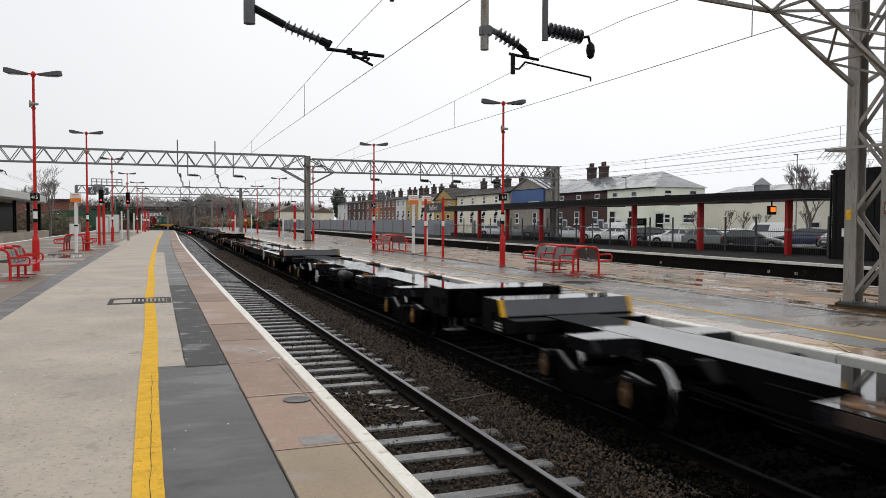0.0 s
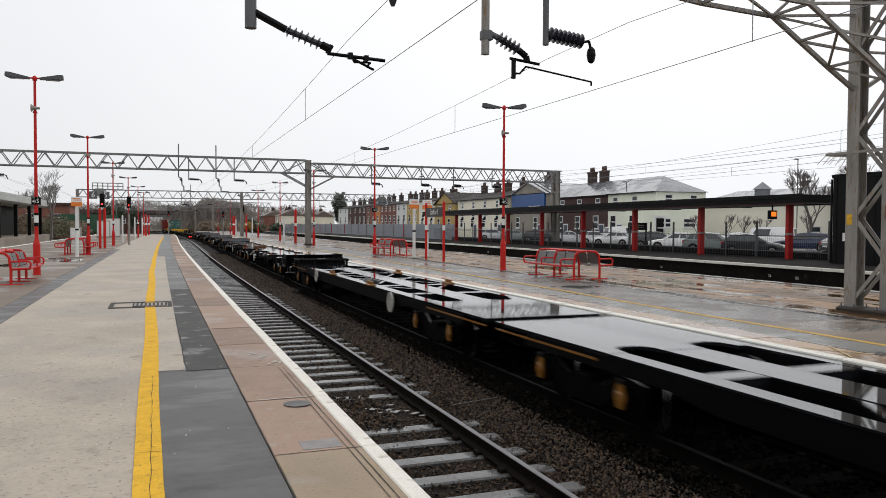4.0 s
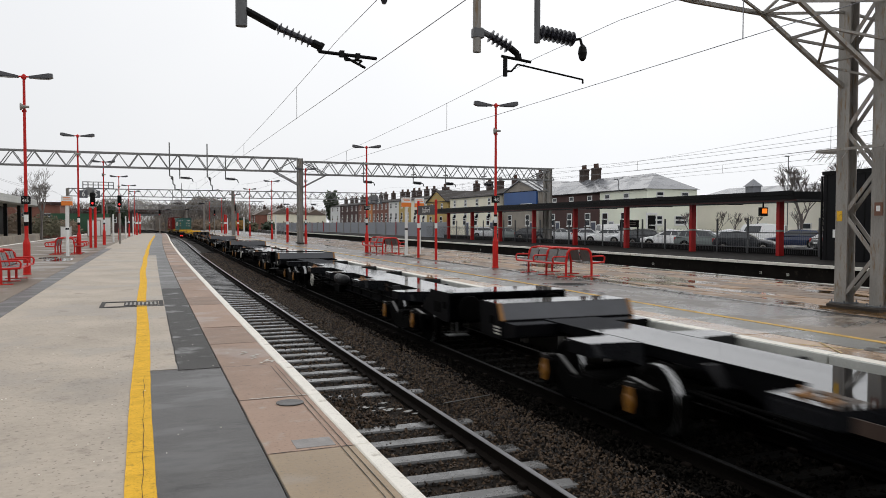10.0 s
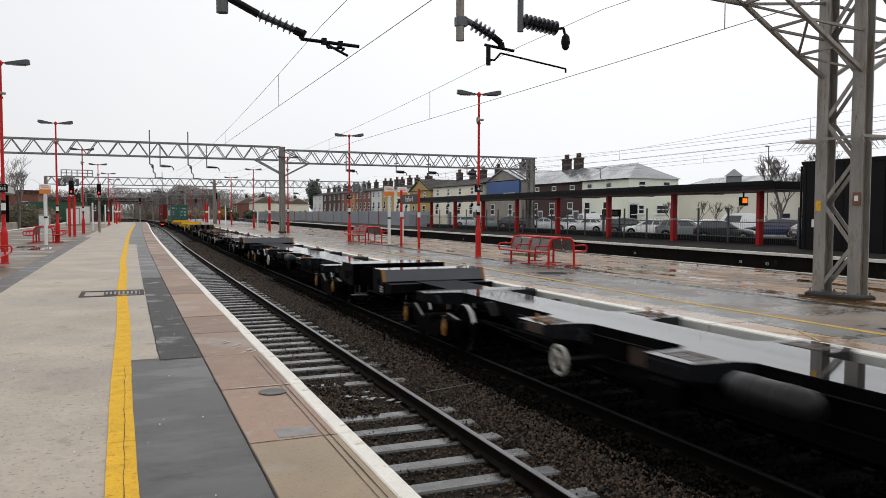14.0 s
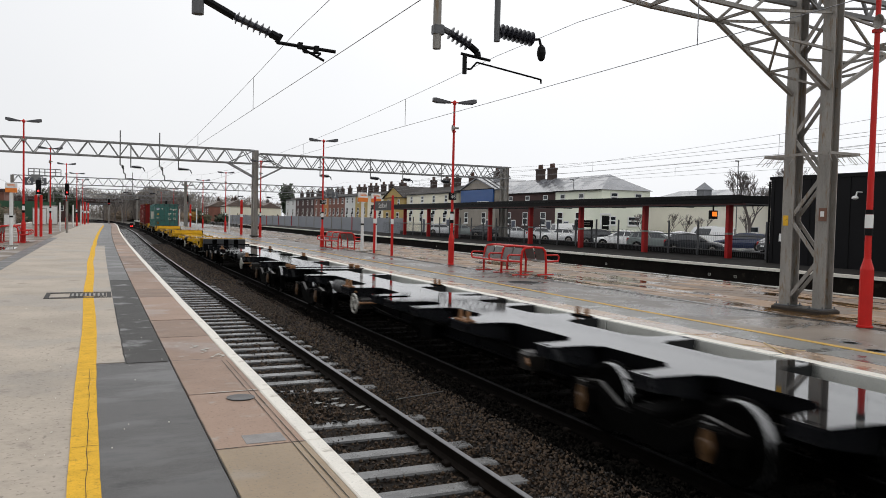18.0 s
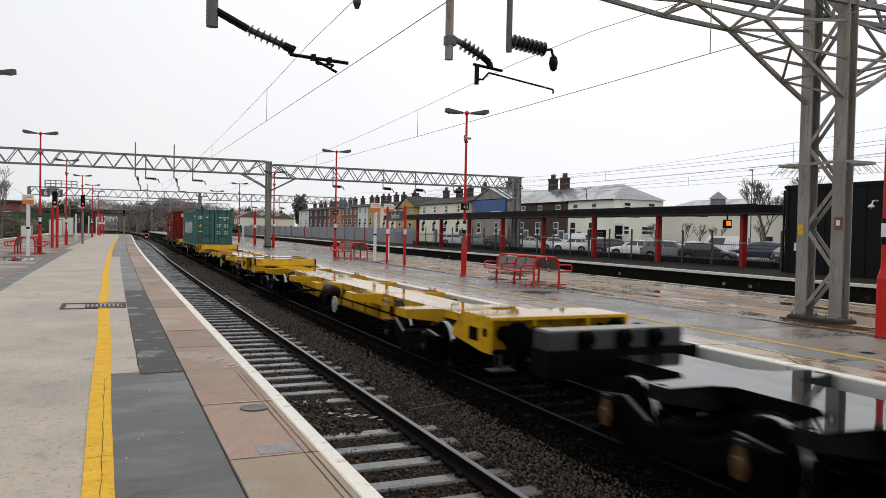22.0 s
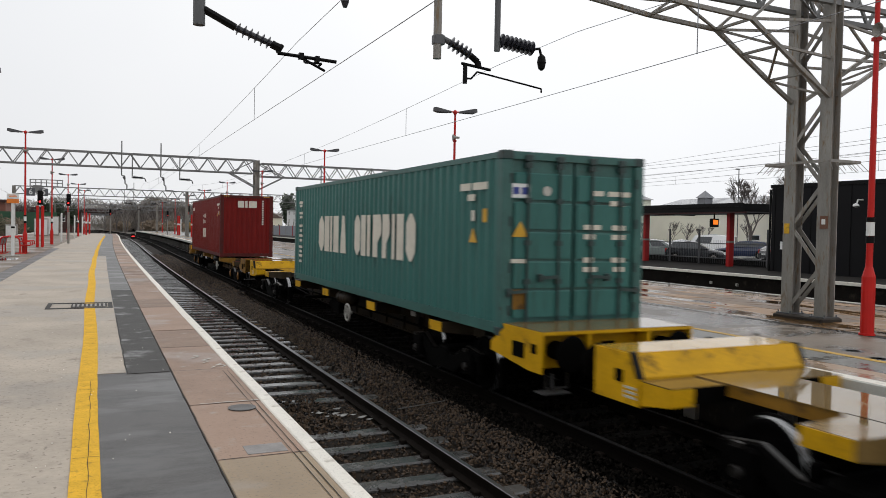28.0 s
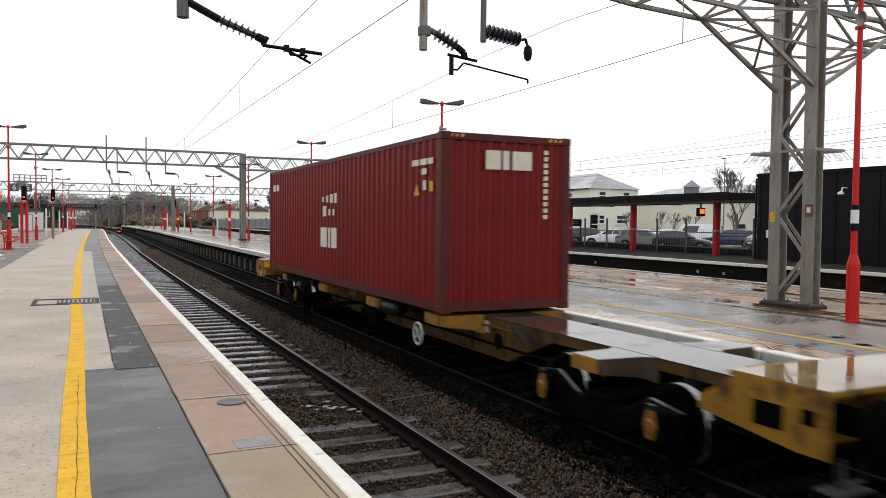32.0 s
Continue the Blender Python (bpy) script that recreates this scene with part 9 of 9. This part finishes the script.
# worn concrete infill and the broken ground beside the mast
bm = bmesh.new()
sweep(bm, [(9.27, -0.01), (9.27, -0.002), (11.3, -0.002), (11.3, -0.01)], along(Y_NEAR, 9.75, 0.6))
tagged(part("surface_patch", bm, surf("worn_brown_infill", (0.19, 0.152, 0.118), 0.5, var=0.3, scale=0.9, grain=40, bump=0.12, wet=0.35, wet_scale=0.7, wet_rough=0.22, wet_dark=0.75, speck=0.6, spec=0.3)), "worn brownish concrete infill on the island platform", "surface patch", kind="structure")
broken_m = surf("dirt_in_broken_concrete", (0.07, 0.06, 0.05), 0.6, var=0.5, scale=4, grain=30)
for k in range(9):
    xa, ya = 9.95 + 0.17 * k, 8.6 + 0.5 * noise.noise((k * 2.7, 1.0, 4.0)) + 0.02 * k
    tagged(part("surface_crack" if k % 3 else "puddle", ribbon([(xa + 0.09 * i + 0.08 * noise.noise((k, i * 0.9, 2.0)), ya + 0.05 * i + 0.1 * noise.noise((i * 0.8, k, 7.0))) for i in range(6)], 0.012 if k % 3 else 0.04, 0.0), broken_m if k % 3 else gutter_water), "broken wet ground beside the mast", "crack" if k % 3 else "puddle", kind="structure")
# small white number plates on the far platform wall become plain plates
for k in range(6):
    y = (23.49, 24.96, 32.31, 39.7, 47.0, 54.4)[k]
    p = thing("wall_plate", here(E4 + 0.1, y, -0.46), "small white plate on the dark platform wall", "plate", "plates on the far wall")
    part("plate", mesh_of(box, 0.0, 0.018, -0.07, 0.07, -0.055, 0.055), plate_pale, p)
    part("plate_bar", mesh_of(box, -0.004, 0.0, -0.05, -0.01, -0.045, 0.045), black_paint, p)
    part("plate_bar", mesh_of(box, -0.004, 0.0, 0.02, 0.05, -0.045, 0.045), black_paint, p)


# ---- what moves ----
def run(t):
    """Metres that the train has gone at t seconds."""
    i = min(int(t), 31)
    d = t - i
    return sum((SPEED[k] + SPEED[k + 1]) / 2 for k in range(i)) + SPEED[i] * d + (SPEED[i + 1] - SPEED[i]) * d * d / 2


def motions():
    for w, front, length in WAGONS:
        rows = []
        for k in range(65):
            t = k / 2
            a, b = front - run(t) + length * 0.14, front - run(t) + length * 0.86
            va, vb = Vector((T2 + off(a), a, 0)), Vector((T2 + off(b), b, 0))
            d = (vb - va).normalized()
            base = va - d * (length * 0.14)
            rows.append((t, pose(base.x, base.y, 0, 0, 0, -math.degrees(math.atan2(d.x, d.y)))))
        walk(w, rows)
    sets = [c for w, front, length in WAGONS for c in w.children_recursive if c.name.startswith("wheelset")]
    rolled = [math.degrees(run(k / 30) / WHEEL_R) % 360 for k in range(961)]
    for w in sets:
        rest = w.matrix_basis.translation.copy()
        walk(w, [(k / 30, pose(*rest, a)) for k, a in enumerate(rolled)])
    for c, start, front, length in CARGO:
        rows = []
        for k in range(65):
            t = k / 2
            a, b = front - run(t) + length * 0.14, front - run(t) + length * 0.86
            va, vb = Vector((T2 + off(a), a, 0)), Vector((T2 + off(b), b, 0))
            d = (vb - va).normalized()
            base = va - d * (length * 0.14) + d * (start - front)
            rows.append((t, pose(base.x, base.y, 0.122, 0, 0, -math.degrees(math.atan2(d.x, d.y)))))
        walk(c, rows)


motions()
